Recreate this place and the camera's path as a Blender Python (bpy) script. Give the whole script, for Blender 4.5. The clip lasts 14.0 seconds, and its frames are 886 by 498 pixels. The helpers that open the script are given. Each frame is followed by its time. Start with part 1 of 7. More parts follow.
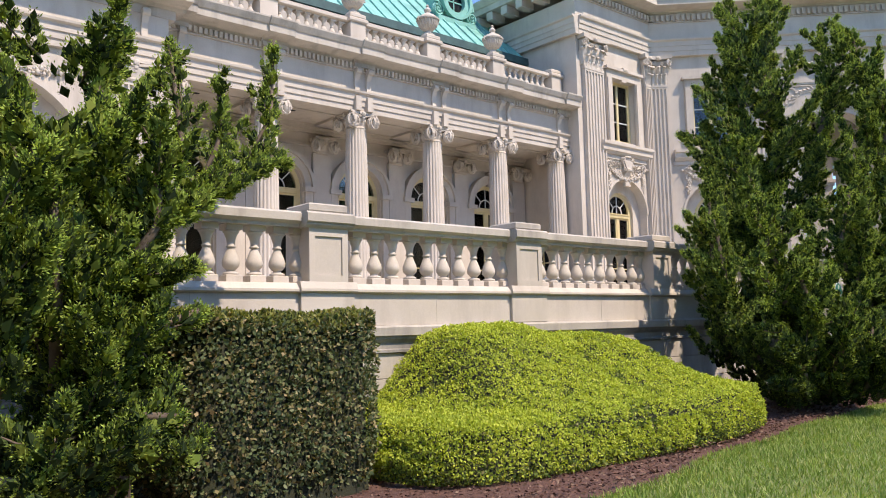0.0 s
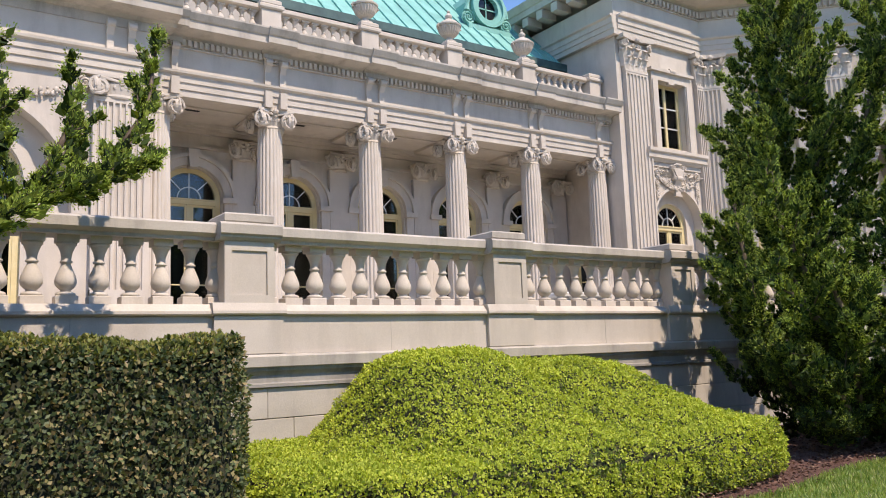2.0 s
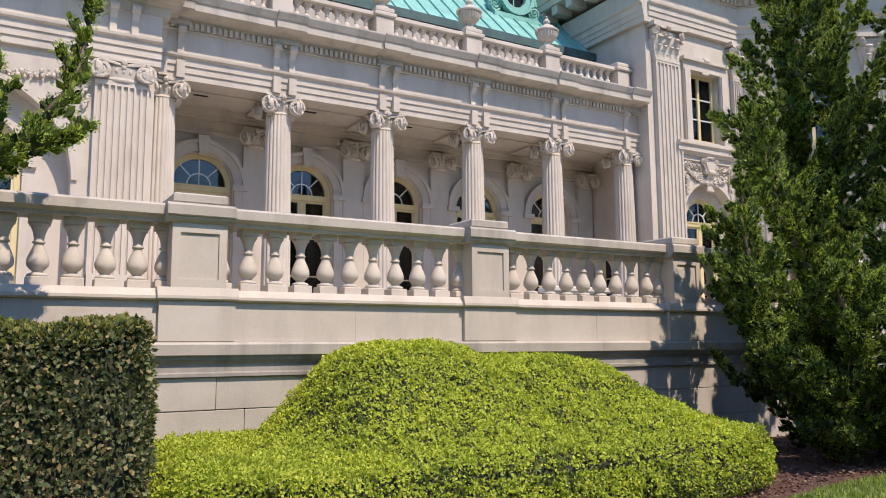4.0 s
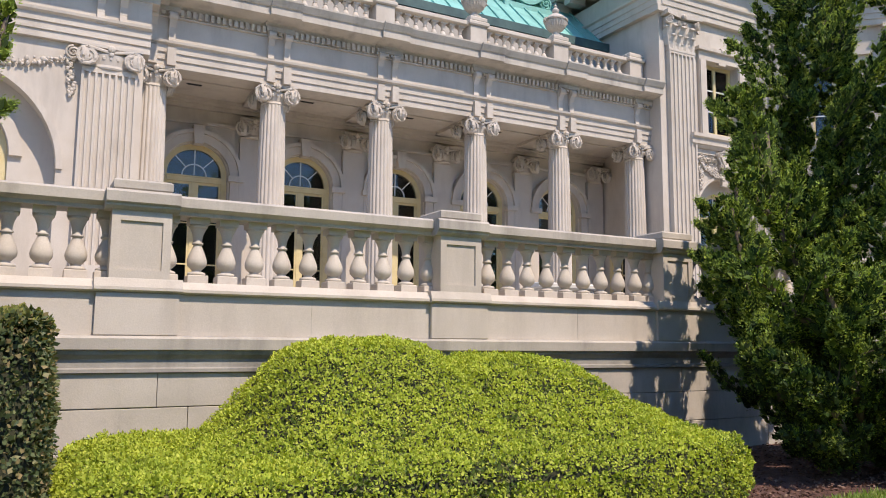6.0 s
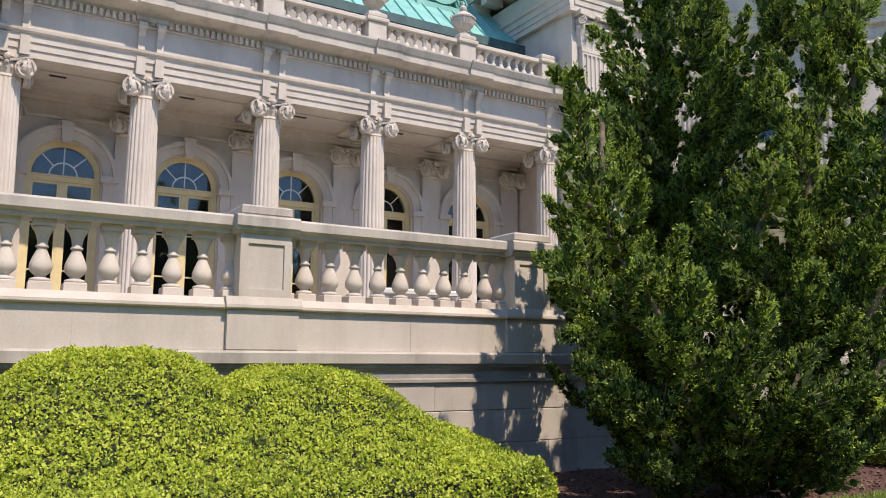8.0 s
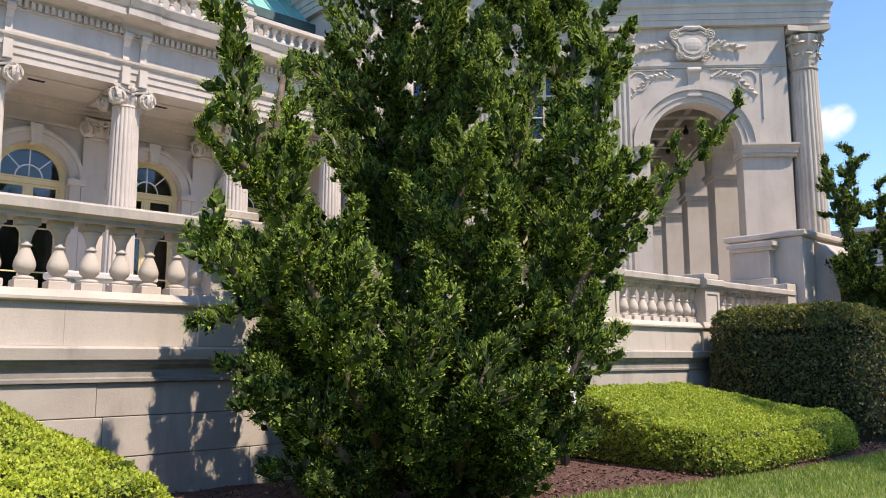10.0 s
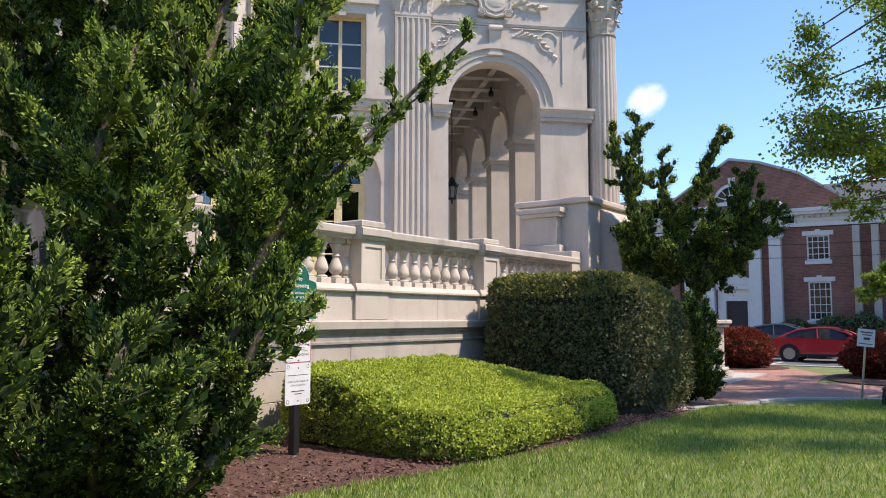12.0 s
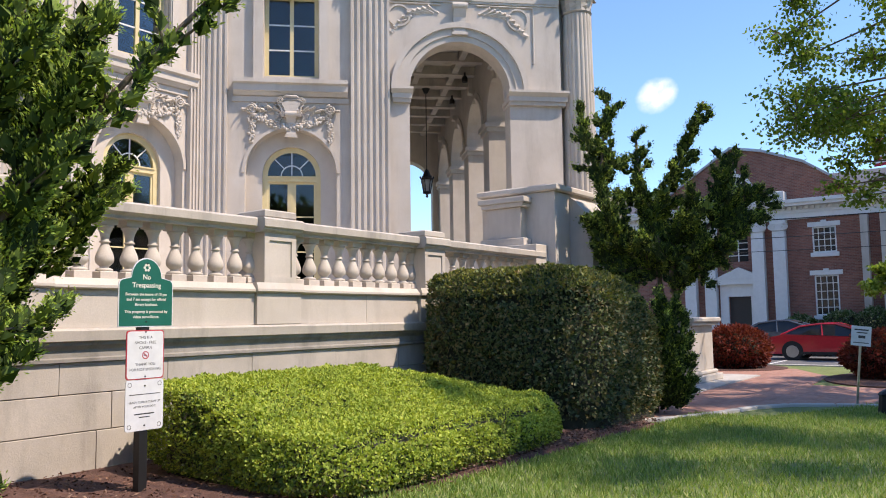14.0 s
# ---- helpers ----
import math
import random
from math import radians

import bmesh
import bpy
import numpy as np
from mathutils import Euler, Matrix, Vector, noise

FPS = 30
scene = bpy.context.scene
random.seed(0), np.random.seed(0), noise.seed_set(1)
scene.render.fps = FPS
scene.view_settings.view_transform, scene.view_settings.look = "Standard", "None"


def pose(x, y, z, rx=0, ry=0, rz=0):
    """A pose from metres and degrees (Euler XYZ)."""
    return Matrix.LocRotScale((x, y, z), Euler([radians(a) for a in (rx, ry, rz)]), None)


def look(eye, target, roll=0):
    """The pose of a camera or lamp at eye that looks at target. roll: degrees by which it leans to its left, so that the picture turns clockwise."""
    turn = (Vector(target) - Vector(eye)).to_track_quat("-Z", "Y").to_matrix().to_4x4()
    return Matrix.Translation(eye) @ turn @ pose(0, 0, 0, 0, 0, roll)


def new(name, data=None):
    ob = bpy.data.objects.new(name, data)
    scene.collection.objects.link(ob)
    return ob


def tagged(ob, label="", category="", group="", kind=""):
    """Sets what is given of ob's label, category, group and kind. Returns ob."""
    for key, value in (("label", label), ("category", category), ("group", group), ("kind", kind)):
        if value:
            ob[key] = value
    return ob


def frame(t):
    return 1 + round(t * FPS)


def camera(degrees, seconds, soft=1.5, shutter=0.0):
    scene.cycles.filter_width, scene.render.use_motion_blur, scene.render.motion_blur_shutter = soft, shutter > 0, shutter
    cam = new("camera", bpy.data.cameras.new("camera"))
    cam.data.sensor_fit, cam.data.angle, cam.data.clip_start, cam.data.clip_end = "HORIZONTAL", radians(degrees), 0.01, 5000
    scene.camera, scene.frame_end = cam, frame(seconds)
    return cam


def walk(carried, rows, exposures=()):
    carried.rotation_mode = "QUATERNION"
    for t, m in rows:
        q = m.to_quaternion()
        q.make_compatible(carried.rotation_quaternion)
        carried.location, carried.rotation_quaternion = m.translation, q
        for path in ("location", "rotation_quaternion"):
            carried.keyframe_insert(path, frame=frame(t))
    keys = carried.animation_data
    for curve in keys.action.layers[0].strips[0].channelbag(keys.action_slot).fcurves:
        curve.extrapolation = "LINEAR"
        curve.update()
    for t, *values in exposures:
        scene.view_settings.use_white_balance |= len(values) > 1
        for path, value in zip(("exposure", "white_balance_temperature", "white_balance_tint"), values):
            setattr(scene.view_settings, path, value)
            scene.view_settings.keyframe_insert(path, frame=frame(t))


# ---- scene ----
cam = camera(58.6, 14.0, soft=1.0)
PATH = [
    (0, (-0.187, -0.57, 1.501), (1.104, 0.945, 1.69), -1.3),
    (0.5, (0.449, -0.533, 1.474), (1.616, 1.077, 1.685), -1.7),
    (1, (1.02, -0.482, 1.466), (2.152, 1.151, 1.691), -1.8),
    (1.5, (1.59, -0.414, 1.458), (2.729, 1.212, 1.702), -1.9),
    (2, (2.117, -0.389, 1.461), (3.233, 1.25, 1.718), -2.0),
    (2.5, (2.525, -0.339, 1.457), (3.63, 1.304, 1.738), -1.9),
    (3, (2.809, -0.336, 1.449), (3.914, 1.308, 1.725), -2.2),
    (3.5, (3.085, -0.426, 1.435), (4.14, 1.254, 1.688), -1.2),
    (3.7, (3.162, -0.438, 1.417), (4.196, 1.256, 1.667), -0.8),
    (5.8, (4.014, -0.359, 1.429), (4.957, 1.388, 1.674), 0.0),
    (6, (4.195, -0.361, 1.437), (5.138, 1.387, 1.676), 0.4),
    (6.5, (4.714, -0.354, 1.455), (5.658, 1.392, 1.697), 0.7),
    (7, (5.23, -0.377, 1.494), (6.195, 1.355, 1.755), 0.4),
    (7.2, (5.447, -0.376, 1.484), (6.424, 1.349, 1.749), 0.5),
    (9.3, (7.669, -0.126, 1.402), (8.821, 1.487, 1.669), -0.6),
    (9.5, (7.885, -0.151, 1.409), (9.091, 1.422, 1.673), -0.2),
    (10, (8.349, -0.217, 1.381), (9.683, 1.248, 1.652), -0.1),
    (10.5, (8.806, -0.255, 1.405), (10.243, 1.117, 1.637), -0.4),
    (11, (9.278, -0.219, 1.45), (10.804, 1.058, 1.642), -0.0),
    (11.5, (9.747, -0.196, 1.481), (11.337, 1.004, 1.661), 0.2),
    (12, (10.265, -0.152, 1.53), (11.886, 1.006, 1.704), 0.0),
    (12.5, (10.779, -0.071, 1.565), (12.438, 1.035, 1.727), -0.5),
    (13, (11.381, -0.123, 1.547), (13.03, 0.997, 1.707), -0.6),
    (13.5, (11.942, -0.167, 1.53), (13.567, 0.988, 1.692), -0.5),
    (14, (12.43, -0.266, 1.556), (14.03, 0.921, 1.73), -0.8),
]
walk(cam, [(t, look(eye, target, roll)) for t, eye, target, roll in PATH], [(0, 0.98, 7350, 18), (1.5, 0.90, 7350, 18), (3.5, 0.76, 7300, 18), (7, 0.76, 7250, 17), (10, 1.0, 7250, 18), (14, 1.0, 7250, 18)])

# ---- world, sun, exposure ----
SUN_AZ, SUN_EL = 165.0, 55.0
world = bpy.data.worlds.new("sky")
scene.world = world
world.use_nodes = True
_wn = world.node_tree
_sky = _wn.nodes.new("ShaderNodeTexSky")
_sky.sky_type = "NISHITA"
_sky.sun_disc = False
_sky.sun_elevation, _sky.sun_rotation = radians(SUN_EL), radians(SUN_AZ)
_sky.air_density, _sky.dust_density, _sky.ozone_density = 1.0, 0.1, 3.0
_bg = _wn.nodes["Background"]
_bg.inputs["Strength"].default_value = 0.138
_hue = _wn.nodes.new("ShaderNodeMix")
_hue.data_type, _hue.blend_type = "RGBA", "MULTIPLY"
_hue.inputs[0].default_value, _hue.inputs[7].default_value = 1.0, (0.67, 0.88, 1.07, 1)
_wn.links.new(_sky.outputs[0], _hue.inputs[6])
_wn.links.new(_hue.outputs[2], _bg.inputs["Color"])
_sun = bpy.data.lights.new("sun", "SUN")
_sun.energy, _sun.angle, _sun.color = 2.95, radians(0.55), (1.0, 0.93, 0.82)
sun = new("sun", _sun)
_sd = Vector((math.sin(radians(SUN_AZ)) * math.cos(radians(SUN_EL)), math.cos(radians(SUN_AZ)) * math.cos(radians(SUN_EL)), math.sin(radians(SUN_EL))))
sun.matrix_world = look(_sd * 80, (0, 0, 0))


# ---- materials ----
def nodes_of(name):
    m = bpy.data.materials.new(name)
    m.use_nodes = True
    t = m.node_tree
    return m, t, t.nodes["Principled BSDF"]


def noise_node(t, scale, detail=4.0, rough=0.55, vec=None):
    n = t.nodes.new("ShaderNodeTexNoise")
    n.inputs["Scale"].default_value, n.inputs["Detail"].default_value, n.inputs["Roughness"].default_value = scale, detail, rough
    if vec:
        t.links.new(vec, n.inputs["Vector"])
    return n


def ramp(t, src, stops):
    r = t.nodes.new("ShaderNodeValToRGB")
    e = r.color_ramp.elements
    while len(e) < len(stops):
        e.new(0.5)
    for k, (p, c) in zip(e, stops):
        k.position, k.color = p, (*c, 1)
    t.links.new(src, r.inputs[0])
    return r


def mixc(t, fac, a, b, mode="MIX"):
    m = t.nodes.new("ShaderNodeMix")
    m.data_type, m.blend_type = "RGBA", mode
    for s, v in ((0, fac), (6, a), (7, b)):
        if isinstance(v, (int, float)):
            m.inputs[s].default_value = v
        elif isinstance(v, tuple):
            m.inputs[s].default_value = (*v, 1)
        else:
            t.links.new(v, m.inputs[s])
    return m.outputs[2]


def obj_coords(t, stretch=None):
    """World-sized coordinates, so that grain keeps its real size on every piece."""
    g = t.nodes.new("ShaderNodeNewGeometry")
    if not stretch:
        return g.outputs["Position"]
    m = t.nodes.new("ShaderNodeMapping")
    m.inputs["Scale"].default_value = stretch
    t.links.new(g.outputs["Position"], m.inputs["Vector"])
    return m.outputs[0]


def rough_surface(name, dark, light, scale=3.0, grain=40.0, rough=0.8, bump=0.3, dist=0.004, stain=None, stain_amt=0.5, metal=0.0, var=0.06, streak=True):
    m, t, p = nodes_of(name)
    pos = obj_coords(t)
    big = noise_node(t, scale, 5, 0.6, pos)
    col = ramp(t, big.outputs[0], [(0.3, dark), (0.7, light)]).outputs[0]
    fine = noise_node(t, grain, 3, 0.7, pos)
    g = ramp(t, fine.outputs[0], [(0.3, (0.82,) * 3), (0.7, (1.0,) * 3)]).outputs[0]
    col = mixc(t, 0.6, col, g, "MULTIPLY")
    if stain:
        s = noise_node(t, 1.0, 6, 0.65, obj_coords(t, (1.7, 1.7, 0.35) if streak else None))
        f = ramp(t, s.outputs[0], [(0.5, (0, 0, 0)), (0.72, (stain_amt,) * 3)]).outputs[0]
        col = mixc(t, f, col, stain)
    info = t.nodes.new("ShaderNodeObjectInfo")
    v = ramp(t, info.outputs["Random"], [(0.0, (1 - var,) * 3), (1.0, (1.0,) * 3)]).outputs[0]
    col = mixc(t, 1.0, col, v, "MULTIPLY")
    t.links.new(col, p.inputs["Base Color"])
    p.inputs["Roughness"].default_value, p.inputs["Metallic"].default_value = rough, metal
    b = t.nodes.new("ShaderNodeBump")
    b.inputs["Strength"].default_value, b.inputs["Distance"].default_value = bump, dist
    t.links.new(fine.outputs[0], b.inputs["Height"])
    t.links.new(b.outputs[0], p.inputs["Normal"])
    return m


def leaf_surface(name, colours, trans=0.35, rough=0.55):
    """Leaves: each leaf takes its own shade; light passes through them."""
    m, t, p = nodes_of(name)
    g = t.nodes.new("ShaderNodeNewGeometry")
    n = len(colours)
    leaf = ramp(t, g.outputs["Random Per Island"], [(i / (n - 1), c) for i, c in enumerate(colours)]).outputs[0]
    big = noise_node(t, 1.6, 3, 0.6, g.outputs["Position"])
    patch = ramp(t, big.outputs[0], [(0.35, (0.8, 0.84, 0.8)), (0.65, (1.0, 1.0, 0.92))]).outputs[0]
    col = mixc(t, 1.0, leaf, patch, "MULTIPLY")
    t.links.new(col, p.inputs["Base Color"])
    p.inputs["Roughness"].default_value = rough
    p.inputs["Specular IOR Level"].default_value = 0.25
    tr = t.nodes.new("ShaderNodeBsdfTranslucent")
    t.links.new(mixc(t, 1.0, col, (1.25, 1.2, 0.55), "MULTIPLY"), tr.inputs["Color"])
    mx = t.nodes.new("ShaderNodeMixShader")
    mx.inputs[0].default_value = trans
    t.links.new(p.outputs[0], mx.inputs[1])
    t.links.new(tr.outputs[0], mx.inputs[2])
    t.links.new(mx.outputs[0], t.nodes["Material Output"].inputs[0])
    return m


def glass_surface(name, tint=(0.75, 0.8, 0.8), ior=1.9):
    m, t, p = nodes_of(name)
    t.nodes.remove(p)
    fr = t.nodes.new("ShaderNodeFresnel")
    fr.inputs[0].default_value = ior
    a = t.nodes.new("ShaderNodeBsdfTransparent")
    a.inputs[0].default_value = (*tint, 1)
    b = t.nodes.new("ShaderNodeBsdfGlossy")
    b.inputs["Roughness"].default_value = 0.02
    w = noise_node(t, 1.2, 1, 0.5, obj_coords(t))
    bp = t.nodes.new("ShaderNodeBump")
    bp.inputs["Strength"].default_value, bp.inputs["Distance"].default_value = 0.15, 0.01
    t.links.new(w.outputs[0], bp.inputs["Height"])
    t.links.new(bp.outputs[0], b.inputs["Normal"])
    mx = t.nodes.new("ShaderNodeMixShader")
    for i, s in enumerate((fr, a, b)):
        t.links.new(s.outputs[0], mx.inputs[i])
    t.links.new(mx.outputs[0], t.nodes["Material Output"].inputs[0])
    return m


def plain(name, c, rough=0.5, metal=0.0, coat=0.0):
    m, t, p = nodes_of(name)
    n = noise_node(t, 9.0, 4, 0.6, obj_coords(t))
    col = ramp(t, n.outputs[0], [(0.3, tuple(0.86 * k for k in c)), (0.7, c)]).outputs[0]
    t.links.new(col, p.inputs["Base Color"])
    p.inputs["Roughness"].default_value, p.inputs["Metallic"].default_value, p.inputs["Coat Weight"].default_value = rough, metal, coat
    return m


STONE = rough_surface("limestone", (0.54, 0.475, 0.405), (0.63, 0.565, 0.495), 1.3, 60, 0.85, 0.4, 0.005, (0.36, 0.31, 0.26), 0.55)
STONE_OLD = rough_surface("weathered_limestone", (0.45, 0.405, 0.35), (0.57, 0.515, 0.45), 1.6, 55, 0.88, 0.5, 0.006, (0.22, 0.20, 0.175), 0.75)
STONE_WARM = rough_surface("stain_shade_limestone", (0.47, 0.41, 0.34), (0.58, 0.53, 0.46), 1.2, 55, 0.86, 0.4, 0.004, (0.38, 0.30, 0.22), 0.5)
# Stained stone, darkened further to hold the shade below the ledge.
STONE_STAIN_SHADE = rough_surface("stain_shade_limestone", (0.24, 0.225, 0.20), (0.40, 0.37, 0.33), 2.2, 50, 0.9, 0.5, 0.006, (0.10, 0.095, 0.085), 0.8)
FLOOR_STONE = rough_surface("terrace_paving", (0.47, 0.44, 0.39), (0.57, 0.54, 0.49), 2.0, 40, 0.85, 0.3)
COPPER = rough_surface("patinated_copper", (0.16, 0.43, 0.38), (0.26, 0.57, 0.51), 1.4, 30, 0.62, 0.25, 0.003, (0.10, 0.25, 0.22), 0.55)
COPPER_DARK = rough_surface("dark_copper", (0.03, 0.07, 0.075), (0.07, 0.14, 0.13), 2.5, 30, 0.6, 0.3)
CREAM = rough_surface("cream_paint", (0.66, 0.53, 0.27), (0.74, 0.62, 0.35), 4.0, 70, 0.5, 0.12, 0.002)
WHITE_PAINT = rough_surface("white_paint", (0.70, 0.69, 0.66), (0.78, 0.77, 0.74), 4.0, 60, 0.5, 0.12, 0.002)
GLASS = glass_surface("window_glass", (0.7, 0.76, 0.76), 1.55)
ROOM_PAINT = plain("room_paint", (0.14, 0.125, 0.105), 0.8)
CURTAIN = plain("curtain_cloth", (0.55, 0.54, 0.50), 0.9)
IRON = plain("black_iron", (0.025, 0.025, 0.027), 0.45, 0.3)
DARK = plain("dark_gap", (0.02, 0.02, 0.02), 0.9)
BARK = rough_surface("bark", (0.10, 0.07, 0.05), (0.20, 0.155, 0.115), 7, 45, 0.9, 0.8, 0.01)
MULCH = rough_surface("mulch", (0.075, 0.035, 0.028), (0.17, 0.085, 0.065), 9, 60, 0.95, 0.9, 0.02)
# Near-black fill for the shade inside hedges, shrubs and far trees.
SHADE_CORE = rough_surface("shade_core", (0.02, 0.022, 0.012), (0.035, 0.04, 0.018), 5, 40, 0.95, 0.6, 0.01)
LAWN = rough_surface("lawn_ground", (0.13, 0.17, 0.05), (0.21, 0.25, 0.085), 1.2, 45, 0.95, 0.8, 0.015)
GRASS = leaf_surface("grass_blades", [(0.15, 0.25, 0.055), (0.24, 0.36, 0.085), (0.34, 0.44, 0.13), (0.50, 0.50, 0.24)], 0.35, 0.65)
JUNIPER = leaf_surface("juniper_leaf", [(0.038, 0.07, 0.022), (0.08, 0.135, 0.036), (0.14, 0.21, 0.055), (0.225, 0.31, 0.08)], 0.3, 0.9)
# Shaded and sunlit juniper tones: dark for inner gaps, bright for young tips.
JUNIPER_SHADE = leaf_surface("shaded_inner_juniper", [(0.02, 0.036, 0.013), (0.034, 0.058, 0.018), (0.055, 0.088, 0.025)], 0.0, 0.9)
JUNIPER_LIT_TIP = leaf_surface("juniper_lit_new_growth", [(0.27, 0.40, 0.075), (0.40, 0.54, 0.11), (0.55, 0.65, 0.18)], 0.35, 0.9)
YEW_GREEN = leaf_surface("green_yew_leaf", [(0.27, 0.37, 0.07), (0.38, 0.48, 0.085), (0.48, 0.56, 0.10), (0.58, 0.62, 0.14)], 0.35, 0.75)
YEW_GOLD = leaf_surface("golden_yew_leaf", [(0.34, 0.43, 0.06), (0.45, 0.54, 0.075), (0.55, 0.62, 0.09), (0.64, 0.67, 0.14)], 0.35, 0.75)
# Old yew foliage, darkened to carry the shade of hollows and lower sides.
YEW_OLD_SHADED = leaf_surface("old_shaded_yew_leaf", [(0.09, 0.15, 0.03), (0.15, 0.22, 0.045), (0.25, 0.23, 0.09)], 0.2)
HOLLY = leaf_surface("holly_leaf", [(0.04, 0.065, 0.03), (0.085, 0.12, 0.055), (0.17, 0.195, 0.085), (0.33, 0.24, 0.13)], 0.2, 0.5)
# Lighter leaf colour for hedge tops, as the sun would show them.
BOX_LIT_TOP = leaf_surface("box_lit_top_leaf", [(0.14, 0.18, 0.05), (0.26, 0.28, 0.08), (0.38, 0.34, 0.12)], 0.3)
JUNIPER_LIGHT = leaf_surface("light_juniper_leaf", [(0.06, 0.10, 0.024), (0.12, 0.185, 0.036), (0.20, 0.275, 0.055), (0.30, 0.36, 0.08)], 0.4, 0.85)
BROADLEAF = leaf_surface("broad_tree_leaf", [(0.09, 0.17, 0.03), (0.15, 0.25, 0.045), (0.25, 0.34, 0.07)], 0.4)
YOUNG_LEAF = leaf_surface("young_tree_leaf", [(0.14, 0.22, 0.03), (0.22, 0.31, 0.05), (0.30, 0.38, 0.09)], 0.45)
RED_LEAF = leaf_surface("barberry_leaf", [(0.10, 0.018, 0.016), (0.20, 0.035, 0.03), (0.30, 0.08, 0.055)], 0.3)
VIBURNUM = leaf_surface("shrub_leaf", [(0.05, 0.10, 0.03), (0.10, 0.16, 0.05), (0.42, 0.45, 0.35)], 0.3)
CONCRETE = rough_surface("pale_concrete", (0.44, 0.41, 0.37), (0.54, 0.51, 0.46), 1.5, 45, 0.9, 0.3)
ASPHALT = rough_surface("asphalt", (0.11, 0.11, 0.115), (0.17, 0.17, 0.17), 1.0, 70, 0.9, 0.5, 0.006)
CAR_RED = plain("red_car_paint", (0.58, 0.02, 0.035), 0.28, 0.2, 1.0)
CAR_GREY = plain("grey_car_paint", (0.13, 0.155, 0.185), 0.3, 0.4, 1.0)
TYRE = plain("tyre_rubber", (0.02, 0.02, 0.02), 0.85)
ALLOY = plain("alloy_metal", (0.45, 0.45, 0.46), 0.3, 0.9)
CAR_GLASS = plain("car_window", (0.015, 0.018, 0.02), 0.06)
SIGN_GREEN = plain("sign_green", (0.005, 0.125, 0.085), 0.4)
SIGN_WHITE = plain("sign_white", (0.72, 0.73, 0.74), 0.4)
SIGN_RED = plain("sign_red", (0.50, 0.04, 0.06), 0.4)
INK = plain("ink", (0.05, 0.05, 0.055), 0.5)
PALE_LETTER = plain("pale_lettering", (0.72, 0.72, 0.62), 0.5)
FLAG_RED = plain("flag_red", (0.50, 0.03, 0.05), 0.8)
FLAG_BLUE = plain("flag_blue", (0.03, 0.05, 0.22), 0.8)
LAMP_GLASS = plain("lantern_glass", (0.35, 0.36, 0.36), 0.2)


# ---- mesh tools ----
class Shape:
    def __init__(self):
        self.v, self.f = [], []

    def raw(self, verts, faces):
        o = len(self.v)
        self.v += [tuple(p) for p in verts]
        self.f += [tuple(i + o for i in q) for q in faces]
        return self

    def box(self, x0, x1, y0, y1, z0, z1):
        v = [(x0, y0, z0), (x1, y0, z0), (x1, y1, z0), (x0, y1, z0), (x0, y0, z1), (x1, y0, z1), (x1, y1, z1), (x0, y1, z1)]
        return self.raw(v, [(0, 3, 2, 1), (4, 5, 6, 7), (0, 1, 5, 4), (1, 2, 6, 5), (2, 3, 7, 6), (3, 0, 4, 7)])

    def bevel_box(self, x0, x1, y0, y1, z0, z1, b=0.012):
        """A block with its front and top edges worn off."""
        cx, cy = (x0 + x1) / 2, (y0 + y1) / 2
        rings = [(x0 + b, x1 - b, y0 + b, y1 - b, z0), (x0, x1, y0, y1, z0 + b), (x0, x1, y0, y1, z1 - b), (x0 + b, x1 - b, y0 + b, y1 - b, z1)]
        v, f = [], []
        for a0, a1, c0, c1, z in rings:
            v += [(a0, c0, z), (a1, c0, z), (a1, c1, z), (a0, c1, z)]
        for k in range(3):
            for i in range(4):
                j = (i + 1) % 4
                f.append((4 * k + i, 4 * k + j, 4 * k + 4 + j, 4 * k + 4 + i))
        f += [(3, 2, 1, 0), (12, 13, 14, 15)]
        return self.raw(v, f)

    def prism(self, poly, axis, lo, hi):
        """poly: points in the two other axes, in x, y, z order, run along axis from lo to hi."""
        n = len(poly)
        put = {"x": lambda a, b, c: (c, a, b), "y": lambda a, b, c: (a, c, b), "z": lambda a, b, c: (a, b, c)}[axis]
        v = [put(a, b, lo) for a, b in poly] + [put(a, b, hi) for a, b in poly]
        f = [(i, (i + 1) % n, n + (i + 1) % n, n + i) for i in range(n)] + [tuple(range(n))[::-1], tuple(range(n, 2 * n))]
        return self.raw(v, f)

    def lathe(self, prof, n=16, cx=0.0, cy=0.0, cap=True, wave=0, depth=0.0):
        v, f = [], []
        for r, z in prof:
            for i in range(n):
                a = 2 * math.pi * i / n
                q = r * (1 - depth * (0.5 - 0.5 * math.cos(wave * a))) if wave else r
                v.append((cx + q * math.cos(a), cy + q * math.sin(a), z))
        for k in range(len(prof) - 1):
            for i in range(n):
                j = (i + 1) % n
                f.append((k * n + i, k * n + j, k * n + n + j, k * n + n + i))
        if cap:
            m = (len(prof) - 1) * n
            f += [tuple(range(n))[::-1], tuple(range(m, m + n))]
        return self.raw(v, f)

    def tube(self, pts, radii, n=6):
        v, f = [], []
        pts = [Vector(p) for p in pts]
        up = Vector((0.31, 0.17, 0.93))
        for i, p in enumerate(pts):
            d = (pts[min(i + 1, len(pts) - 1)] - pts[max(i - 1, 0)]).normalized()
            a = d.cross(up)
            a = a.normalized() if a.length > 1e-4 else Vector((1, 0, 0))
            b = d.cross(a)
            for k in range(n):
                w = 2 * math.pi * k / n
                v.append(p + (a * math.cos(w) + b * math.sin(w)) * radii[i])
        for i in range(len(pts) - 1):
            for k in range(n):
                j = (k + 1) % n
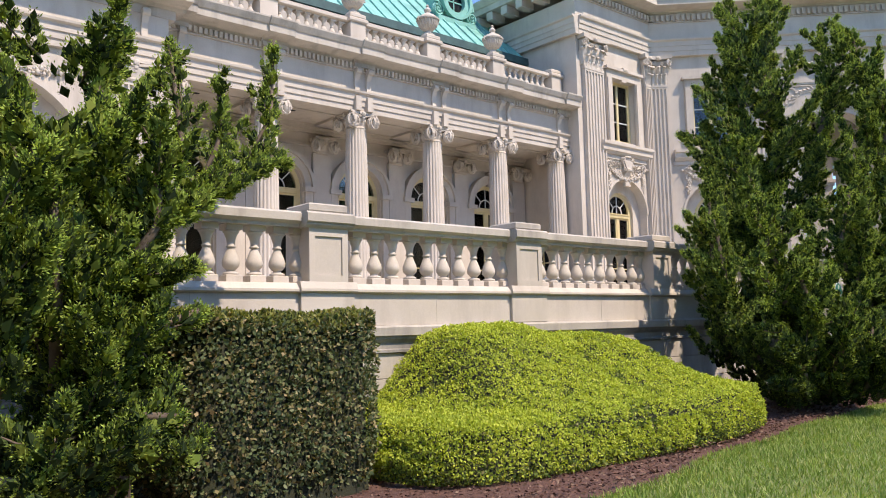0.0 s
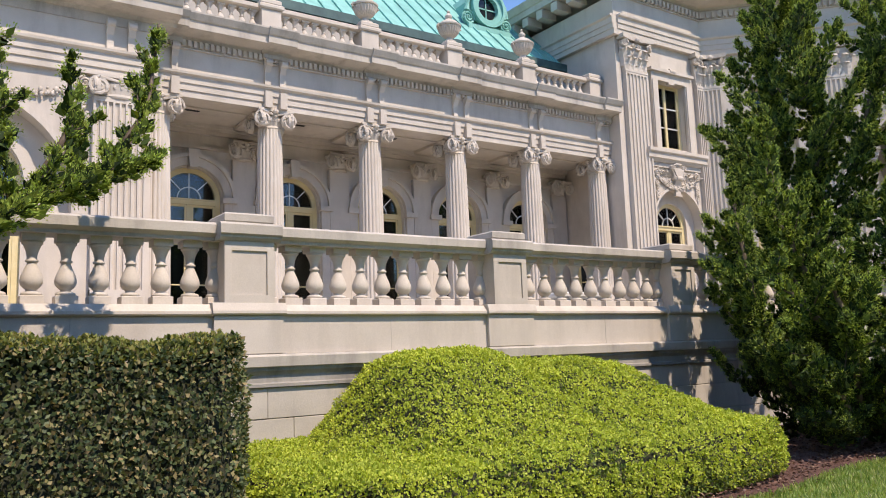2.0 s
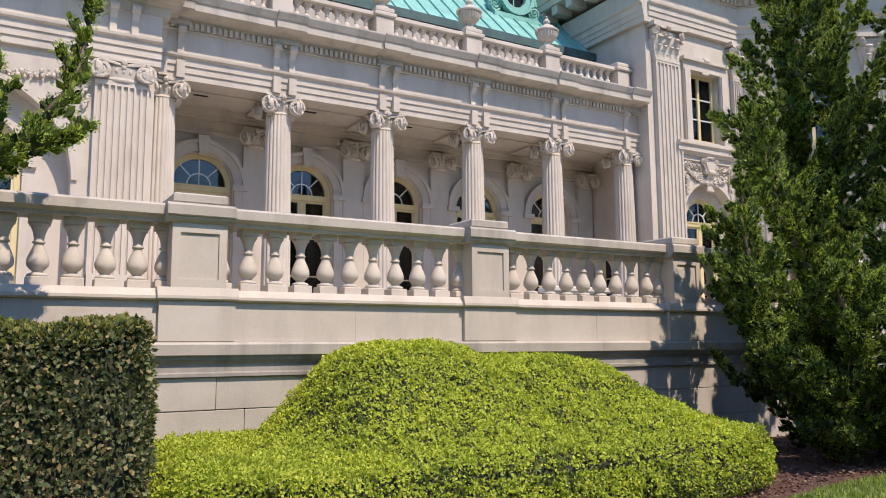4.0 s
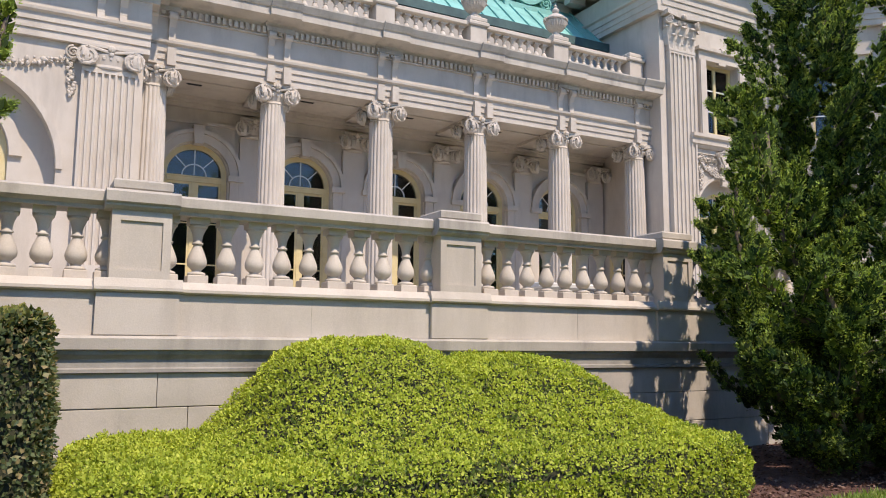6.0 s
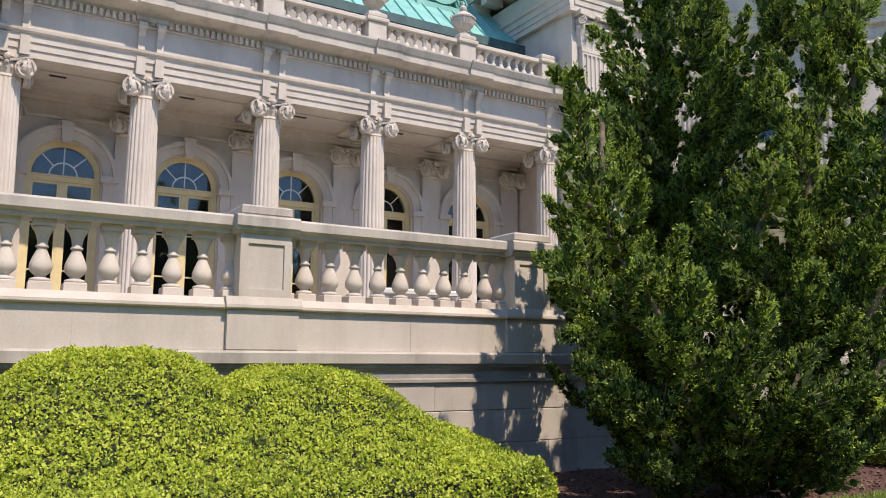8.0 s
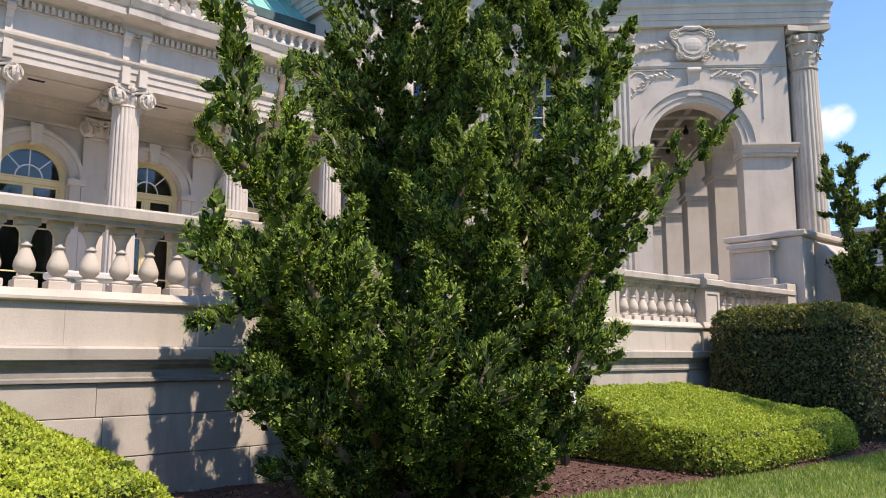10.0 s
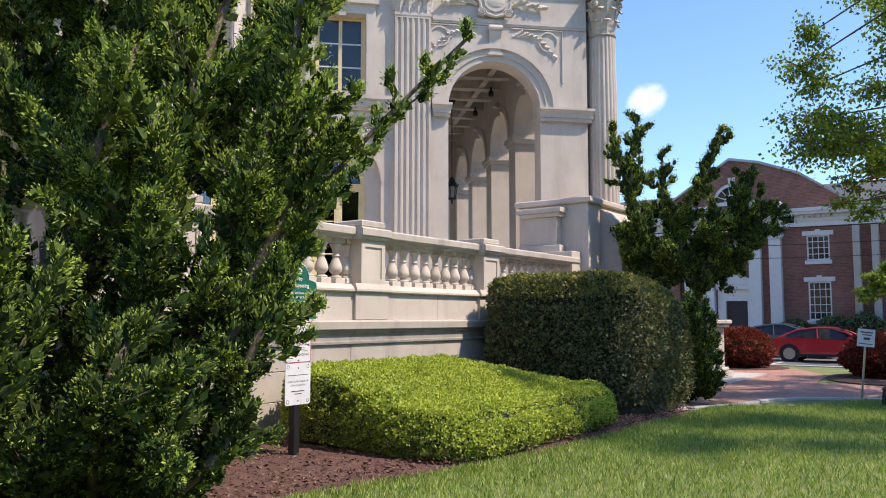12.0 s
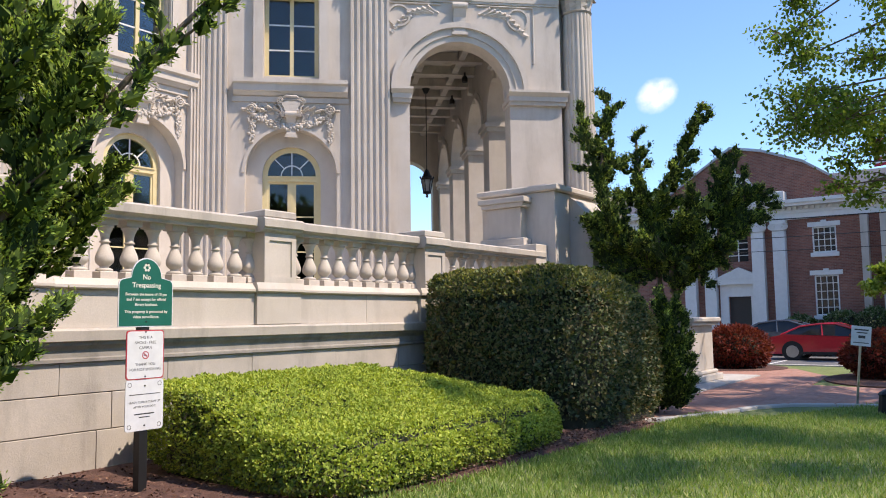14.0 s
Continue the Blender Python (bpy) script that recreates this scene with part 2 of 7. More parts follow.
                f.append((i * n + k, i * n + j, i * n + n + j, i * n + n + k))
        f += [tuple(range(n))[::-1], tuple(range(len(v) - n, len(v)))]
        return self.raw(v, f)

    def ball(self, c, r, n=10, m=7, squash=(1, 1, 1)):
        v, f = [], []
        for i in range(m + 1):
            th = math.pi * i / m
            for k in range(n):
                ph = 2 * math.pi * k / n
                v.append((c[0] + r * squash[0] * math.sin(th) * math.cos(ph), c[1] + r * squash[1] * math.sin(th) * math.sin(ph), c[2] + r * squash[2] * math.cos(th)))
        for i in range(m):
            for k in range(n):
                j = (k + 1) % n
                f.append((i * n + k, i * n + n + k, i * n + n + j, i * n + j))
        return self.raw(v, f)

    def arc_strip(self, uc, zc, r0, r1, y0, y1, a0=0.0, a1=180.0, n=18):
        """A band bent round (uc, zc) in the x-z plane, from radius r0 to r1 and depth y0 to y1."""
        for i in range(n):
            p, q = radians(a0 + (a1 - a0) * i / n), radians(a0 + (a1 - a0) * (i + 1) / n)
            pts = [(uc + r * math.cos(a), zc + r * math.sin(a)) for r, a in ((r0, p), (r1, p), (r1, q), (r0, q))]
            self.prism(pts, "y", y0, y1)
        return self

    def add(self, other, m=None):
        return self.raw([(m @ Vector(p)) for p in other.v] if m else other.v, other.f)

    def mesh(self, name, material, smooth=False):
        me = bpy.data.meshes.new(name)
        me.from_pydata(self.v, [], self.f)
        b = bmesh.new()
        b.from_mesh(me)
        bmesh.ops.recalc_face_normals(b, faces=b.faces)
        b.to_mesh(me)
        b.free()
        if smooth:
            me.polygons.foreach_set("use_smooth", [True] * len(me.polygons))
        me.materials.append(material)
        return me


def part(name, shape, material, parent=None, label="", smooth=False, m=None, kind=""):
    """One mesh object under a thing or a part (or a top-level one, without parent)."""
    me = shape if isinstance(shape, bpy.types.Mesh) else shape.mesh(name, material, smooth)
    ob = new(name, me)
    if parent:
        ob.parent = parent
    if m:
        ob.matrix_basis = m
    return tagged(ob, label, "", "", kind)


def thing(name, label, category, m=None, group="", kind=""):
    ob = new(name)
    ob.empty_display_size = 0.2
    if m:
        ob.matrix_basis = m
    return tagged(ob, label, category, group, kind)


def quad_mesh(name, verts, material):
    """Many loose quads at once: verts is (n, 4, 3)."""
    n = len(verts)
    me = bpy.data.meshes.new(name)
    me.vertices.add(4 * n)
    me.vertices.foreach_set("co", np.ascontiguousarray(verts, dtype=np.float32).ravel())
    me.loops.add(4 * n)
    me.loops.foreach_set("vertex_index", np.arange(4 * n, dtype=np.int32))
    me.polygons.add(n)
    me.polygons.foreach_set("loop_start", np.arange(0, 4 * n, 4, dtype=np.int32))
    me.update(calc_edges=True)
    me.materials.append(material)
    return me


def leaves(p, axis, length, width, rng, fold=0.25, face=None):
    """Leaf-shaped quads from points, long axes, lengths and widths; face tells which way most of them look."""
    n = len(p)
    axis = axis / (np.linalg.norm(axis, axis=1, keepdims=True) + 1e-9)
    r = rng.normal(size=(n, 3))
    if face is not None:
        r = face + r * 0.5
    side = np.cross(axis, r)
    side /= np.linalg.norm(side, axis=1, keepdims=True) + 1e-9
    nor = np.cross(axis, side)
    L, W = length[:, None], width[:, None]
    q = np.empty((n, 4, 3))
    q[:, 0] = p
    q[:, 1] = p + axis * L * 0.5 + side * W * 0.5 + nor * W * fold
    q[:, 2] = p + axis * L
    q[:, 3] = p + axis * L * 0.5 - side * W * 0.5 + nor * W * fold
    return q

# ---- plan ----
GROUND = -0.15
TERRACE = 2.02
FRONT = pose(0, 16.4, 0)                      # wing and left pavilion: x along the wall, y into it
DIAG = pose(20.5, 20.5, 0, 0, 0, -45)         # slanting wing with the portico
DIAG_START = 5.8


# ---- classical parts ----
def volute(r, side, turns=2.2):
    """A scroll of outer radius r round the origin in the x-z plane."""
    s = Shape()
    pts, rad = [], []
    for i in range(26):
        k = i / 25
        a = k * turns * 2 * math.pi
        q = r * (1 - 0.86 * k)
        pts.append((side * q * math.cos(a + 1.57), -0.012 - 0.03 * k, q * math.sin(a + 1.57)))
        rad.append(r * (0.19 - 0.09 * k))
    s.tube(pts, rad, 5)
    s.ball((0, -0.03, 0), r * 0.15, 8, 5)
    disc = Shape().lathe([(r * 0.93, -0.08), (r * 0.93, 0.0)], 18)
    return s.add(disc, pose(0, 0, 0, 90))


def ionic_capital(w, half=False):
    """Angular Ionic capital for a shaft w wide, from z = 0 to 0.46; x along the front."""
    s = Shape()
    r = w * 0.5
    s.lathe([(r * 0.92, 0.0), (r * 1.0, 0.03), (r * 0.94, 0.08), (r * 1.08, 0.2), (r * 1.16, 0.28), (r * 1.0, 0.36)], 24)
    for k in range(20):
        a = 2 * math.pi * k / 20
        s.ball((r * 1.1 * math.cos(a), r * 1.1 * math.sin(a), 0.22), 0.038, 6, 4, (0.9, 0.9, 1.3))
    e = r * 1.52
    s.prism([(-e, -e), (-r * 0.5, -e * 0.84), (r * 0.5, -e * 0.84), (e, -e), (e * 0.84, -r * 0.5), (e * 0.84, r * 0.5), (e, e), (r * 0.5, e * 0.84), (-r * 0.5, e * 0.84), (-e, e), (-e * 0.84, r * 0.5), (-e * 0.84, -r * 0.5)], "z", 0.40, 0.46)
    for turn in (0, 90, 180, 270):
        q = Shape()
        for sx in (-1, 1):
            q.add(volute(0.195, -sx), pose(sx * r * 1.12, -r * 1.34, 0.195, 0, 0, sx * 9))
            q.tube([(sx * 0.05, -r * 1.18, 0.335), (sx * r * 0.6, -r * 1.22, 0.365), (sx * r * 1.1, -r * 1.36, 0.385)], [0.03, 0.034, 0.036], 6)
        q.ball((0, -r * 1.3, 0.40), 0.07, 8, 6)
        q.ball((0, -r * 1.22, 0.30), 0.05, 8, 6)
        s.add(q, pose(0, 0, 0, 0, 0, turn))
    return s


def acanthus(h, w, out):
    """One curling leaf standing on z = 0 with its back to y = 0, leaning to -y."""
    s = Shape()
    v, f = [], []
    n = 7
    for i in range(n + 1):
        k = i / n
        y = -0.02 - out * (k ** 2.2) * (1.0 if k < 0.9 else 1.12)
        z = h * (k if k < 0.86 else 0.86 + (0.86 - k) * 0.9)
        ww = w * (0.55 + 0.6 * math.sin(math.pi * min(1, k * 0.9 + 0.12))) * (1 - 0.25 * (i % 2))
        v += [(-ww / 2, y + 0.03, z), (0, y - 0.018, z), (ww / 2, y + 0.03, z), (0, y + 0.05, z)]
    for i in range(n):
        for a, b in ((0, 1), (1, 2), (2, 3), (3, 0)):
            f.append((4 * i + a, 4 * i + b, 4 * i + 4 + b, 4 * i + 4 + a))
    f += [(0, 1, 2, 3), (4 * n, 4 * n + 1, 4 * n + 2, 4 * n + 3)]
    return s.raw(v, f)


def corinthian_flat(w, h, depth):
    """Corinthian pilaster capital, w wide at the shaft, standing on z = 0, front towards -y."""
    s = Shape()
    s.prism([(-w / 2, 0), (w / 2, 0), (w / 2 + 0.1, h * 0.85), (-w / 2 - 0.1, h * 0.85)], "y", -depth, 0)
    s.box(-w / 2 - 0.02, w / 2 + 0.02, -depth - 0.03, 0, -0.05, 0.03)
    for row, (z, n, hh) in enumerate(((0.03, 4, h * 0.42), (h * 0.16, 3, h * 0.56))):
        for i in range(n):
            x = (i - (n - 1) / 2) * w / n * 1.02
            s.add(acanthus(hh, w / n * 0.92, 0.13 + 0.05 * row), pose(x, -depth, z))
    for side in (-1, 1):
        s.add(acanthus(h * 0.62, w * 0.28, 0.16), pose(side * (w / 2), -depth * 0.6, h * 0.1, 0, 0, side * 50))
        s.add(volute(0.13, side), pose(side * (w / 2 + 0.08), -depth - 0.12, h * 0.74, 0, 0, side * 30))
        s.add(volute(0.075, -side), pose(side * 0.12, -depth - 0.06, h * 0.72))
    s.prism([(-w / 2 - 0.2, -depth - 0.2), (-w * 0.2, -depth - 0.09), (w * 0.2, -depth - 0.09), (w / 2 + 0.2, -depth - 0.2), (w / 2 + 0.17, 0), (-w / 2 - 0.17, 0)], "z", h * 0.88, h)
    s.ball((0, -depth - 0.12, h * 0.9), 0.09, 8, 6)
    return s


def fluted_pilaster(w, z0, z1, depth, flutes=6):
    """Square pilaster shaft with cut flutes, front towards -y."""
    step = w / (flutes + 0.45)
    poly = [(w / 2, 0.0), (-w / 2, 0.0), (-w / 2, -depth)]
    for i in range(flutes):
        x = -w / 2 + 0.225 * step + (i + 0.5) * step
        g = 0.34 * step
        poly += [(x - g, -depth), (x - g * 0.8, -depth + 0.04), (x, -depth + 0.055), (x + g * 0.8, -depth + 0.04), (x + g, -depth)]
    poly.append((w / 2, -depth))
    s = Shape().prism(poly, "z", z0 + 0.12, z1 - 0.1)
    return s.box(-w / 2, w / 2, -depth, 0, z1 - 0.1, z1).box(-w / 2, w / 2, -depth, 0, z0, z0 + 0.12)


def fluted_shaft(r, z0, z1, cx=0.0, cy=0.0, flutes=20):
    n = flutes * 4
    s = Shape()
    v, f = [], []
    rings = 7
    for k in range(rings):
        t = k / (rings - 1)
        q = r * (1 - 0.15 * t ** 1.6)
        for i in range(n):
            a = 2 * math.pi * i / n
            d = (1.0, 0.975, 0.925, 0.975)[i % 4]
            v.append((cx + q * d * math.cos(a), cy + q * d * math.sin(a), z0 + (z1 - z0) * t))
    for k in range(rings - 1):
        for i in range(n):
            j = (i + 1) % n
            f.append((k * n + i, k * n + j, k * n + n + j, k * n + n + i))
    f += [tuple(range(n))[::-1], tuple(range((rings - 1) * n, rings * n))]
    return s.raw(v, f)


def attic_base(r, z0, z1, cx=0.0, cy=0.0):
    h = z1 - z0
    s = Shape()
    s.box(cx - r * 1.38, cx + r * 1.38, cy - r * 1.38, cy + r * 1.38, z0, z0 + h * 0.35)
    return s.lathe([(r * 1.36, z0 + h * 0.35), (r * 1.4, z0 + h * 0.48), (r * 1.32, z0 + h * 0.62), (r * 1.12, z0 + h * 0.68), (r * 1.12, z0 + h * 0.78), (r * 1.2, z0 + h * 0.86), (r * 1.16, z0 + h * 0.95), (r * 1.0, z1)], 24, cx, cy)


def wall_bay(s, u0, u1, z0, z1, d0, d1, holes, n=16):
    """A wall from u0 to u1 with openings above one another: (centre, half width, sill, spring or top, arched)."""
    z = z0
    lo = min([u1] + [c - w for c, w, *_ in holes])
    for c, w, sill, top, arched in holes:
        if sill > z + 1e-3:
            s.box(u0, u1, d0, d1, z, sill)
        s.box(u0, c - w, d0, d1, sill, top)
        s.box(c + w, u1, d0, d1, sill, top)
        z = top
        if arched:
            zt = top + w + 0.001
            for i in range(n):
                a, b = math.pi * i / n, math.pi * (i + 1) / n
                xa, xb, za, zb = c + w * math.cos(a), c + w * math.cos(b), top + w * math.sin(a), top + w * math.sin(b)
                s.prism([(xa, za), (xa, zt), (xb, zt), (xb, zb)], "y", d0, d1)
            s.box(u0, c - w, d0, d1, top, zt)
            s.box(c + w, u1, d0, d1, top, zt)
            z = zt
    if z < z1:
        s.box(u0, u1, d0, d1, z, z1)
    return s


WINDOW_COUNT = [0]


def arched_window(m, hw, sill, spring, d, door=False, blind=0.0):
    """Cream casement with a fanlight: frame, bars, panes; stands at depth d in its wall."""
    WINDOW_COUNT[0] += 1
    w = thing("window_%d" % WINDOW_COUNT[0], "cream-painted round-headed window with a fanlight", "window", m, "", "structure")
    fr = Shape()
    t = 0.13
    fr.box(-hw, -hw + t, d, d + 0.12, sill, spring).box(hw - t, hw, d, d + 0.12, sill, spring)
    fr.arc_strip(0, spring, hw - t, hw, d, d + 0.12, 0, 180, 20)
    fr.box(-hw + t, hw - t, d + 0.002, d + 0.118, sill, sill + 0.12)
    part("window_frame", fr, CREAM, w)
    tr = Shape().box(-hw + t, hw - t, d - 0.03, d + 0.10, spring - 0.16, spring - 0.02).box(-hw + t, hw - t, d - 0.06, d + 0.02, spring - 0.05, spring - 0.015)
    part("transom", tr, CREAM, w)
    part("mullion", Shape().box(-0.06, 0.06, d + 0.01, d + 0.09, sill + 0.12, spring - 0.16), CREAM, w)
    bars = Shape()
    bars.arc_strip(0, spring, (hw - t) * 0.42, (hw - t) * 0.42 + 0.03, d + 0.03, d + 0.07, 0, 180, 12)
    for a in (45, 90, 135):
        ca, sa = math.cos(radians(a)), math.sin(radians(a))
        q = Shape().box((hw - t) * 0.44 if a != 90 else 0.02, hw - t + 0.01, d + 0.035, d + 0.065, -0.014, 0.014)
        bars.add(q, Matrix.Translation((0, 0, spring)) @ Matrix.Rotation(-radians(a), 4, "Y"))
    part("fan_bar", bars, WHITE_PAINT, w)
    cas = Shape()
    for s0, s1 in ((-hw + t, -0.06), (0.06, hw - t)):
        for a, b in ((s0, s0 + 0.05), (s1 - 0.05, s1)):
            cas.box(a, b, d + 0.025, d + 0.075, sill + 0.12, spring - 0.16)
        for k in range(1, 3):
            z = sill + 0.12 + (spring - 0.28 - sill) * k / 3
            cas.box(s0 + 0.05, s1 - 0.05, d + 0.03, d + 0.07, z - 0.015, z + 0.015)
        cas.box(s0 + 0.05, s1 - 0.05, d + 0.028, d + 0.072, spring - 0.22, spring - 0.16)
    part("casement", cas, CREAM, w)
    pane = Shape()
    pane.box(-hw + t, hw - t, d + 0.046, d + 0.054, sill + 0.1, spring - 0.1)
    pane.prism([(-hw + t, spring - 0.1)] + [((hw - t) * math.cos(radians(a)), spring + (hw - t) * math.sin(radians(a))) for a in range(180, -1, -15)][::1] + [(hw - t, spring - 0.1)], "y", d + 0.047, d + 0.053)
    pane_ob = part("pane", pane, GLASS, w)
    pane_ob.visible_shadow = False
    if blind:
        b = Shape()
        for k in range(9):
            for sd in (-1, 1):
                x = sd * (hw - t) * (0.95 - 0.055 * k)
                b.box(x - 0.02, x + 0.02, d + 0.16 + 0.02 * (k % 2), d + 0.18 + 0.02 * (k % 2), sill + 0.1, spring - blind)
        part("curtain", b, CURTAIN, w)
    return w


def sash_window(m, hw, sill, top, d, rows=3, frame_mat=CREAM):
    """Cream square-headed window with six panes."""
    WINDOW_COUNT[0] += 1
    w = thing("window_%d" % WINDOW_COUNT[0], "tall cream-painted window with six panes", "window", m, "", "structure")
    t = 0.11
    fr = Shape().box(-hw, -hw + t, d, d + 0.12, sill, top).box(hw - t, hw, d, d + 0.12, sill, top)
    fr.box(-hw + t, hw - t, d + 0.002, d + 0.118, top - t, top).box(-hw + t, hw - t, d + 0.002, d + 0.118, sill, sill + 0.09)
    part("window_frame", fr, frame_mat, w)
    part("mullion", Shape().box(-0.05, 0.05, d + 0.01, d + 0.10, sill + 0.09, top - t), frame_mat, w)
    for k in range(1, rows):
        z = sill + 0.09 + (top - t - sill - 0.09) * k / rows
        part("glazing_bar", Shape().box(-hw + t, -0.05, d + 0.03, d + 0.07, z - 0.018, z + 0.018).box(0.05, hw - t, d + 0.03, d + 0.07, z - 0.018, z + 0.018), WHITE_PAINT, w)
    pane_ob = part("pane", Shape().box(-hw + t, hw - t, d + 0.046, d + 0.054, sill + 0.08, top - t + 0.01), GLASS, w)
    pane_ob.visible_shadow = False
    return w


def entablature(s, x0, x1, z, face, scale=1.0, ends=(0, 0)):
    """Architrave of three steps, frieze, bed mould, cornice with a drip; face is the front's y, running along x."""
    k = scale
    e0, e1 = ends
    for i in range(3):
        s.box(x0 - e0 * 0.03 * i, x1 + e1 * 0.03 * i, face - 0.03 * i, face + 0.6, z + 0.155 * k * i, z + 0.155 * k * (i + 1))
    s.prism([(face - 0.06, z + 0.465 * k), (face - 0.13, z + 0.50 * k), (face - 0.14, z + 0.55 * k), (face + 0.6, z + 0.55 * k), (face + 0.6, z + 0.465 * k)], "x", x0 - e0 * 0.1, x1 + e1 * 0.1)
    s.box(x0, x1, face + 0.004, face + 0.6, z + 0.55 * k, z + 1.1 * k)
    return s


def cornice(s, x0, x1, z, face, out=0.55, h=0.5, ends=(0, 0)):
    prof = [(face + 0.6, z), (face - 0.06, z), (face - 0.10, z + 0.07), (face - 0.14, z + 0.08), (face - out * 0.82, z + 0.12), (face - out * 0.82, z + 0.12 + h * 0.36), (face - out * 0.88, z + 0.12 + h * 0.40), (face - out, z + h * 0.92), (face - out, z + h), (face + 0.6, z + h)]
    return s.prism(prof, "x", x0 - ends[0] * out, x1 + ends[1] * out)


def baluster_shape(h, w):
    """Square-based pear baluster of height h on z = 0."""
    s = Shape()
    s.bevel_box(-w / 2, w / 2, -w / 2, w / 2, 0, h * 0.13, 0.008)
    r = w / 2
    prof = [(r * 0.86, 0.13), (r * 0.92, 0.15), (r * 0.86, 0.172), (r * 0.5, 0.19), (r * 0.46, 0.21), (r * 0.66, 0.235), (r * 0.93, 0.28), (r * 1.0, 0.335), (r * 0.95, 0.385), (r * 0.80, 0.45), (r * 0.6, 0.52), (r * 0.44, 0.575), (r * 0.40, 0.60), (r * 0.56, 0.605), (r * 0.57, 0.63), (r * 0.44, 0.64), (r * 0.47, 0.70), (r * 0.58, 0.77), (r * 0.76, 0.83), (r * 0.80, 0.85), (r * 0.92, 0.855), (r * 0.94, 0.885), (r * 0.86, 0.90)]
    s.lathe([(a, b * h) for a, b in prof], 14)
    s.box(-w * 0.49, w * 0.49, -w * 0.49, w * 0.49, h * 0.90, h)
    return s


# ---- terrace wall and balustrade ----
PEDESTALS = [-5.75, -2.07, 1.6, 5.28, 9.03, 12.68, 16.3, 19.92, 23.5]
TERRACE_X0, TERRACE_X1 = -9.0, 27.6
terrace = thing("wall_terrace", "pale limestone terrace wall with moulded ledge", "wall", None, "", "structure")
core = Shape().box(TERRACE_X0, TERRACE_X1, 8.36, 8.75, GROUND - 0.4, 1.95)
part("wall_core", core, STONE_OLD, terrace)
led = Shape()
led.prism([(8.40, 1.352), (8.13, 1.352), (8.11, 1.36), (8.10, 1.47), (8.125, 1.495), (8.22, 1.50), (8.40, 1.50)], "x", TERRACE_X0, TERRACE_X1)
part("ledge", led, STONE_OLD, terrace)
# The mould's dark colour adds the ledge's shade to its stains.
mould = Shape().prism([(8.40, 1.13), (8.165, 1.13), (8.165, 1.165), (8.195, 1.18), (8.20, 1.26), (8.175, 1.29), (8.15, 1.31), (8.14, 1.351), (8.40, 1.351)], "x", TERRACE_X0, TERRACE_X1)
part("ledge_mould", mould, STONE_STAIN_SHADE, terrace, "dark moulding under the ledge, stained and coloured for its shade")
dado = Shape().box(TERRACE_X0, TERRACE_X1, 8.19, 8.40, 1.50, 1.93)
for px in PEDESTALS:
    dado.bevel_box(px - 0.40, px + 0.40, 8.135, 8.40, 1.497, 1.935)
part("dado", dado, STONE, terrace)
pl = Shape().prism([(8.155, 1.932), (8.125, 1.95), (8.125, 1.98), (8.20, 2.06), (8.70, 2.06), (8.70, 1.932)], "x", TERRACE_X0, TERRACE_X1)
for px in PEDESTALS:
    pl.prism([(8.115, 1.936), (8.085, 1.955), (8.085, 1.985), (8.118, 2.075), (8.75, 2.075), (8.75, 1.936)], "x", px - 0.425, px + 0.425)
part("plinth_mould", pl, STONE, terrace)
blocks = random.Random(3)
stone_top = [GROUND - 0.3, 0.36, 0.775, 1.128]
for row in range(3):
    x = TERRACE_X0 + 0.6 * (row % 2)
    while x < TERRACE_X1 - 0.3:
        w = min(blocks.uniform(1.1, 1.75), TERRACE_X1 - x)
        y = 8.205 + blocks.uniform(-0.003, 0.004)
        part("stone", Shape().bevel_box(x + 0.004, x + w - 0.004, y, 8.37, stone_top[row] + 0.004, stone_top[row + 1] - 0.004, 0.006), STONE_OLD, terrace)
        x += w
joints = Shape()
for px in [x + 1.85 for x in PEDESTALS[:-1]]:
    joints.box(px, px + 0.006, 8.187, 8.192, 1.5, 1.93)
part("joint", joints, STONE_OLD, terrace)

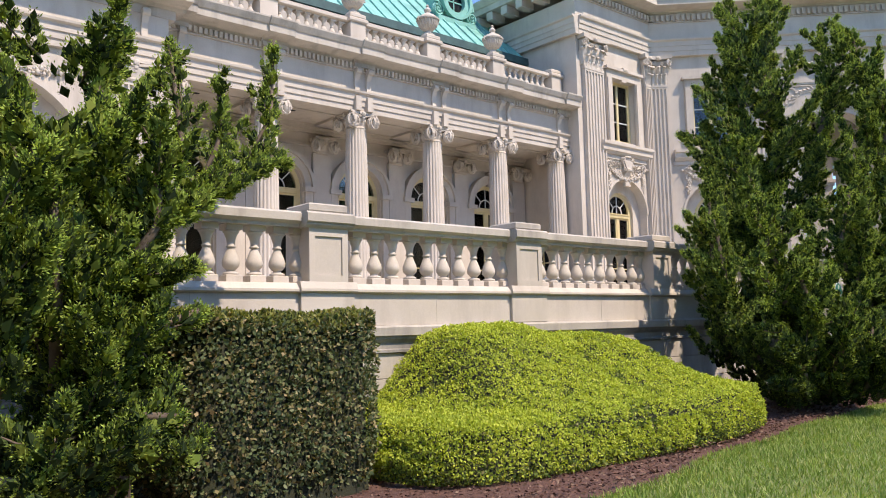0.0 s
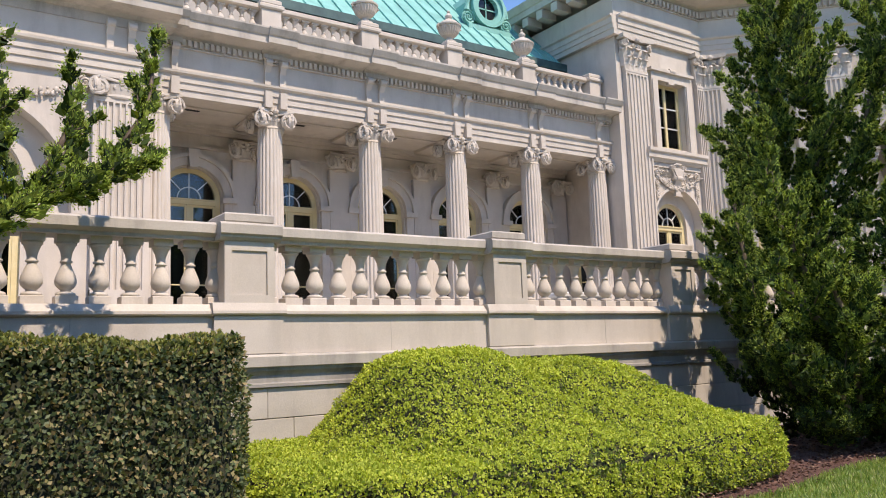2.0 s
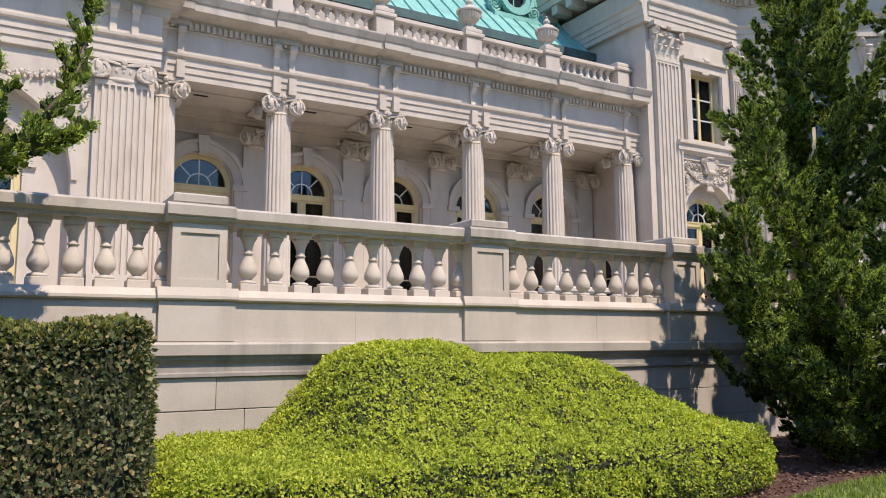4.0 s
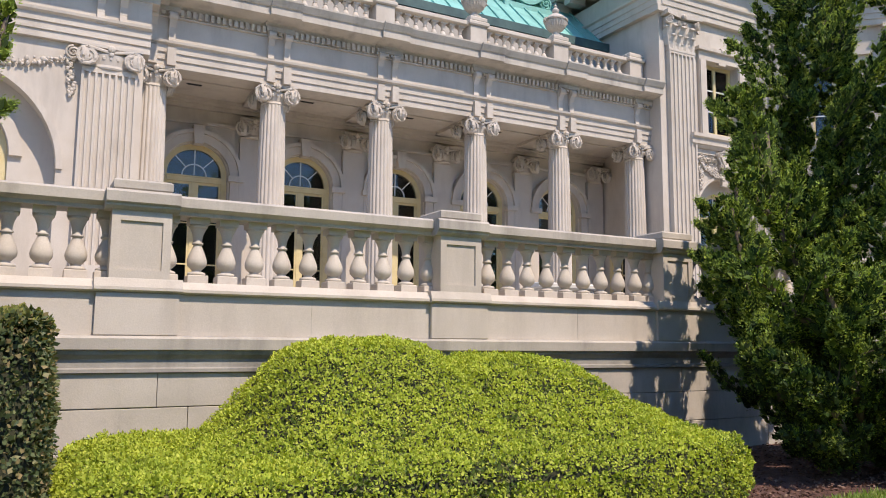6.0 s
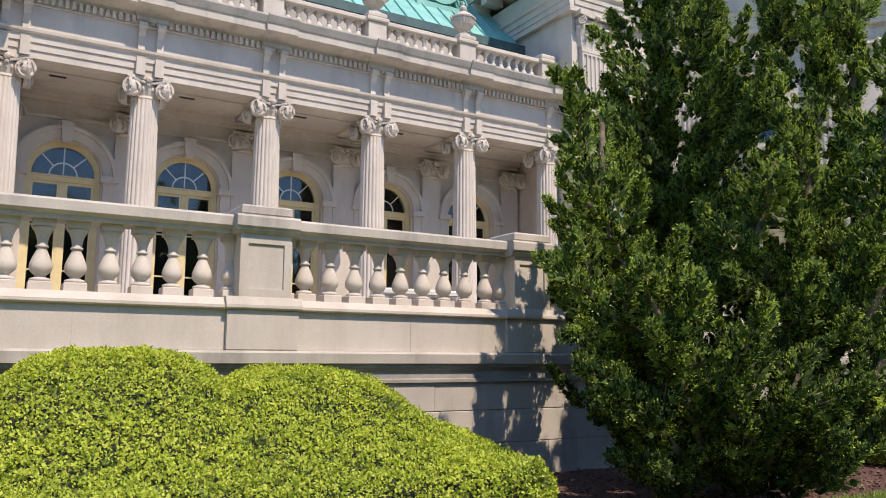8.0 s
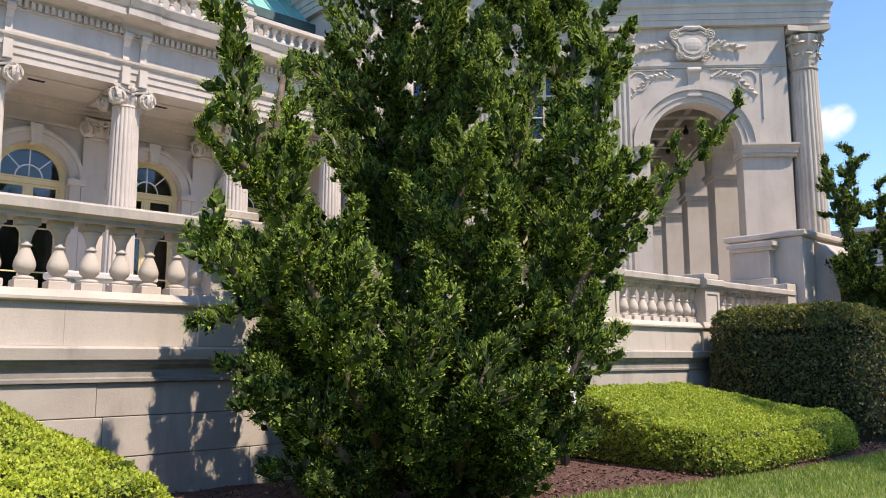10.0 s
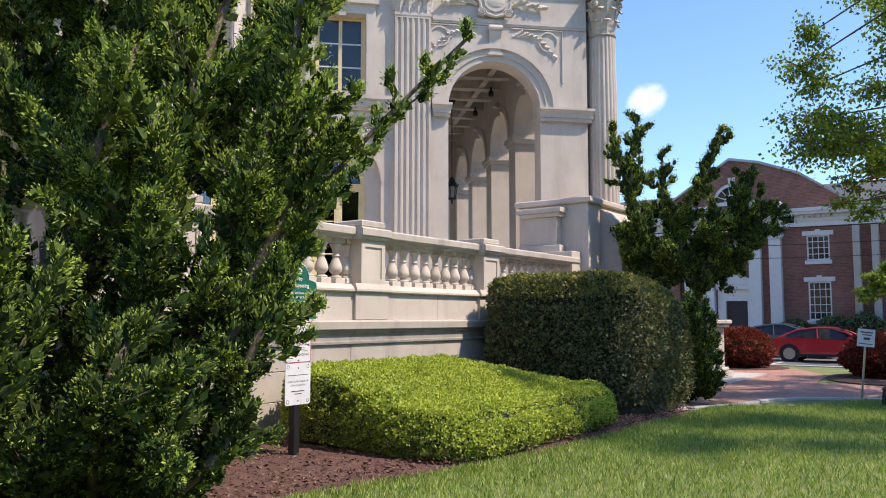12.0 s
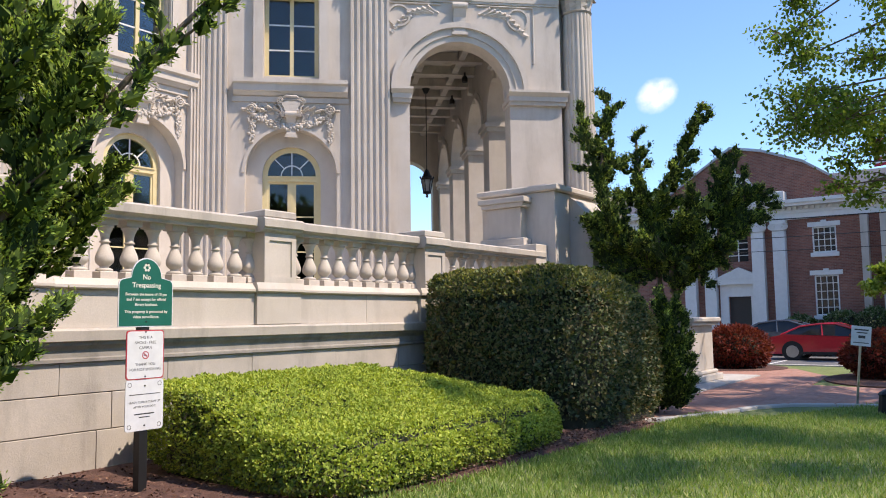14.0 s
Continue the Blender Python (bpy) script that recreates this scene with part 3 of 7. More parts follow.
balustrade = thing("balustrade", "pale limestone balustrade with pear-shaped balusters", "balustrade", None, "", "structure")
rail = Shape().prism([(8.24, 2.775), (8.24, 2.81), (8.20, 2.83), (8.17, 2.85), (8.17, 2.945), (8.22, 2.975), (8.62, 2.975), (8.67, 2.945), (8.67, 2.85), (8.62, 2.775)], "x", TERRACE_X0, TERRACE_X1)
part("handrail", rail, STONE_OLD, balustrade)
bal_mesh = baluster_shape(0.715, 0.215).mesh("baluster", STONE, False)
bal_mesh.polygons.foreach_set("use_smooth", [len(p.vertices) == 4 and 0.1 < p.center.z < 0.65 for p in bal_mesh.polygons])
for i, px in enumerate(PEDESTALS):
    ped = Shape().bevel_box(px - 0.29, px + 0.29, 8.14, 8.72, 2.072, 2.77, 0.01)
    ob = part("pedestal", ped, STONE, balustrade)
    fr = Shape()
    for a, b, c, d in ((-0.291, 0.291, 2.073, 2.16), (-0.291, 0.291, 2.66, 2.769), (-0.291, -0.205, 2.16, 2.66), (0.205, 0.291, 2.16, 2.66)):
        fr.box(px + a, px + b, 8.118, 8.145, c, d)
    part("panel_frame", fr, STONE, ob)
    cap = Shape().prism([(8.10, 2.768), (8.06, 2.80), (8.06, 2.82), (8.03, 2.84), (8.03, 2.94), (8.06, 2.968), (8.76, 2.968), (8.80, 2.94), (8.80, 2.84), (8.74, 2.768)], "x", px - 0.36, px + 0.36)
    cap.bevel_box(px - 0.29, px + 0.29, 8.12, 8.72, 2.976, 3.09, 0.02)
    part("pedestal_cap", cap, STONE_OLD, ob)
    for sd in (-1, 1):
        part("half_baluster", bal_mesh, None, balustrade, m=pose(px + sd * 0.30, 8.43, 2.06))
    nx = PEDESTALS[i + 1] if i + 1 < len(PEDESTALS) else TERRACE_X1 + 0.3
    count = 9
    for k in range(count):
        x = (px + nx) / 2 + (k - (count - 1) / 2) * 0.315
        if x < nx - 0.42 and -4 < x < 27:
            b = part("baluster", bal_mesh, None, balustrade)
            b.matrix_basis = pose(x, 8.43, 2.06)

floor = Shape().box(TERRACE_X0, 20.4, 8.76, 19.2, 1.8, TERRACE)
floor.prism([(20.4, 8.76), (32.5, 8.76), (32.5, 10.0), (24.6, 17.2), (20.4, 17.2)], "z", 1.8, TERRACE)
part("terrace_floor", floor, FLOOR_STONE, None, "grey stone paving of the raised terrace", kind="structure")["category"] = "floor"

# ---- colonnade ----
COLS = [9.15, 11.88, 14.6, 17.32]
CFACE = 16.86
for cx in COLS:
    c = thing("column", "white fluted limestone column with scrolled capital", "column", pose(cx, 17.17, 0), "colonnade columns")
    part("base", attic_base(0.34, TERRACE, TERRACE + 0.42), STONE, c)
    part("shaft", fluted_shaft(0.335, TERRACE + 0.42, 6.85), STONE, c)
    part("capital", ionic_capital(0.58), STONE, c, m=pose(0, 0, 6.84), label="carved capital with scrolls")
for cx in (6.5, 20.08):
    c = thing("half_column", "white fluted limestone half column beside the pier", "column", pose(cx, 17.17, 0), "colonnade columns")
    part("base", attic_base(0.34, TERRACE, TERRACE + 0.42), STONE, c)
    part("shaft", fluted_shaft(0.335, TERRACE + 0.42, 6.85), STONE, c)
    part("capital", ionic_capital(0.58), STONE, c, m=pose(0, 0, 6.84), label="carved capital with scrolls")

ent = thing("entablature", "limestone entablature with frieze, dentils and cornice", "entablature", None, "", "structure")
part("architrave", entablature(Shape(), 6.2, 20.46, 7.30, CFACE), STONE, ent)
part("cornice", cornice(Shape(), 6.2, 20.44, 8.60, CFACE, 0.62, 0.48), STONE_OLD, ent, "weathered projecting cornice")
bed = Shape().box(6.2, 20.45, CFACE - 0.05, CFACE + 0.5, 8.40, 8.43).box(6.2, 20.45, CFACE - 0.03, CFACE + 0.5, 8.43, 8.60)
part("bed_mould", bed, STONE, ent)
dent = Shape()
x = 6.3
while x < 20.4:
    dent.box(x, x + 0.07, CFACE - 0.12, CFACE - 0.02, 8.45, 8.59)
    x += 0.128
part("dentil", dent, STONE, ent)["kind"] = "stuff"


def console(h, w):
    """Long S-shaped bracket, its top at z = 0, on a wall at y = 0."""
    s = Shape()
    prof = [(0.02, -h), (-0.05, -h), (-0.07, -h + 0.06), (-0.05, -h * 0.7), (-0.06, -h * 0.45), (-0.13, -h * 0.25), (-0.17, -0.08), (-0.14, 0), (0.02, 0)]
    s.prism(prof, "x", -w / 2, w / 2)
    s.add(Shape().lathe([(0.085, -w * 0.6), (0.085, w * 0.6)], 12), pose(0, -0.12, -0.09, 0, 90, 0))
    s.box(-w * 0.65, w * 0.65, -0.09, 0.02, -h - 0.02, -h + 0.05)
    return s


con_mesh = console(0.72, 0.14).mesh("console", STONE)
for cx in COLS + [6.6, 20.1]:
    for k in (-0.19, 0.19):
        if cx == 20.1 and k > 0:
            continue
        part("console", con_mesh, None, ent, m=pose(cx + k, CFACE - 0.005, 8.50))
    brk = Shape().box(cx - 0.33, cx + 0.33, CFACE - 0.16, CFACE - 0.002, 8.50, 8.602)
    part("break", cornice(brk, cx - 0.36, cx + 0.36, 8.603, CFACE - 0.07, 0.62, 0.474), STONE_OLD, ent)
    stp = Shape()
    for k in (-0.19, 0.19):
        if cx == 20.1 and k > 0:
            continue
        stp.box(cx + k - 0.09, cx + k + 0.09, CFACE - 0.14, CFACE + 0.01, 7.31, 7.70)
    part("bracket_foot", stp, STONE, ent)

soffit = Shape().box(6.2, 20.4, CFACE + 0.604, 19.05, 7.35, 7.5)
soffit.box(6.2, 20.4, CFACE + 0.604, CFACE + 0.72, 7.305, 7.352)
for cx in COLS + [6.5]:
    soffit.box(cx - 0.3, cx + 0.3, CFACE + 0.61, 19.0, 7.27, 7.352)
for yy in (17.55, 18.90):
    soffit.box(6.2, 20.4, yy - 0.07, yy + 0.07, 7.27, 7.351)
part("ceiling_colonnade", soffit, STONE, None, "plain stone ceiling of the colonnade", kind="structure")["category"] = "ceiling"
for a, b in zip([6.5] + COLS, COLS + [20.1]):
    v = thing("ceiling_vent", "small dark vent in the colonnade ceiling", "vent", pose((a + b) / 2 - 0.35, 17.72, 7.348), "ceiling vents")
    part("vent_frame", Shape().box(-0.17, 0.17, -0.10, 0.10, -0.05, 0), IRON, v)
    for k in range(4):
        part("slat", Shape().box(-0.15, 0.15, -0.08 + 0.045 * k, -0.055 + 0.045 * k, -0.062, -0.05), DARK, v)

# back wall of the colonnade with five arched windows
edges = [6.2] + COLS + [20.4]
bw = Shape()
arch_trim = Shape()
BACK_C = [7.83, 10.52, 13.24, 15.96, 18.68]
for i, c in enumerate(BACK_C):
    u0, u1 = edges[i], edges[i + 1]
    wall_bay(bw, u0, u1, TERRACE - 0.2, 7.6, 19.06, 19.5, [(c, 0.78, TERRACE + 0.15, 5.48, True)])
    arch_trim.arc_strip(c, 5.48, 0.80, 1.0, 18.93, 19.07, 0, 180, 22).arc_strip(c, 5.48, 1.0, 1.09, 18.85, 19.07, 0, 180, 22)
    arch_trim.prism([(c - 0.10, 6.20), (c + 0.10, 6.20), (c + 0.14, 6.66), (c - 0.14, 6.66)], "y", 18.80, 19.07)
    for sd in (-1, 1):
        arch_trim.box(c + sd * 0.93 - 0.19, c + sd * 0.93 + 0.19, 18.84, 19.068, 5.36, 5.50)
        arch_trim.box(c + sd * 0.93 - 0.12, c + sd * 0.93 + 0.12, 18.94, 19.066, TERRACE, 5.36)
    arched_window(pose(c, 0, 0), 0.78, TERRACE + 0.16, 5.48, 19.2, True)
wn = part("wall_colonnade", bw, STONE, None, "limestone wall behind the colonnade", kind="structure")
wn["category"] = "wall"
part("arch_trim", arch_trim, STONE, wn)
band = Shape().box(6.2, 20.4, 18.98, 19.062, 6.72, 6.80).box(6.2, 20.4, 18.94, 19.062, 7.1, 7.2).box(6.2, 20.4, 18.88, 19.062, 7.2, 7.352)
part("wall_band", band, STONE, wn)
ion_flat = ionic_capital(0.5)
for cx in COLS + [6.5, 20.05]:
    p = thing("wall_pilaster", "flat limestone pilaster with scrolled capital", "pilaster", pose(cx, 18.98, 0), "colonnade wall pilasters")
    part("shaft", Shape().box(-0.3, 0.3, -0.05, 0.078, TERRACE + 0.3, 6.52).box(-0.36, 0.36, -0.1, 0.078, TERRACE, TERRACE + 0.3), STONE, p)
    part("capital", ion_flat, STONE, p, m=pose(0, 0.05, 6.50))

# upper balustrade, urns
ub = thing("roof_balustrade", "limestone balustrade along the colonnade roof", "balustrade", None, "", "structure")
BY = 17.25
part("base_rail", Shape().box(6.0, 20.43, BY - 0.17, BY + 0.17, 9.05, 9.30).box(6.0, 20.43, BY - 0.45, BY + 0.4, 8.95, 9.075), STONE, ub)
part("top_rail", Shape().prism([(BY - 0.13, 9.86), (BY - 0.18, 9.89), (BY - 0.18, 9.98), (BY - 0.13, 10.01), (BY + 0.13, 10.01), (BY + 0.18, 9.98), (BY + 0.18, 9.89), (BY + 0.13, 9.86)], "x", 6.0, 20.43), STONE, ub)
ub_mesh = baluster_shape(0.56, 0.19).mesh("baluster", STONE)
UPPER = [6.5] + COLS + [20.1]
for i, cx in enumerate(UPPER):
    s = Shape().bevel_box(cx - 0.25, cx + 0.25, BY - 0.25, BY + 0.25, 9.076, 9.87)
    ob = part("pedestal", s, STONE, ub)
    part("pedestal_cap", Shape().bevel_box(cx - 0.31, cx + 0.31, BY - 0.31, BY + 0.31, 9.872, 10.0, 0.03).bevel_box(cx - 0.26, cx + 0.26, BY - 0.26, BY + 0.26, 10.0, 10.14, 0.03), STONE, ob)
    if i + 1 < len(UPPER):
        nx = UPPER[i + 1]
        for k in range(8):
            xx = (cx + nx) / 2 + (k - 3.5) * 0.265
            if xx < nx - 0.33:
                part("baluster", ub_mesh, None, ub, m=pose(xx, BY, 9.30))
for cx in COLS:
    u = thing("urn", "gadrooned limestone urn with a finial on the parapet", "urn", pose(cx, BY, 10.14), "parapet urns")
    part("foot", Shape().lathe([(0.2, 0), (0.2, 0.06), (0.12, 0.10), (0.09, 0.16), (0.12, 0.2)], 18), STONE, u)
    body = Shape().lathe([(0.10, 0.19), (0.2, 0.24), (0.28, 0.33), (0.325, 0.44), (0.33, 0.50)], 48, 0, 0, True, 24, 0.07).lathe([(0.35, 0.50), (0.36, 0.54), (0.30, 0.58), (0.29, 0.60), (0.22, 0.66)], 24)
    for a in (0, 180):
        body.tube([(0.33 * math.cos(radians(a)), 0, 0.44), (0.40 * math.cos(radians(a)), 0, 0.50), (0.34 * math.cos(radians(a)), 0, 0.57)], [0.03, 0.035, 0.03], 6)
    part("bowl", body, STONE, u)
    part("finial", Shape().lathe([(0.2, 0.66), (0.12, 0.72), (0.07, 0.75), (0.10, 0.80), (0.11, 0.84), (0.06, 0.90), (0.03, 0.93), (0.055, 0.97), (0.0, 1.03)], 14), STONE, u)

# copper roof with seams and a round dormer
roof = thing("roof_copper", "green patinated copper roof with standing seams", "roof", None, "", "structure")
RY0, RZ0, RY1, RZ1 = 18.75, 11.05, 29.6, 21.9
part("roof_sheet", Shape().prism([(RY0, RZ0), (RY1, RZ1), (RY1, RZ1 - 0.25), (RY0 + 0.15, RZ0 - 0.15)], "x", 5.0, 20.44), COPPER, roof)
ex = 5.4
ang = math.degrees(math.atan2(RZ1 - RZ0, RY1 - RY0))
seam = Shape().box(-0.02, 0.02, 0, math.hypot(RY1 - RY0, RZ1 - RZ0), -0.005, 0.05).mesh("standing_seam", COPPER)
while ex < 20.3:
    part("standing_seam", seam, None, roof, m=pose(ex, RY0, RZ0 + 0.003, ang, 0, 0))
    ex += 0.55
part("gutter", Shape().box(5.0, 20.43, RY0 - 0.16, RY0 + 0.06, RZ0 - 0.28, RZ0 - 0.02), COPPER_DARK, roof, "dark metal gutter")
part("parapet_wall", Shape().box(5.0, 20.43, RY0 - 0.08, RY0 + 0.3, 8.9, RZ0 - 0.27), STONE_OLD, roof)
part("roof_flat", Shape().box(6.0, 20.43, 16.9, 18.75, 8.75, 8.95), COPPER_DARK, roof)
dm = thing("dormer", "green copper dormer with a round window", "dormer", pose(18.2, 20.15, 13.1), "", "structure")
part("dormer_front", Shape().arc_strip(0, 0, 0.42, 0.62, -0.2, 0.2, 0, 360, 28).arc_strip(0, 0, 0.60, 0.70, -0.28, -0.1, 0, 360, 28).box(-0.9, 0.9, -0.25, 0.3, -0.98, -0.72), COPPER, dm)
scr = Shape()
for sd in (-1, 1):
    scr.add(volute(0.26, sd), pose(sd * 0.80, -0.1, -0.45)).tube([(sd * 0.85, -0.08, -0.2), (sd * 0.78, -0.08, 0.2), (sd * 0.5, -0.08, 0.62), (0, -0.1, 0.85)], [0.1, 0.09, 0.09, 0.12], 7)
part("scroll", scr.ball((0, -0.1, 0.92), 0.15, 10, 7), COPPER, dm)
part("dormer_back", Shape().prism([(-0.7, -0.95), (0.7, -0.95), (0.7, 0.2), (0.45, 0.6), (-0.45, 0.6), (-0.7, 0.2)], "y", 0.02, 2.4), COPPER, dm)
part("pane", Shape().lathe([(0.42, -0.01), (0.42, 0.01)], 28), CAR_GLASS, dm, m=pose(0, -0.02, 0, 90))
part("glazing_bar", Shape().box(-0.02, 0.02, -0.06, -0.03, -0.42, 0.42).box(-0.42, 0.42, -0.06, -0.03, -0.02, 0.02), COPPER, dm)


# ---- wing, slanting wing, left pavilion ----
def swag_mesh(w, drop):
    """Carved festoon of leaves and fruit hung between two points, with tassels."""
    s = Shape()
    r = random.Random(5)
    for k in range(60):
        t = k / 59
        x = (t - 0.5) * w
        z = -drop * (1 - (2 * t - 1) ** 2)
        for j in range(3):
            q = (0.35 + 0.65 * math.sin(t * math.pi))
            s.ball((x + r.uniform(-0.03, 0.03), -0.03 - r.uniform(0, 0.05), z + r.uniform(-0.1, 0.1) * q), r.uniform(0.022, 0.052), 6, 4, (r.uniform(0.6, 1.3), 0.8, r.uniform(0.6, 1.3)))
    for sd in (-1, 1):
        for k in range(30):
            t = k / 29
            q = 0.13 * (1 - 0.65 * t)
            for j in range(2):
                s.ball((sd * w / 2 + r.uniform(-q, q), -0.05, 0.1 - 0.85 * t), r.uniform(0.022, 0.048), 6, 4, (r.uniform(0.6, 1.2), 0.8, r.uniform(0.7, 1.4)))
        s.add(volute(0.14, sd), pose(sd * w / 2, -0.07, 0.12))
    return s


def cartouche_mesh(r):
    """Broad scrolled shield with leaves spreading from its sides, on a wall at y = 0."""
    s = Shape()
    outline = [(0.95, 0.55), (1.25, 0.62), (1.2, 0.2), (0.95, -0.1), (0.9, -0.5), (0.5, -0.85), (0, -1.0), (-0.5, -0.85), (-0.9, -0.5), (-0.95, -0.1), (-1.2, 0.2), (-1.25, 0.62), (-0.95, 0.55), (-0.5, 0.78), (0, 0.7), (0.5, 0.78)]
    s.prism([(r * a, r * b) for a, b in outline], "y", -0.10, 0.0)
    s.prism([(r * a * 0.72, r * b * 0.72) for a, b in outline], "y", -0.15, -0.09)
    s.ball((0, -0.11, -r * 0.05), r * 0.6, 14, 7, (1.15, 0.28, 0.9))
    rim = [Vector((r * a, -0.11, r * b)) for a, b in outline]
    s.tube(rim + rim[:1], [r * 0.09] * (len(rim) + 1), 6)
    for sd in (-1, 1):
        s.add(volute(r * 0.34, sd), pose(sd * r * 1.12, -0.12, r * 0.62)).add(volute(r * 0.28, -sd), pose(sd * r * 0.78, -0.12, -r * 0.72))
        for k in range(6):
            s.add(acanthus(r * (0.9 - 0.06 * k), r * 0.34, 0.10), pose(sd * (r * 1.05 + 0.17 * k), -0.02, -0.10 + 0.05 * (k % 2), 0, sd * (58 + 9 * k), 0))
    s.tube([(-r * 0.9, -0.1, r * 0.85), (-r * 0.45, -0.14, r * 1.05), (0, -0.15, r * 1.0), (r * 0.45, -0.14, r * 1.05), (r * 0.9, -0.1, r * 0.85)], [r * 0.08, r * 0.13, r * 0.16, r * 0.13, r * 0.08], 7)
    return s


def relief_mesh(w):
    """Low carved foliage that fills the spandrels beside the shield."""
    s = Shape()
    r = random.Random(9)
    for k in range(46):
        x = r.uniform(-w, w)
        z = r.uniform(-0.42, 0.12) * (1 - 0.35 * abs(x) / w) + 0.02
        if abs(x) < 0.25:
            continue
        s.add(acanthus(r.uniform(0.12, 0.22), r.uniform(0.07, 0.12), 0.05), pose(x, 0.012, z, 0, r.uniform(-100, 100), 0))
    for k in range(26):
        x = r.choice((-1, 1)) * r.uniform(0.3, w)
        s.ball((x, -0.025, r.uniform(-0.38, 0.06)), r.uniform(0.03, 0.055), 7, 5, (1, 0.7, 1))
    return s


swag = swag_mesh(2.0, 0.34).mesh("swag", STONE, True)
relief = relief_mesh(0.95).mesh("relief", STONE)
cart_small = cartouche_mesh(0.26).mesh("cartouche", STONE)
cart_big = cartouche_mesh(0.48).mesh("cartouche", STONE)


def window_bay(wall, s, trims, m, u0, u1, c, top, hw=0.70):
    """Stack of a niche with an arched window, carving, ledge and tall upper window, on a wall whose front is y = 0."""
    wall_bay(s, u0, u1, TERRACE - 0.4, top, 0.0, 0.32, [(c, 1.16, TERRACE + 0.1, 5.32, True), (c, hw, 7.85, 10.1, False)], 18)
    wall_bay(s, u0, u1, TERRACE - 0.4, top, 0.32, 0.62, [(c, hw + 0.05, TERRACE + 0.25, 5.32, True), (c, hw, 7.85, 10.1, False)], 18)
    led = trims
    led.prism([(0.01, 7.30), (-0.10, 7.32), (-0.16, 7.40), (-0.20, 7.42), (-0.20, 7.58), (-0.27, 7.62), (-0.27, 7.72), (0.01, 7.74)], "x", c - 1.45, c + 1.45)
    for a, b in ((c - hw - 0.28, c - hw), (c + hw, c + hw + 0.28)):
        led.box(a, b, -0.10, 0.02, 7.75, 10.1).box(a + 0.02, b - 0.02, -0.14, 0.0, 7.75, 10.08)
    led.box(c - hw - 0.28, c + hw + 0.28, -0.10, 0.02, 10.1, 10.38).box(c - hw - 0.36, c + hw + 0.36, -0.2, 0.02, 10.38, 10.48)
    led.add(console(0.5, 0.22), pose(c, -0.02, 10.55))
    led.arc_strip(c, 5.32, 1.16, 1.24, -0.04, 0.02, 0, 180, 24)
    led.add(console(0.66, 0.24), pose(c, 0.0, 6.92))
    led.box(c - 1.5, c + 1.5, -0.05, 0.01, 7.16, 7.30)
    part("swag", swag, None, wall, m=m @ pose(c, 0.0, 6.85))
    part("cartouche", cart_small, None, wall, m=m @ pose(c, -0.02, 7.02))
    part("relief", relief, None, wall, m=m @ pose(c, 0.0, 6.98))
    arched_window(m @ pose(c, 0, 0), hw + 0.05, TERRACE + 0.26, 5.32, 0.42)
    sash_window(m @ pose(c, 0, 0), hw, 7.86, 10.1, 0.22)


ENT_Z = 11.3


def big_entablature(m, u0, u1, parent, ends=(0, 0)):
    s = entablature(Shape(), u0, u1, ENT_Z, -0.16, 1.15, ends)
    part("architrave", s, STONE, parent, m=m)
    part("cornice", cornice(Shape(), u0, u1, ENT_Z + 1.62, -0.16, 0.75, 0.6, ends), STONE, parent, m=m)
    b = Shape().box(u0, u1, -0.21, 0.4, ENT_Z + 1.265, ENT_Z + 1.30).box(u0, u1, -0.18, 0.4, ENT_Z + 1.30, ENT_Z + 1.62)
    x = u0 + 0.05
    while x < u1 - 0.1:
        b.box(x, x + 0.10, -0.30, -0.17, ENT_Z + 1.32, ENT_Z + 1.52)
        x += 0.19
    part("dentil", b, STONE, parent, m=m)
    part("attic", Shape().box(u0, u1, 0.1, 0.9, ENT_Z + 2.22, ENT_Z + 3.6), STONE, parent, m=m)


def pilaster(m, u, w, parent_group):
    p = thing("pilaster", "fluted limestone pilaster with carved leaf capital", "pilaster", m @ pose(u, 0, 0), parent_group)
    part("base", Shape().box(-w / 2 - 0.08, w / 2 + 0.08, -0.26, -0.002, TERRACE, TERRACE + 0.3).box(-w / 2 - 0.04, w / 2 + 0.04, -0.22, -0.002, TERRACE + 0.3, TERRACE + 0.5), STONE, p)
    part("shaft", fluted_pilaster(w, TERRACE + 0.5, 10.15, 0.16, 6 if w > 0.8 else 4), STONE, p)
    part("capital", corinthian_flat(w, 1.13, 0.14), STONE, p, m=pose(0, -0.003, 10.17), label="carved leaf capital")
    return p


wing = thing("wall_wing", "limestone wing wall with carved window bays", "wall", None, "", "structure")
s, tr = Shape(), Shape()
window_bay(wing, s, tr, FRONT, 20.95, 24.6, 22.95, ENT_Z + 1.3)
s.box(20.45, 20.948, -0.002, 9.0, TERRACE - 0.4, ENT_Z + 1.3)
part("wall_stone", s, STONE, wing, m=FRONT)
part("trim", tr, STONE, wing, m=FRONT)
big_entablature(FRONT, 20.45, 24.72, wing)
SIDE = pose(20.45, 16.4, 0, 0, 0, -90)
side = Shape()
part("side_cornice", cornice(entablature(side, -9.0, 0.152, ENT_Z, -0.16, 1.15), -9.0, 0.75, ENT_Z + 1.62, -0.16, 0.75, 0.6), STONE, wing, m=SIDE)
md = Shape()
for k in range(12):
    md.box(-8.8 + 0.75 * k, -8.5 + 0.75 * k, -0.75, -0.1, ENT_Z + 1.40, ENT_Z + 1.70)
part("modillion", md, STONE, wing, m=SIDE)
part("corner_block", Shape().box(20.293, 20.95, 16.243, 16.7, ENT_Z - 0.02, ENT_Z + 1.25), STONE, wing)
pilaster(FRONT, 21.22, 1.02, "wing pilasters")
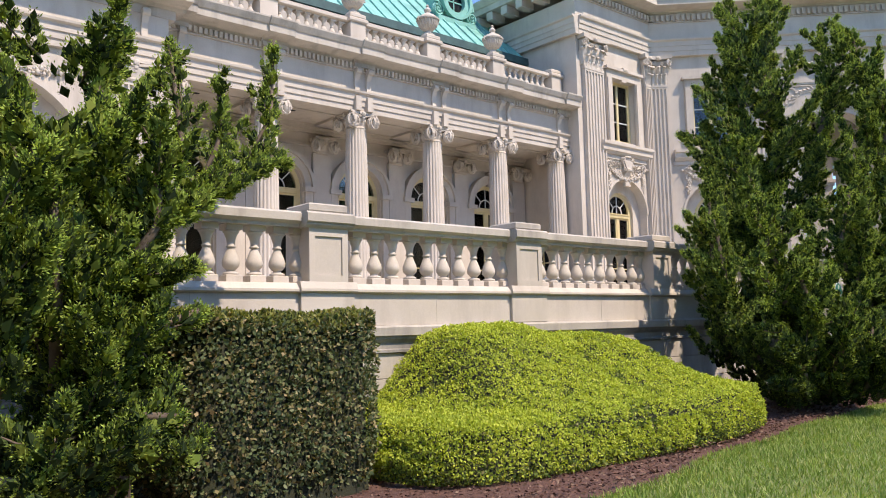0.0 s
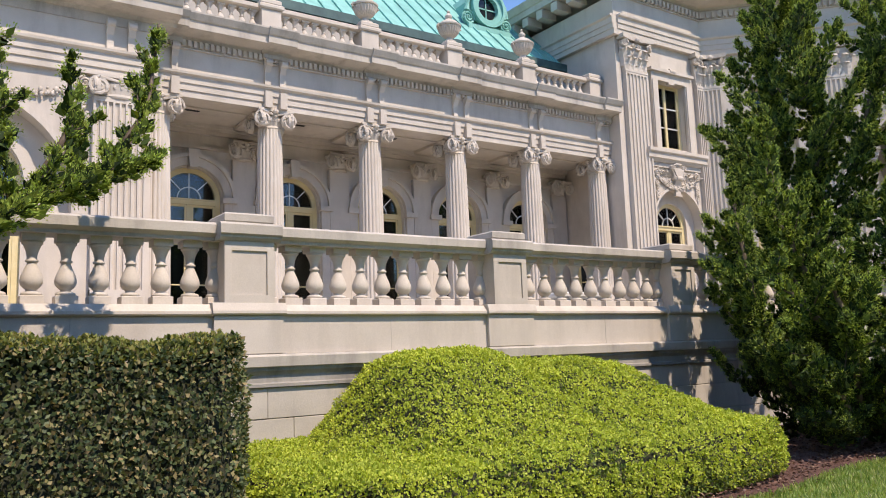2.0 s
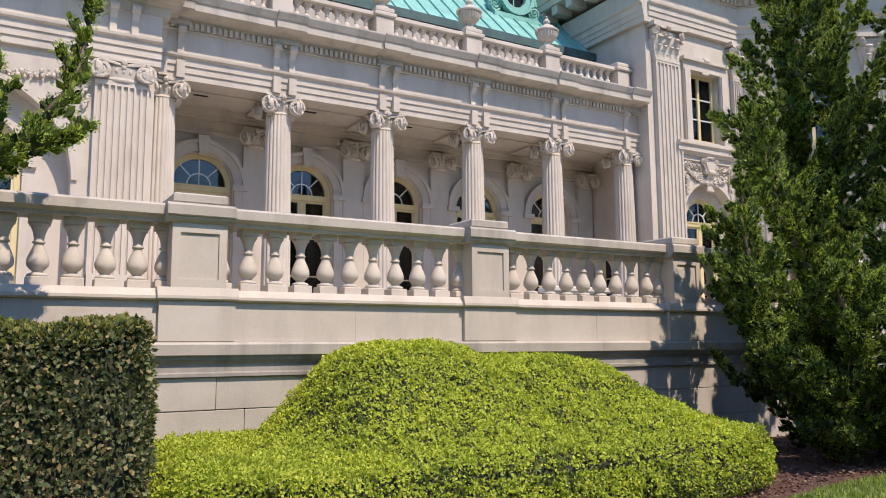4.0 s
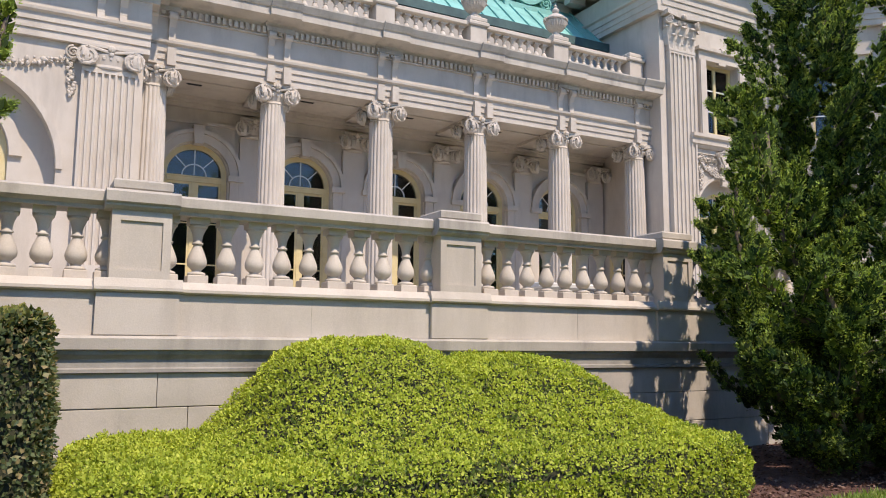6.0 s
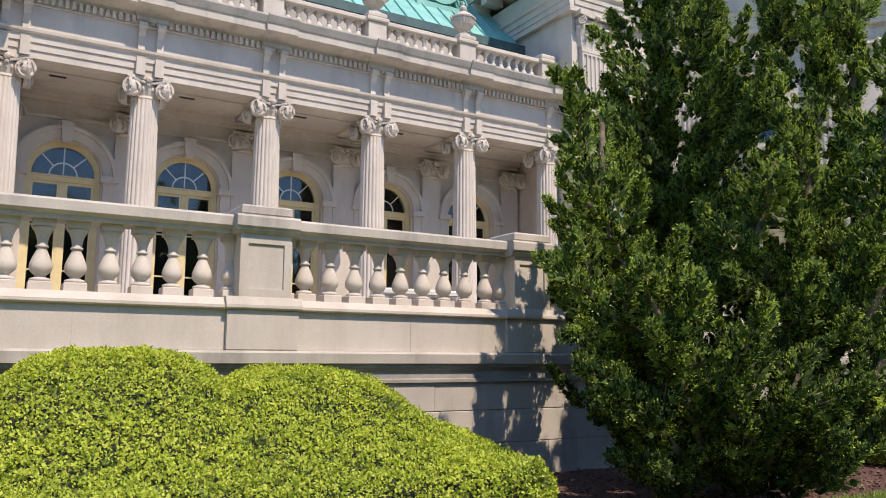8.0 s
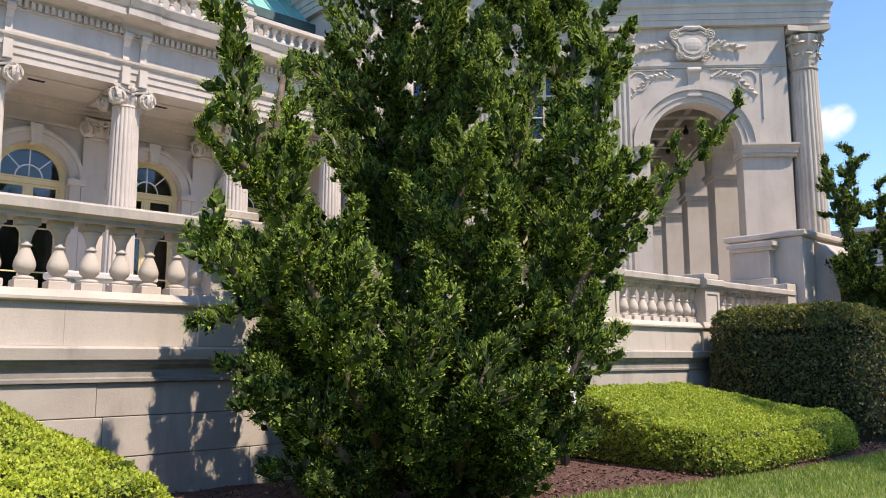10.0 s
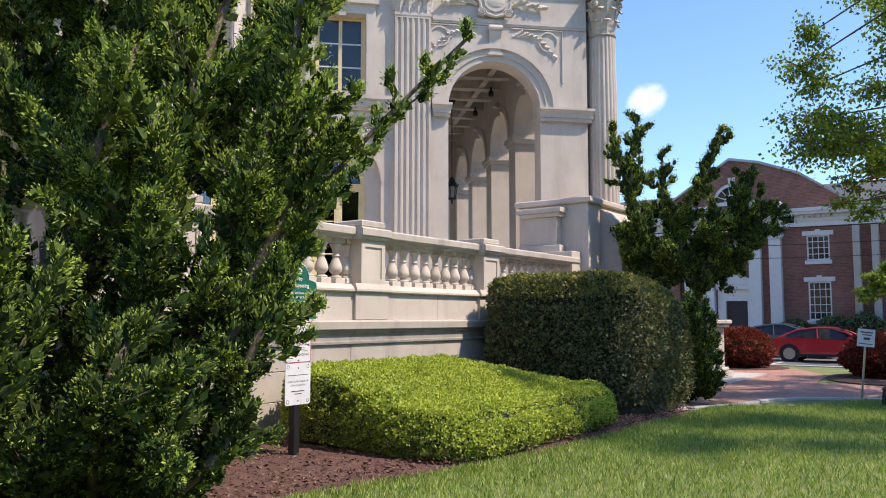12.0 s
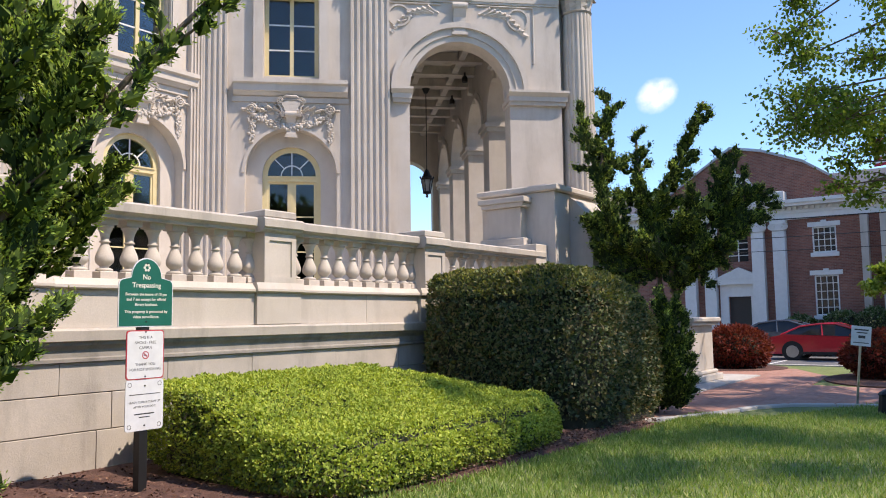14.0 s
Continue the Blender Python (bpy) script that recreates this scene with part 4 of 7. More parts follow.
pilaster(FRONT, 24.42, 0.42, "wing pilasters")

slant = thing("wall_slant", "limestone wall of the slanting wing with carved bays", "wall", None, "", "structure")
s, tr = Shape(), Shape()
window_bay(slant, s, tr, DIAG, DIAG_START, 9.55, 8.08, ENT_Z + 1.3)
A_C, A_R, A_SP = 12.52, 1.36, 7.58
wall_bay(s, 9.55, 15.32, TERRACE - 0.4, ENT_Z + 1.3, 0.0, 0.62, [(A_C, A_R, TERRACE - 0.4, A_SP, True)], 26)
part("wall_stone", s, STONE, slant, m=DIAG)
tr.arc_strip(A_C, A_SP, A_R, A_R + 0.16, -0.05, 0.02, 0, 180, 30).arc_strip(A_C, A_SP, A_R + 0.16, A_R + 0.36, -0.09, 0.02, 0, 180, 30).arc_strip(A_C, A_SP, A_R + 0.36, A_R + 0.5, -0.16, 0.02, 0, 180, 30)
for a, b in ((10.72, 11.18), (13.86, 15.42)):
    tr.box(a, b, -0.10, 0.70, 7.24, 7.34).box(a - 0.03, b + 0.03, -0.15, 0.72, 7.34, 7.46).prism([(0.0, 7.46), (-0.15, 7.46), (-0.25, 7.56), (-0.25, 7.62), (0.0, 7.62)], "x", a - 0.06, b + 0.06)
tr.box(10.7, 15.3, -0.06, 0.01, 10.08, 10.20).box(10.7, 15.3, -0.04, 0.01, 10.02, 10.08)
tr.add(console(0.85, 0.34), pose(A_C, -0.06, 9.98))
for sd in (-1, 1):
    for k in range(9):
        t = k / 8
        tr.add(acanthus(0.42 - 0.02 * k, 0.16, 0.06), pose(A_C + sd * (0.55 + 1.15 * t), 0.0, 9.72 - 0.95 * max(0, t - 0.45) ** 1.2, 0, sd * (60 + 60 * t), 0))
    tr.arc_strip(A_C + sd * 1.62, 9.62, 0.26, 0.31, -0.04, 0.01, 0, 360, 18)
    tr.tube([(A_C + sd * 0.5, -0.02, 9.96), (A_C + sd * 2.05, -0.02, 9.96), (A_C + sd * 2.05, -0.02, 8.4)], [0.025] * 3, 6)
part("trim", tr, STONE, slant, m=DIAG)
part("cartouche", cart_big, None, slant, m=DIAG @ pose(A_C, -0.04, 10.72))
big_entablature(DIAG, DIAG_START - 0.1, 16.6, slant, (0, 1))
pilaster(DIAG, 6.16, 0.62, "slanting wing pilasters")
pilaster(DIAG, 10.12, 1.02, "slanting wing pilasters")
ec = thing("engaged_column", "weather-stained fluted limestone column at the portico corner", "column", DIAG @ pose(15.88, 0.18, 0))
part("base", attic_base(0.46, TERRACE, TERRACE + 0.5), STONE_WARM, ec)
part("shaft", fluted_shaft(0.46, TERRACE + 0.5, 9.85), STONE_WARM, ec)
cc = Shape().lathe([(0.38, 0), (0.42, 0.04), (0.36, 0.08), (0.40, 0.6), (0.52, 1.05)], 20)
for row, (z, n, hh) in enumerate(((0.05, 8, 0.5), (0.25, 8, 0.68))):
    for i in range(n):
        cc.add(acanthus(hh, 0.3, 0.16 + 0.05 * row), pose(0, 0, 0, 0, 0, 360 * (i + 0.5 * row) / n) @ pose(0, -0.37, z))
for a in (45, 135, 225, 315):
    cc.add(volute(0.15, 1), pose(0.56 * math.cos(radians(a)), 0.56 * math.sin(radians(a)), 0.92, 0, 0, a + 60))
cc.prism([(-0.62, -0.62), (0, -0.5), (0.62, -0.62), (0.5, 0), (0.62, 0.62), (0, 0.5), (-0.62, 0.62), (-0.5, 0)], "z", 1.12, 1.28)
part("capital", cc, STONE_WARM, ec, m=pose(0, 0, 9.87), label="carved leaf capital")
part("backing", Shape().box(-0.55, 0.5, 0.2, 1.0, TERRACE, 11.2), STONE_OLD, ec)

# portico behind the arch: side arcade, end arch, ceiling, inner wall
portico = thing("wall_portico", "arcaded limestone portico with heavy piers", "wall", DIAG, "", "structure")
ar = Shape()
PITCH, P0 = 3.5, 2.95
TURN90 = Matrix.Translation((13.9, 0, 0)) @ Matrix.Rotation(radians(90), 4, "Z")
q = Shape()
openings = [(0.62 + P0) / 2] + [P0 + 0.85 + PITCH * k + (PITCH - 0.85) / 2 for k in range(3)]
bounds = [0.62] + [P0 + 0.42 + PITCH * k for k in range(3)] + [P0 + 0.42 + PITCH * 3 + 0.4]
for k, o in enumerate(openings):
    r = (P0 - 0.62) / 2 if k == 0 else (PITCH - 0.85) / 2
    wall_bay(q, bounds[k], bounds[k + 1], TERRACE - 0.4, 11.2, -0.95, 0.0, [(o, r, TERRACE - 0.4, 7.5, True)], 16)
    q.arc_strip(o, 7.5, r, r + 0.2, -0.001, 0.05, 0, 180, 18)
    q.add(console(0.5, 0.25), pose(o, 0, 0, 0, 0, 180) @ pose(0, -0.03, 7.5 + r + 0.35))
for k in range(4):
    a = P0 + PITCH * k
    q.box(a - 0.08, a + 0.93, -1.0, 0.07, 7.22, 7.36).box(a - 0.14, a + 0.99, -1.05, 0.13, 7.36, 7.50)
    q.box(a - 0.06, a + 0.91, -0.99, 0.05, TERRACE, TERRACE + 0.5)
part("arcade", q, STONE, portico, m=TURN90)
e = Shape()
wall_bay(e, 11.0, 13.9, TERRACE - 0.4, 11.2, 14.0, 14.6, [(12.45, 1.2, TERRACE - 0.4, 7.3, True)], 18)
e.arc_strip(12.45, 7.3, 1.2, 1.42, 13.94, 14.01, 0, 180, 18)
part("end_wall", e, STONE, portico)
part("inner_wall", Shape().box(10.5, 11.17, 0.621, 14.6, TERRACE - 0.4, 11.2), STONE, portico)
cl = Shape().box(10.6, 15.3, 0.63, 14.6, 9.9, 10.1)
for k in range(10):
    cl.box(11.17, 13.9, 0.9 + 1.35 * k, 1.2 + 1.35 * k, 9.62, 9.902)
for uu in (11.9, 13.1):
    cl.box(uu, uu + 0.2, 0.63, 14.6, 9.66, 9.901)
part("ceiling_portico", cl, STONE_OLD, None, "coffered stone ceiling of the portico", m=DIAG, kind="structure")["category"] = "ceiling"
part("floor_portico", Shape().box(10.5, 16.4, -1.2, 14.6, 1.8, TERRACE + 0.004), FLOOR_STONE, None, "stone floor of the portico", m=DIAG, kind="structure")["category"] = "floor"
for k in range(3):
    sp = thing("spotlight", "small black spotlight on the portico ceiling", "spotlight", DIAG @ pose(13.5, 2.0 + 2.7 * k, 9.62), "portico spotlights")
    part("bracket", Shape().box(-0.03, 0.03, -0.03, 0.03, -0.14, 0), IRON, sp)
    part("lamp_head", Shape().lathe([(0.09, -0.32), (0.10, -0.2), (0.06, -0.12)], 12), IRON, sp)
ln = thing("hanging_lantern", "black iron lantern hanging on a long rod", "lantern", DIAG @ pose(12.45, 6.65, 0))
part("rod", Shape().tube([(0, 0, 9.66), (0, 0, 6.7)], [0.016, 0.016], 6), IRON, ln)
part("ceiling_rose", Shape().lathe([(0.06, 9.45), (0.17, 9.66)], 12), IRON, ln)
cage = Shape()
for a in range(0, 360, 60):
    ca, sa = math.cos(radians(a)), math.sin(radians(a))
    cage.tube([(0.12 * ca, 0.12 * sa, 5.92), (0.2 * ca, 0.2 * sa, 6.36), (0.22 * ca, 0.22 * sa, 6.42)], [0.016] * 3, 5).tube([(0.2 * ca, 0.2 * sa, 6.38), (0.1 * ca, 0.1 * sa, 6.58), (0.04 * ca, 0.04 * sa, 6.72)], [0.018] * 3, 5)
    cage.ball((0.23 * ca, 0.23 * sa, 6.45), 0.03, 6, 4, (1, 1, 1.6))
cage.lathe([(0.14, 5.88), (0.15, 5.93), (0.11, 5.96)], 12).lathe([(0.22, 6.36), (0.23, 6.40), (0.16, 6.46), (0.07, 6.62), (0.03, 6.74)], 12).lathe([(0.0, 5.72), (0.05, 5.78), (0.03, 5.83), (0.08, 5.88)], 10)
part("cage", cage, IRON, ln)
part("glass", Shape().lathe([(0.11, 5.94), (0.185, 6.36)], 6), LAMP_GLASS, ln)

# left pavilion
left = thing("wall_pavilion", "limestone pavilion wall with carved arch", "wall", None, "", "structure")
s, tr = Shape(), Shape()
wall_bay(s, -1.2, 6.2, TERRACE - 0.4, 7.6, 0.0, 0.4, [(2.75, 1.95, TERRACE - 0.4, 4.75, True)], 22)
wall_bay(s, -1.2, 6.2, TERRACE - 0.4, 7.6, 0.4, 0.8, [(2.75, 1.12, TERRACE + 0.2, 5.0, True)], 22)
s.box(-9.0, -1.2, 0.0, 0.8, TERRACE - 0.4, 7.6)
s.box(5.8, 6.2, 0.8, 3.0, TERRACE - 0.4, 7.6)
part("wall_stone", s, STONE, left, m=FRONT)
tr.arc_strip(2.75, 4.75, 1.95, 2.06, -0.05, 0.02, 0, 180, 28).arc_strip(2.75, 5.0, 1.14, 1.36, 0.32, 0.41, 0, 180, 24)
tr.add(console(0.6, 0.26), pose(2.75, 0, 7.0))
part("trim", tr, STONE, left, m=FRONT)
part("swag", swag_mesh(4.25, 0.30), STONE, left, smooth=True, m=FRONT @ pose(2.75, 0.0, 6.98))
arched_window(FRONT @ pose(2.75, 0, 0), 1.12, TERRACE + 0.21, 5.0, 0.5)
part("architrave", entablature(Shape(), -9.0, 6.3, 7.30, -0.1), STONE, left, m=FRONT)
part("cornice", cornice(Shape().box(-9.0, 6.45, -0.13, 0.5, 8.40, 8.6), -9.0, 6.3, 8.60, -0.1, 0.62, 0.48, (0, 0.6)), STONE_OLD, left, m=FRONT)
part("parapet", Shape().box(-9.0, 6.0, 0.1, 0.5, 9.0, 10.1).box(-9.0, 6.1, 0.05, 0.55, 10.1, 10.25), STONE, left, m=FRONT)
for cx in (5.56, -0.25, -1.3):
    p = thing("pilaster", "fluted limestone pilaster with scrolled capital", "pilaster", FRONT @ pose(cx, 0, 0), "pavilion pilasters")
    part("shaft", fluted_pilaster(1.04, TERRACE + 0.4, 6.85, 0.14, 8), STONE, p)
    part("base", Shape().box(-0.52, 0.52, -0.2, -0.002, TERRACE, 2.9), STONE, p)
    part("capital", ionic_capital(0.74), STONE, p, m=pose(0, -0.02, 6.84) @ Matrix.Diagonal((1.04, 0.45, 1, 1)))
for cx in (5.33, 5.75):
    part("console", con_mesh, None, left, m=FRONT @ pose(cx, -0.105, 8.50))

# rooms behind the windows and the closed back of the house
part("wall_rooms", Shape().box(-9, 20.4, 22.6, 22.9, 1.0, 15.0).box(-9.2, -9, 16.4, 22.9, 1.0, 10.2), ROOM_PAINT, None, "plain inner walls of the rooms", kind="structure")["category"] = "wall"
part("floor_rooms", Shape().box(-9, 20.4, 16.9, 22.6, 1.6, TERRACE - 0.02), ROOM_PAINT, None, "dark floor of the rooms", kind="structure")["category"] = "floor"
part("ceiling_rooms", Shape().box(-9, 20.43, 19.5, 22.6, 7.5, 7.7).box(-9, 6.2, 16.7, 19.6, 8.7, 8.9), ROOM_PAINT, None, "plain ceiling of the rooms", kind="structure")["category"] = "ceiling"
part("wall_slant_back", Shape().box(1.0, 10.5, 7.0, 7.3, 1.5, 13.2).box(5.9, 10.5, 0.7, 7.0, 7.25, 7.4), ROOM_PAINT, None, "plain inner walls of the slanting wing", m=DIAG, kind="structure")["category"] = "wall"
part("wall_wing_back", Shape().prism([(20.9, 21.5), (21.2, 21.5), (28.9, 13.8), (33.0, 18.0), (29, 26), (20.9, 26)], "z", 7.2, 7.35).prism([(20.9, 24.5), (20.9, 25.0), (34.0, 25.0), (34.0, 24.5)], "z", 1.6, 14.0), ROOM_PAINT, None, "plain rear wall of the wing rooms", kind="structure")["category"] = "wall"
part("roof_wing", Shape().prism([(20.5, 16.6), (24.6, 16.6), (32.2, 9.2), (34.0, 11.0), (36, 25.0), (20.5, 25.0)], "z", 13.2, 13.4), STONE_OLD, None, "flat roof of the wing", kind="structure")["category"] = "roof"
part("floor_wing", Shape().prism([(20.9, 16.8), (24.8, 16.8), (27.9, 13.9), (34, 20), (34, 24.5), (20.9, 24.5)], "z", 1.5, TERRACE - 0.01), ROOM_PAINT, None, "dark floor of the wing rooms", kind="structure")["category"] = "floor"

# stair cheek block at the end of the terrace
blk = thing("stair_cheek", "massive limestone stair cheek with panelled pedestal", "stair wall", None, "", "structure")
part("block", Shape().bevel_box(27.7, 31.4, 8.0, 9.9, GROUND, 4.32, 0.02).bevel_box(27.62, 31.5, 7.9, 10.0, 4.32, 4.47, 0.03), STONE, blk)
part("panel_pedestal", Shape().bevel_box(27.45, 27.7, 8.72, 9.6, 3.3, 4.0).bevel_box(27.38, 27.7, 8.62, 9.72, 4.0, 4.10).bevel_box(27.33, 27.7, 8.56, 9.78, 4.10, 4.22).bevel_box(27.36, 27.7, 8.6, 9.74, 3.12, 3.3).bevel_box(27.2, 27.7, 8.2, 9.9, 2.0, 3.12), STONE, blk)
sc = Shape().prism([(8.0, 4.25), (7.85, 4.15), (7.6, 3.85), (7.5, 3.4), (7.45, 2.9), (7.45, 0.0), (8.0, 0.0)], "x", 28.4, 30.2)
part("scroll_buttress", sc, STONE_OLD, blk)

bench = thing("stone_bench", "pale stone bench on the terrace behind the balustrade", "bench", pose(11.7, 9.6, TERRACE))
part("seat", Shape().bevel_box(-0.6, 0.6, -0.22, 0.22, 0.27, 0.36, 0.02), WHITE_PAINT, bench)
for sx in (-0.42, 0.42):
    part("support", Shape().bevel_box(sx - 0.07, sx + 0.07, -0.17, 0.17, 0, 0.27, 0.015), WHITE_PAINT, bench)
door = thing("door_1", "cream-painted glazed door at the colonnade end", "door", pose(20.44, 18.15, TERRACE), "", "structure")
part("door_frame", Shape().box(-0.06, 0.0, -0.55, -0.42, 0, 2.6).box(-0.06, 0.0, 0.42, 0.55, 0, 2.6).box(-0.06, 0.0, -0.42, 0.42, 2.48, 2.6), CREAM, door)
part("door_leaf", Shape().box(-0.04, -0.005, -0.42, -0.30, 0, 2.48).box(-0.04, -0.005, 0.30, 0.42, 0, 2.48).box(-0.04, -0.005, -0.3, 0.3, 0, 0.7).box(-0.04, -0.005, -0.3, 0.3, 2.36, 2.48).box(-0.045, -0.01, -0.02, 0.02, 0.7, 2.36).box(-0.045, -0.01, -0.3, 0.3, 1.5, 1.54), CREAM, door)
part("pane", Shape().box(-0.02, -0.012, -0.3, 0.3, 0.7, 2.36), CAR_GLASS, door)

# ---- ground ----
ground = Shape()
gx_cuts = [(-600, GROUND), (39.9, GROUND), (40.0, -0.325), (600, -0.325)]
for (xa, za), (xb, zb) in zip(gx_cuts, gx_cuts[1:]):
    ground.raw([(xa, -600, za), (xb, -600, zb), (xb, 600, zb), (xa, 600, za)], [(0, 1, 2, 3)])
part("ground", ground, LAWN, None, "short green lawn", kind="structure")["category"] = "lawn"


def bed_edge(x):
    """Front edge of the planting bed."""
    knots = [(-20, 3.6), (0, 3.75), (6, 4.14), (9, 4.68), (12.5, 5.1), (15.6, 5.3), (17.6, 4.85), (19.9, 4.55), (24.4, 4.4), (60, 4.4)]
    for (xa, ya), (xb, yb) in zip(knots, knots[1:]):
        if x <= xb:
            k = (x - xa) / (xb - xa)
            return ya + (yb - ya) * k * k * (3 - 2 * k) + 0.03 * math.sin(x * 2.3)
    return 4.4


def bed_mesh(x0, x1, step=0.25):
    v, f = [], []
    n = int((x1 - x0) / step)
    rows = 14
    for i in range(n + 1):
        x = x0 + i * step
        y0 = bed_edge(x) if x < 24.4 else bed_edge(24.4) + (x - 24.4) * 1.1
        for k in range(rows + 1):
            t = k / rows
            y = y0 + (8.35 - y0) * t
            h = 0.015 + 0.07 * min(1, t * 5) + 0.02 * noise.noise((x * 3, y * 3, 0)) + 0.012 * noise.noise((x * 11, y * 11, 3))
            v.append((x, y, GROUND + (h if k else -0.01)))
    for i in range(n):
        for k in range(rows):
            a = i * (rows + 1) + k
            f.append((a, a + rows + 1, a + rows + 2, a + 1))
    return Shape().raw(v, f)


bed = part("planting_bed", bed_mesh(-9.0, 27.0), MULCH, None, "red-brown bark mulch bed along the wall", True, kind="structure")
bed["category"] = "mulch bed"
rng = np.random.default_rng(4)
n = 26000
bx = rng.uniform(-3, 26.5, n)
be = np.array([bed_edge(x) if x < 24.4 else bed_edge(24.4) + (x - 24.4) * 1.1 for x in bx])
by = be + rng.uniform(0, 1, n) ** 1.5 * np.minimum(3.2, 8.2 - be) + rng.normal(0, 0.03, n)
chips = leaves(np.stack([bx, by, np.full(n, GROUND + 0.075) + rng.uniform(0, 0.03, n) - 0.07 * (by < be + 0.1)], 1), np.stack([rng.normal(size=n), rng.normal(size=n), rng.normal(0, 0.2, n)], 1), rng.uniform(0.03, 0.07, n), rng.uniform(0.012, 0.03, n), rng, 0.1)
CHIP = leaf_surface("bark_chip", [(0.06, 0.03, 0.025), (0.13, 0.065, 0.05), (0.22, 0.12, 0.095), (0.28, 0.19, 0.15)], 0.02, 0.9)
tagged(part("bark_chips", quad_mesh("bark_chips", chips, CHIP), None, None, "scattered bark chips on the bed"), "", "mulch", "", "stuff")

# grass blades where the walk passes near
n = 180000
gx = rng.uniform(1.0, 31.0, n)
ge = np.array([bed_edge(min(x, 24.4)) for x in gx])
gy = ge + 0.06 - rng.uniform(0, 1, n) ** 1.35 * 6.0
keep = ~((gx > 26.0) & (gy > 3.4 - 0.45 * (gx - 26.0))) & ~((gx < 24.5) & (gy < -0.62 + 0.0056 * gx))
gx, gy = gx[keep], gy[keep]
n = len(gx)
blade = leaves(np.stack([gx, gy, np.full(n, GROUND - 0.01)], 1), np.stack([rng.normal(0, 0.45, n), rng.normal(0, 0.45, n), np.ones(n)], 1), rng.uniform(0.05, 0.115, n), rng.uniform(0.008, 0.016, n), rng, 0.1)
tagged(part("grass", quad_mesh("grass", blade, GRASS), None, None, "mown lawn grass in sun and shade"), "", "grass", "", "stuff")


# ---- clipped hedges ----
def hedge(name, label, height, x0, x1, y0, y1, leaf_mat, old_shaded_mat, count, size, seed, lit_top_mat=None, mask=None):
    """A clipped hedge whose top is height(x, y) above the ground; leaves stand on its skin and, sparser, below it."""
    r = np.random.default_rng(seed)
    top = thing(name, label, "hedge", pose((x0 + x1) / 2, (y0 + y1) / 2, GROUND))
    ox, oy = (x0 + x1) / 2, (y0 + y1) / 2
    hx, hy = (x1 - x0) / 2, (y1 - y0) / 2
    H = lambda x, y: height(x + ox, y + oy)
    # core: a dark sheet in place of the shade between the twigs
    v, f = [], []
    nx, ny = 44, 30
    for i in range(nx + 1):
        for k in range(ny + 1):
            a, b = -1 + 2 * i / nx, -1 + 2 * k / ny
            q = (abs(a) ** 5 + abs(b) ** 5) ** 0.2
            m = max(abs(a), abs(b))
            s_ = m / q if q > 1e-6 else 1
            x, y = a * s_ * hx * 0.955, b * s_ * hy * 0.955
            v.append((x, y, H(x, y) * 0.96 - 0.05 if m < 0.999 else 0.02))
    for i in range(nx):
        for k in range(ny):
            p = i * (ny + 1) + k
            f.append((p, p + ny + 1, p + ny + 2, p + 1))
    part("inner_core", Shape().raw(v, f), SHADE_CORE, top, "dark core standing in for inner shade", True)
    # skin points: top by area, sides by perimeter
    def rim(t):
        c, s = np.cos(t), np.sin(t)
        q = (np.abs(c) ** 5 + np.abs(s) ** 5) ** 0.2
        return c / q * hx, s / q * hy
    nt = int(count * 0.62)
    a, b = r.uniform(-1, 1, nt), r.uniform(-1, 1, nt)
    q = (np.abs(a) ** 5 + np.abs(b) ** 5) ** 0.2
    m = np.maximum(np.abs(a), np.abs(b))
    s_ = m / np.maximum(q, 1e-6)
    tx, ty = a * s_ * hx, b * s_ * hy
    tz = np.array([H(x, y) for x, y in zip(tx, ty)])
    e = 0.05
    gx_ = np.array([H(x + e, y) - H(x - e, y) for x, y in zip(tx, ty)]) / (2 * e)
    gy_ = np.array([H(x, y + e) - H(x, y - e) for x, y in zip(tx, ty)]) / (2 * e)
    nrm = np.stack([-gx_, -gy_, np.ones(nt)], 1)
    P1 = np.stack([tx, ty, tz], 1)
    ns = count - nt
    t = r.uniform(0, 2 * np.pi, ns)
    sx, sy = rim(t)
    sh = np.array([H(x, y) for x, y in zip(sx, sy)])
    sz = sh * r.uniform(0.02, 1.0, ns) ** 0.8
    bulge = 1 + 0.035 * np.sin(np.clip(sz / sh, 0, 1) * np.pi) - 0.10 * (1 - np.clip(sz / (sh * 0.25), 0, 1))
    P2 = np.stack([sx * bulge, sy * bulge, sz], 1)
    nr2 = np.stack([sx / hx ** 2, sy / hy ** 2, 0.25 * np.ones(ns) / hx], 1)
    P, N = np.concatenate([P1, P2]), np.concatenate([nrm, nr2])
    N /= np.linalg.norm(N, axis=1, keepdims=True)
    lump = np.array([noise.noise((p[0] * 2.3, p[1] * 2.3, p[2] * 2.3 + seed)) * 0.6 + noise.noise((p[0] * 10, p[1] * 10, p[2] * 10)) * 0.75 for p in P])
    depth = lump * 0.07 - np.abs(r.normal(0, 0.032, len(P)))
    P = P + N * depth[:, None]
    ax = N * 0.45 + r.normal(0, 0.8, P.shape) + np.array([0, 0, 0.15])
    # Old leaves double as shade: hollows and low sides take the darker colour.
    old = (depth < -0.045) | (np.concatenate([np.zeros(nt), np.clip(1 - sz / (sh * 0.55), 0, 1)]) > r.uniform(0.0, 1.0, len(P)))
    L = r.uniform(0.6, 1.15, len(P)) * size
    W = L * r.uniform(0.5, 0.8, len(P))
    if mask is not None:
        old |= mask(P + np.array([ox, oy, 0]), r)
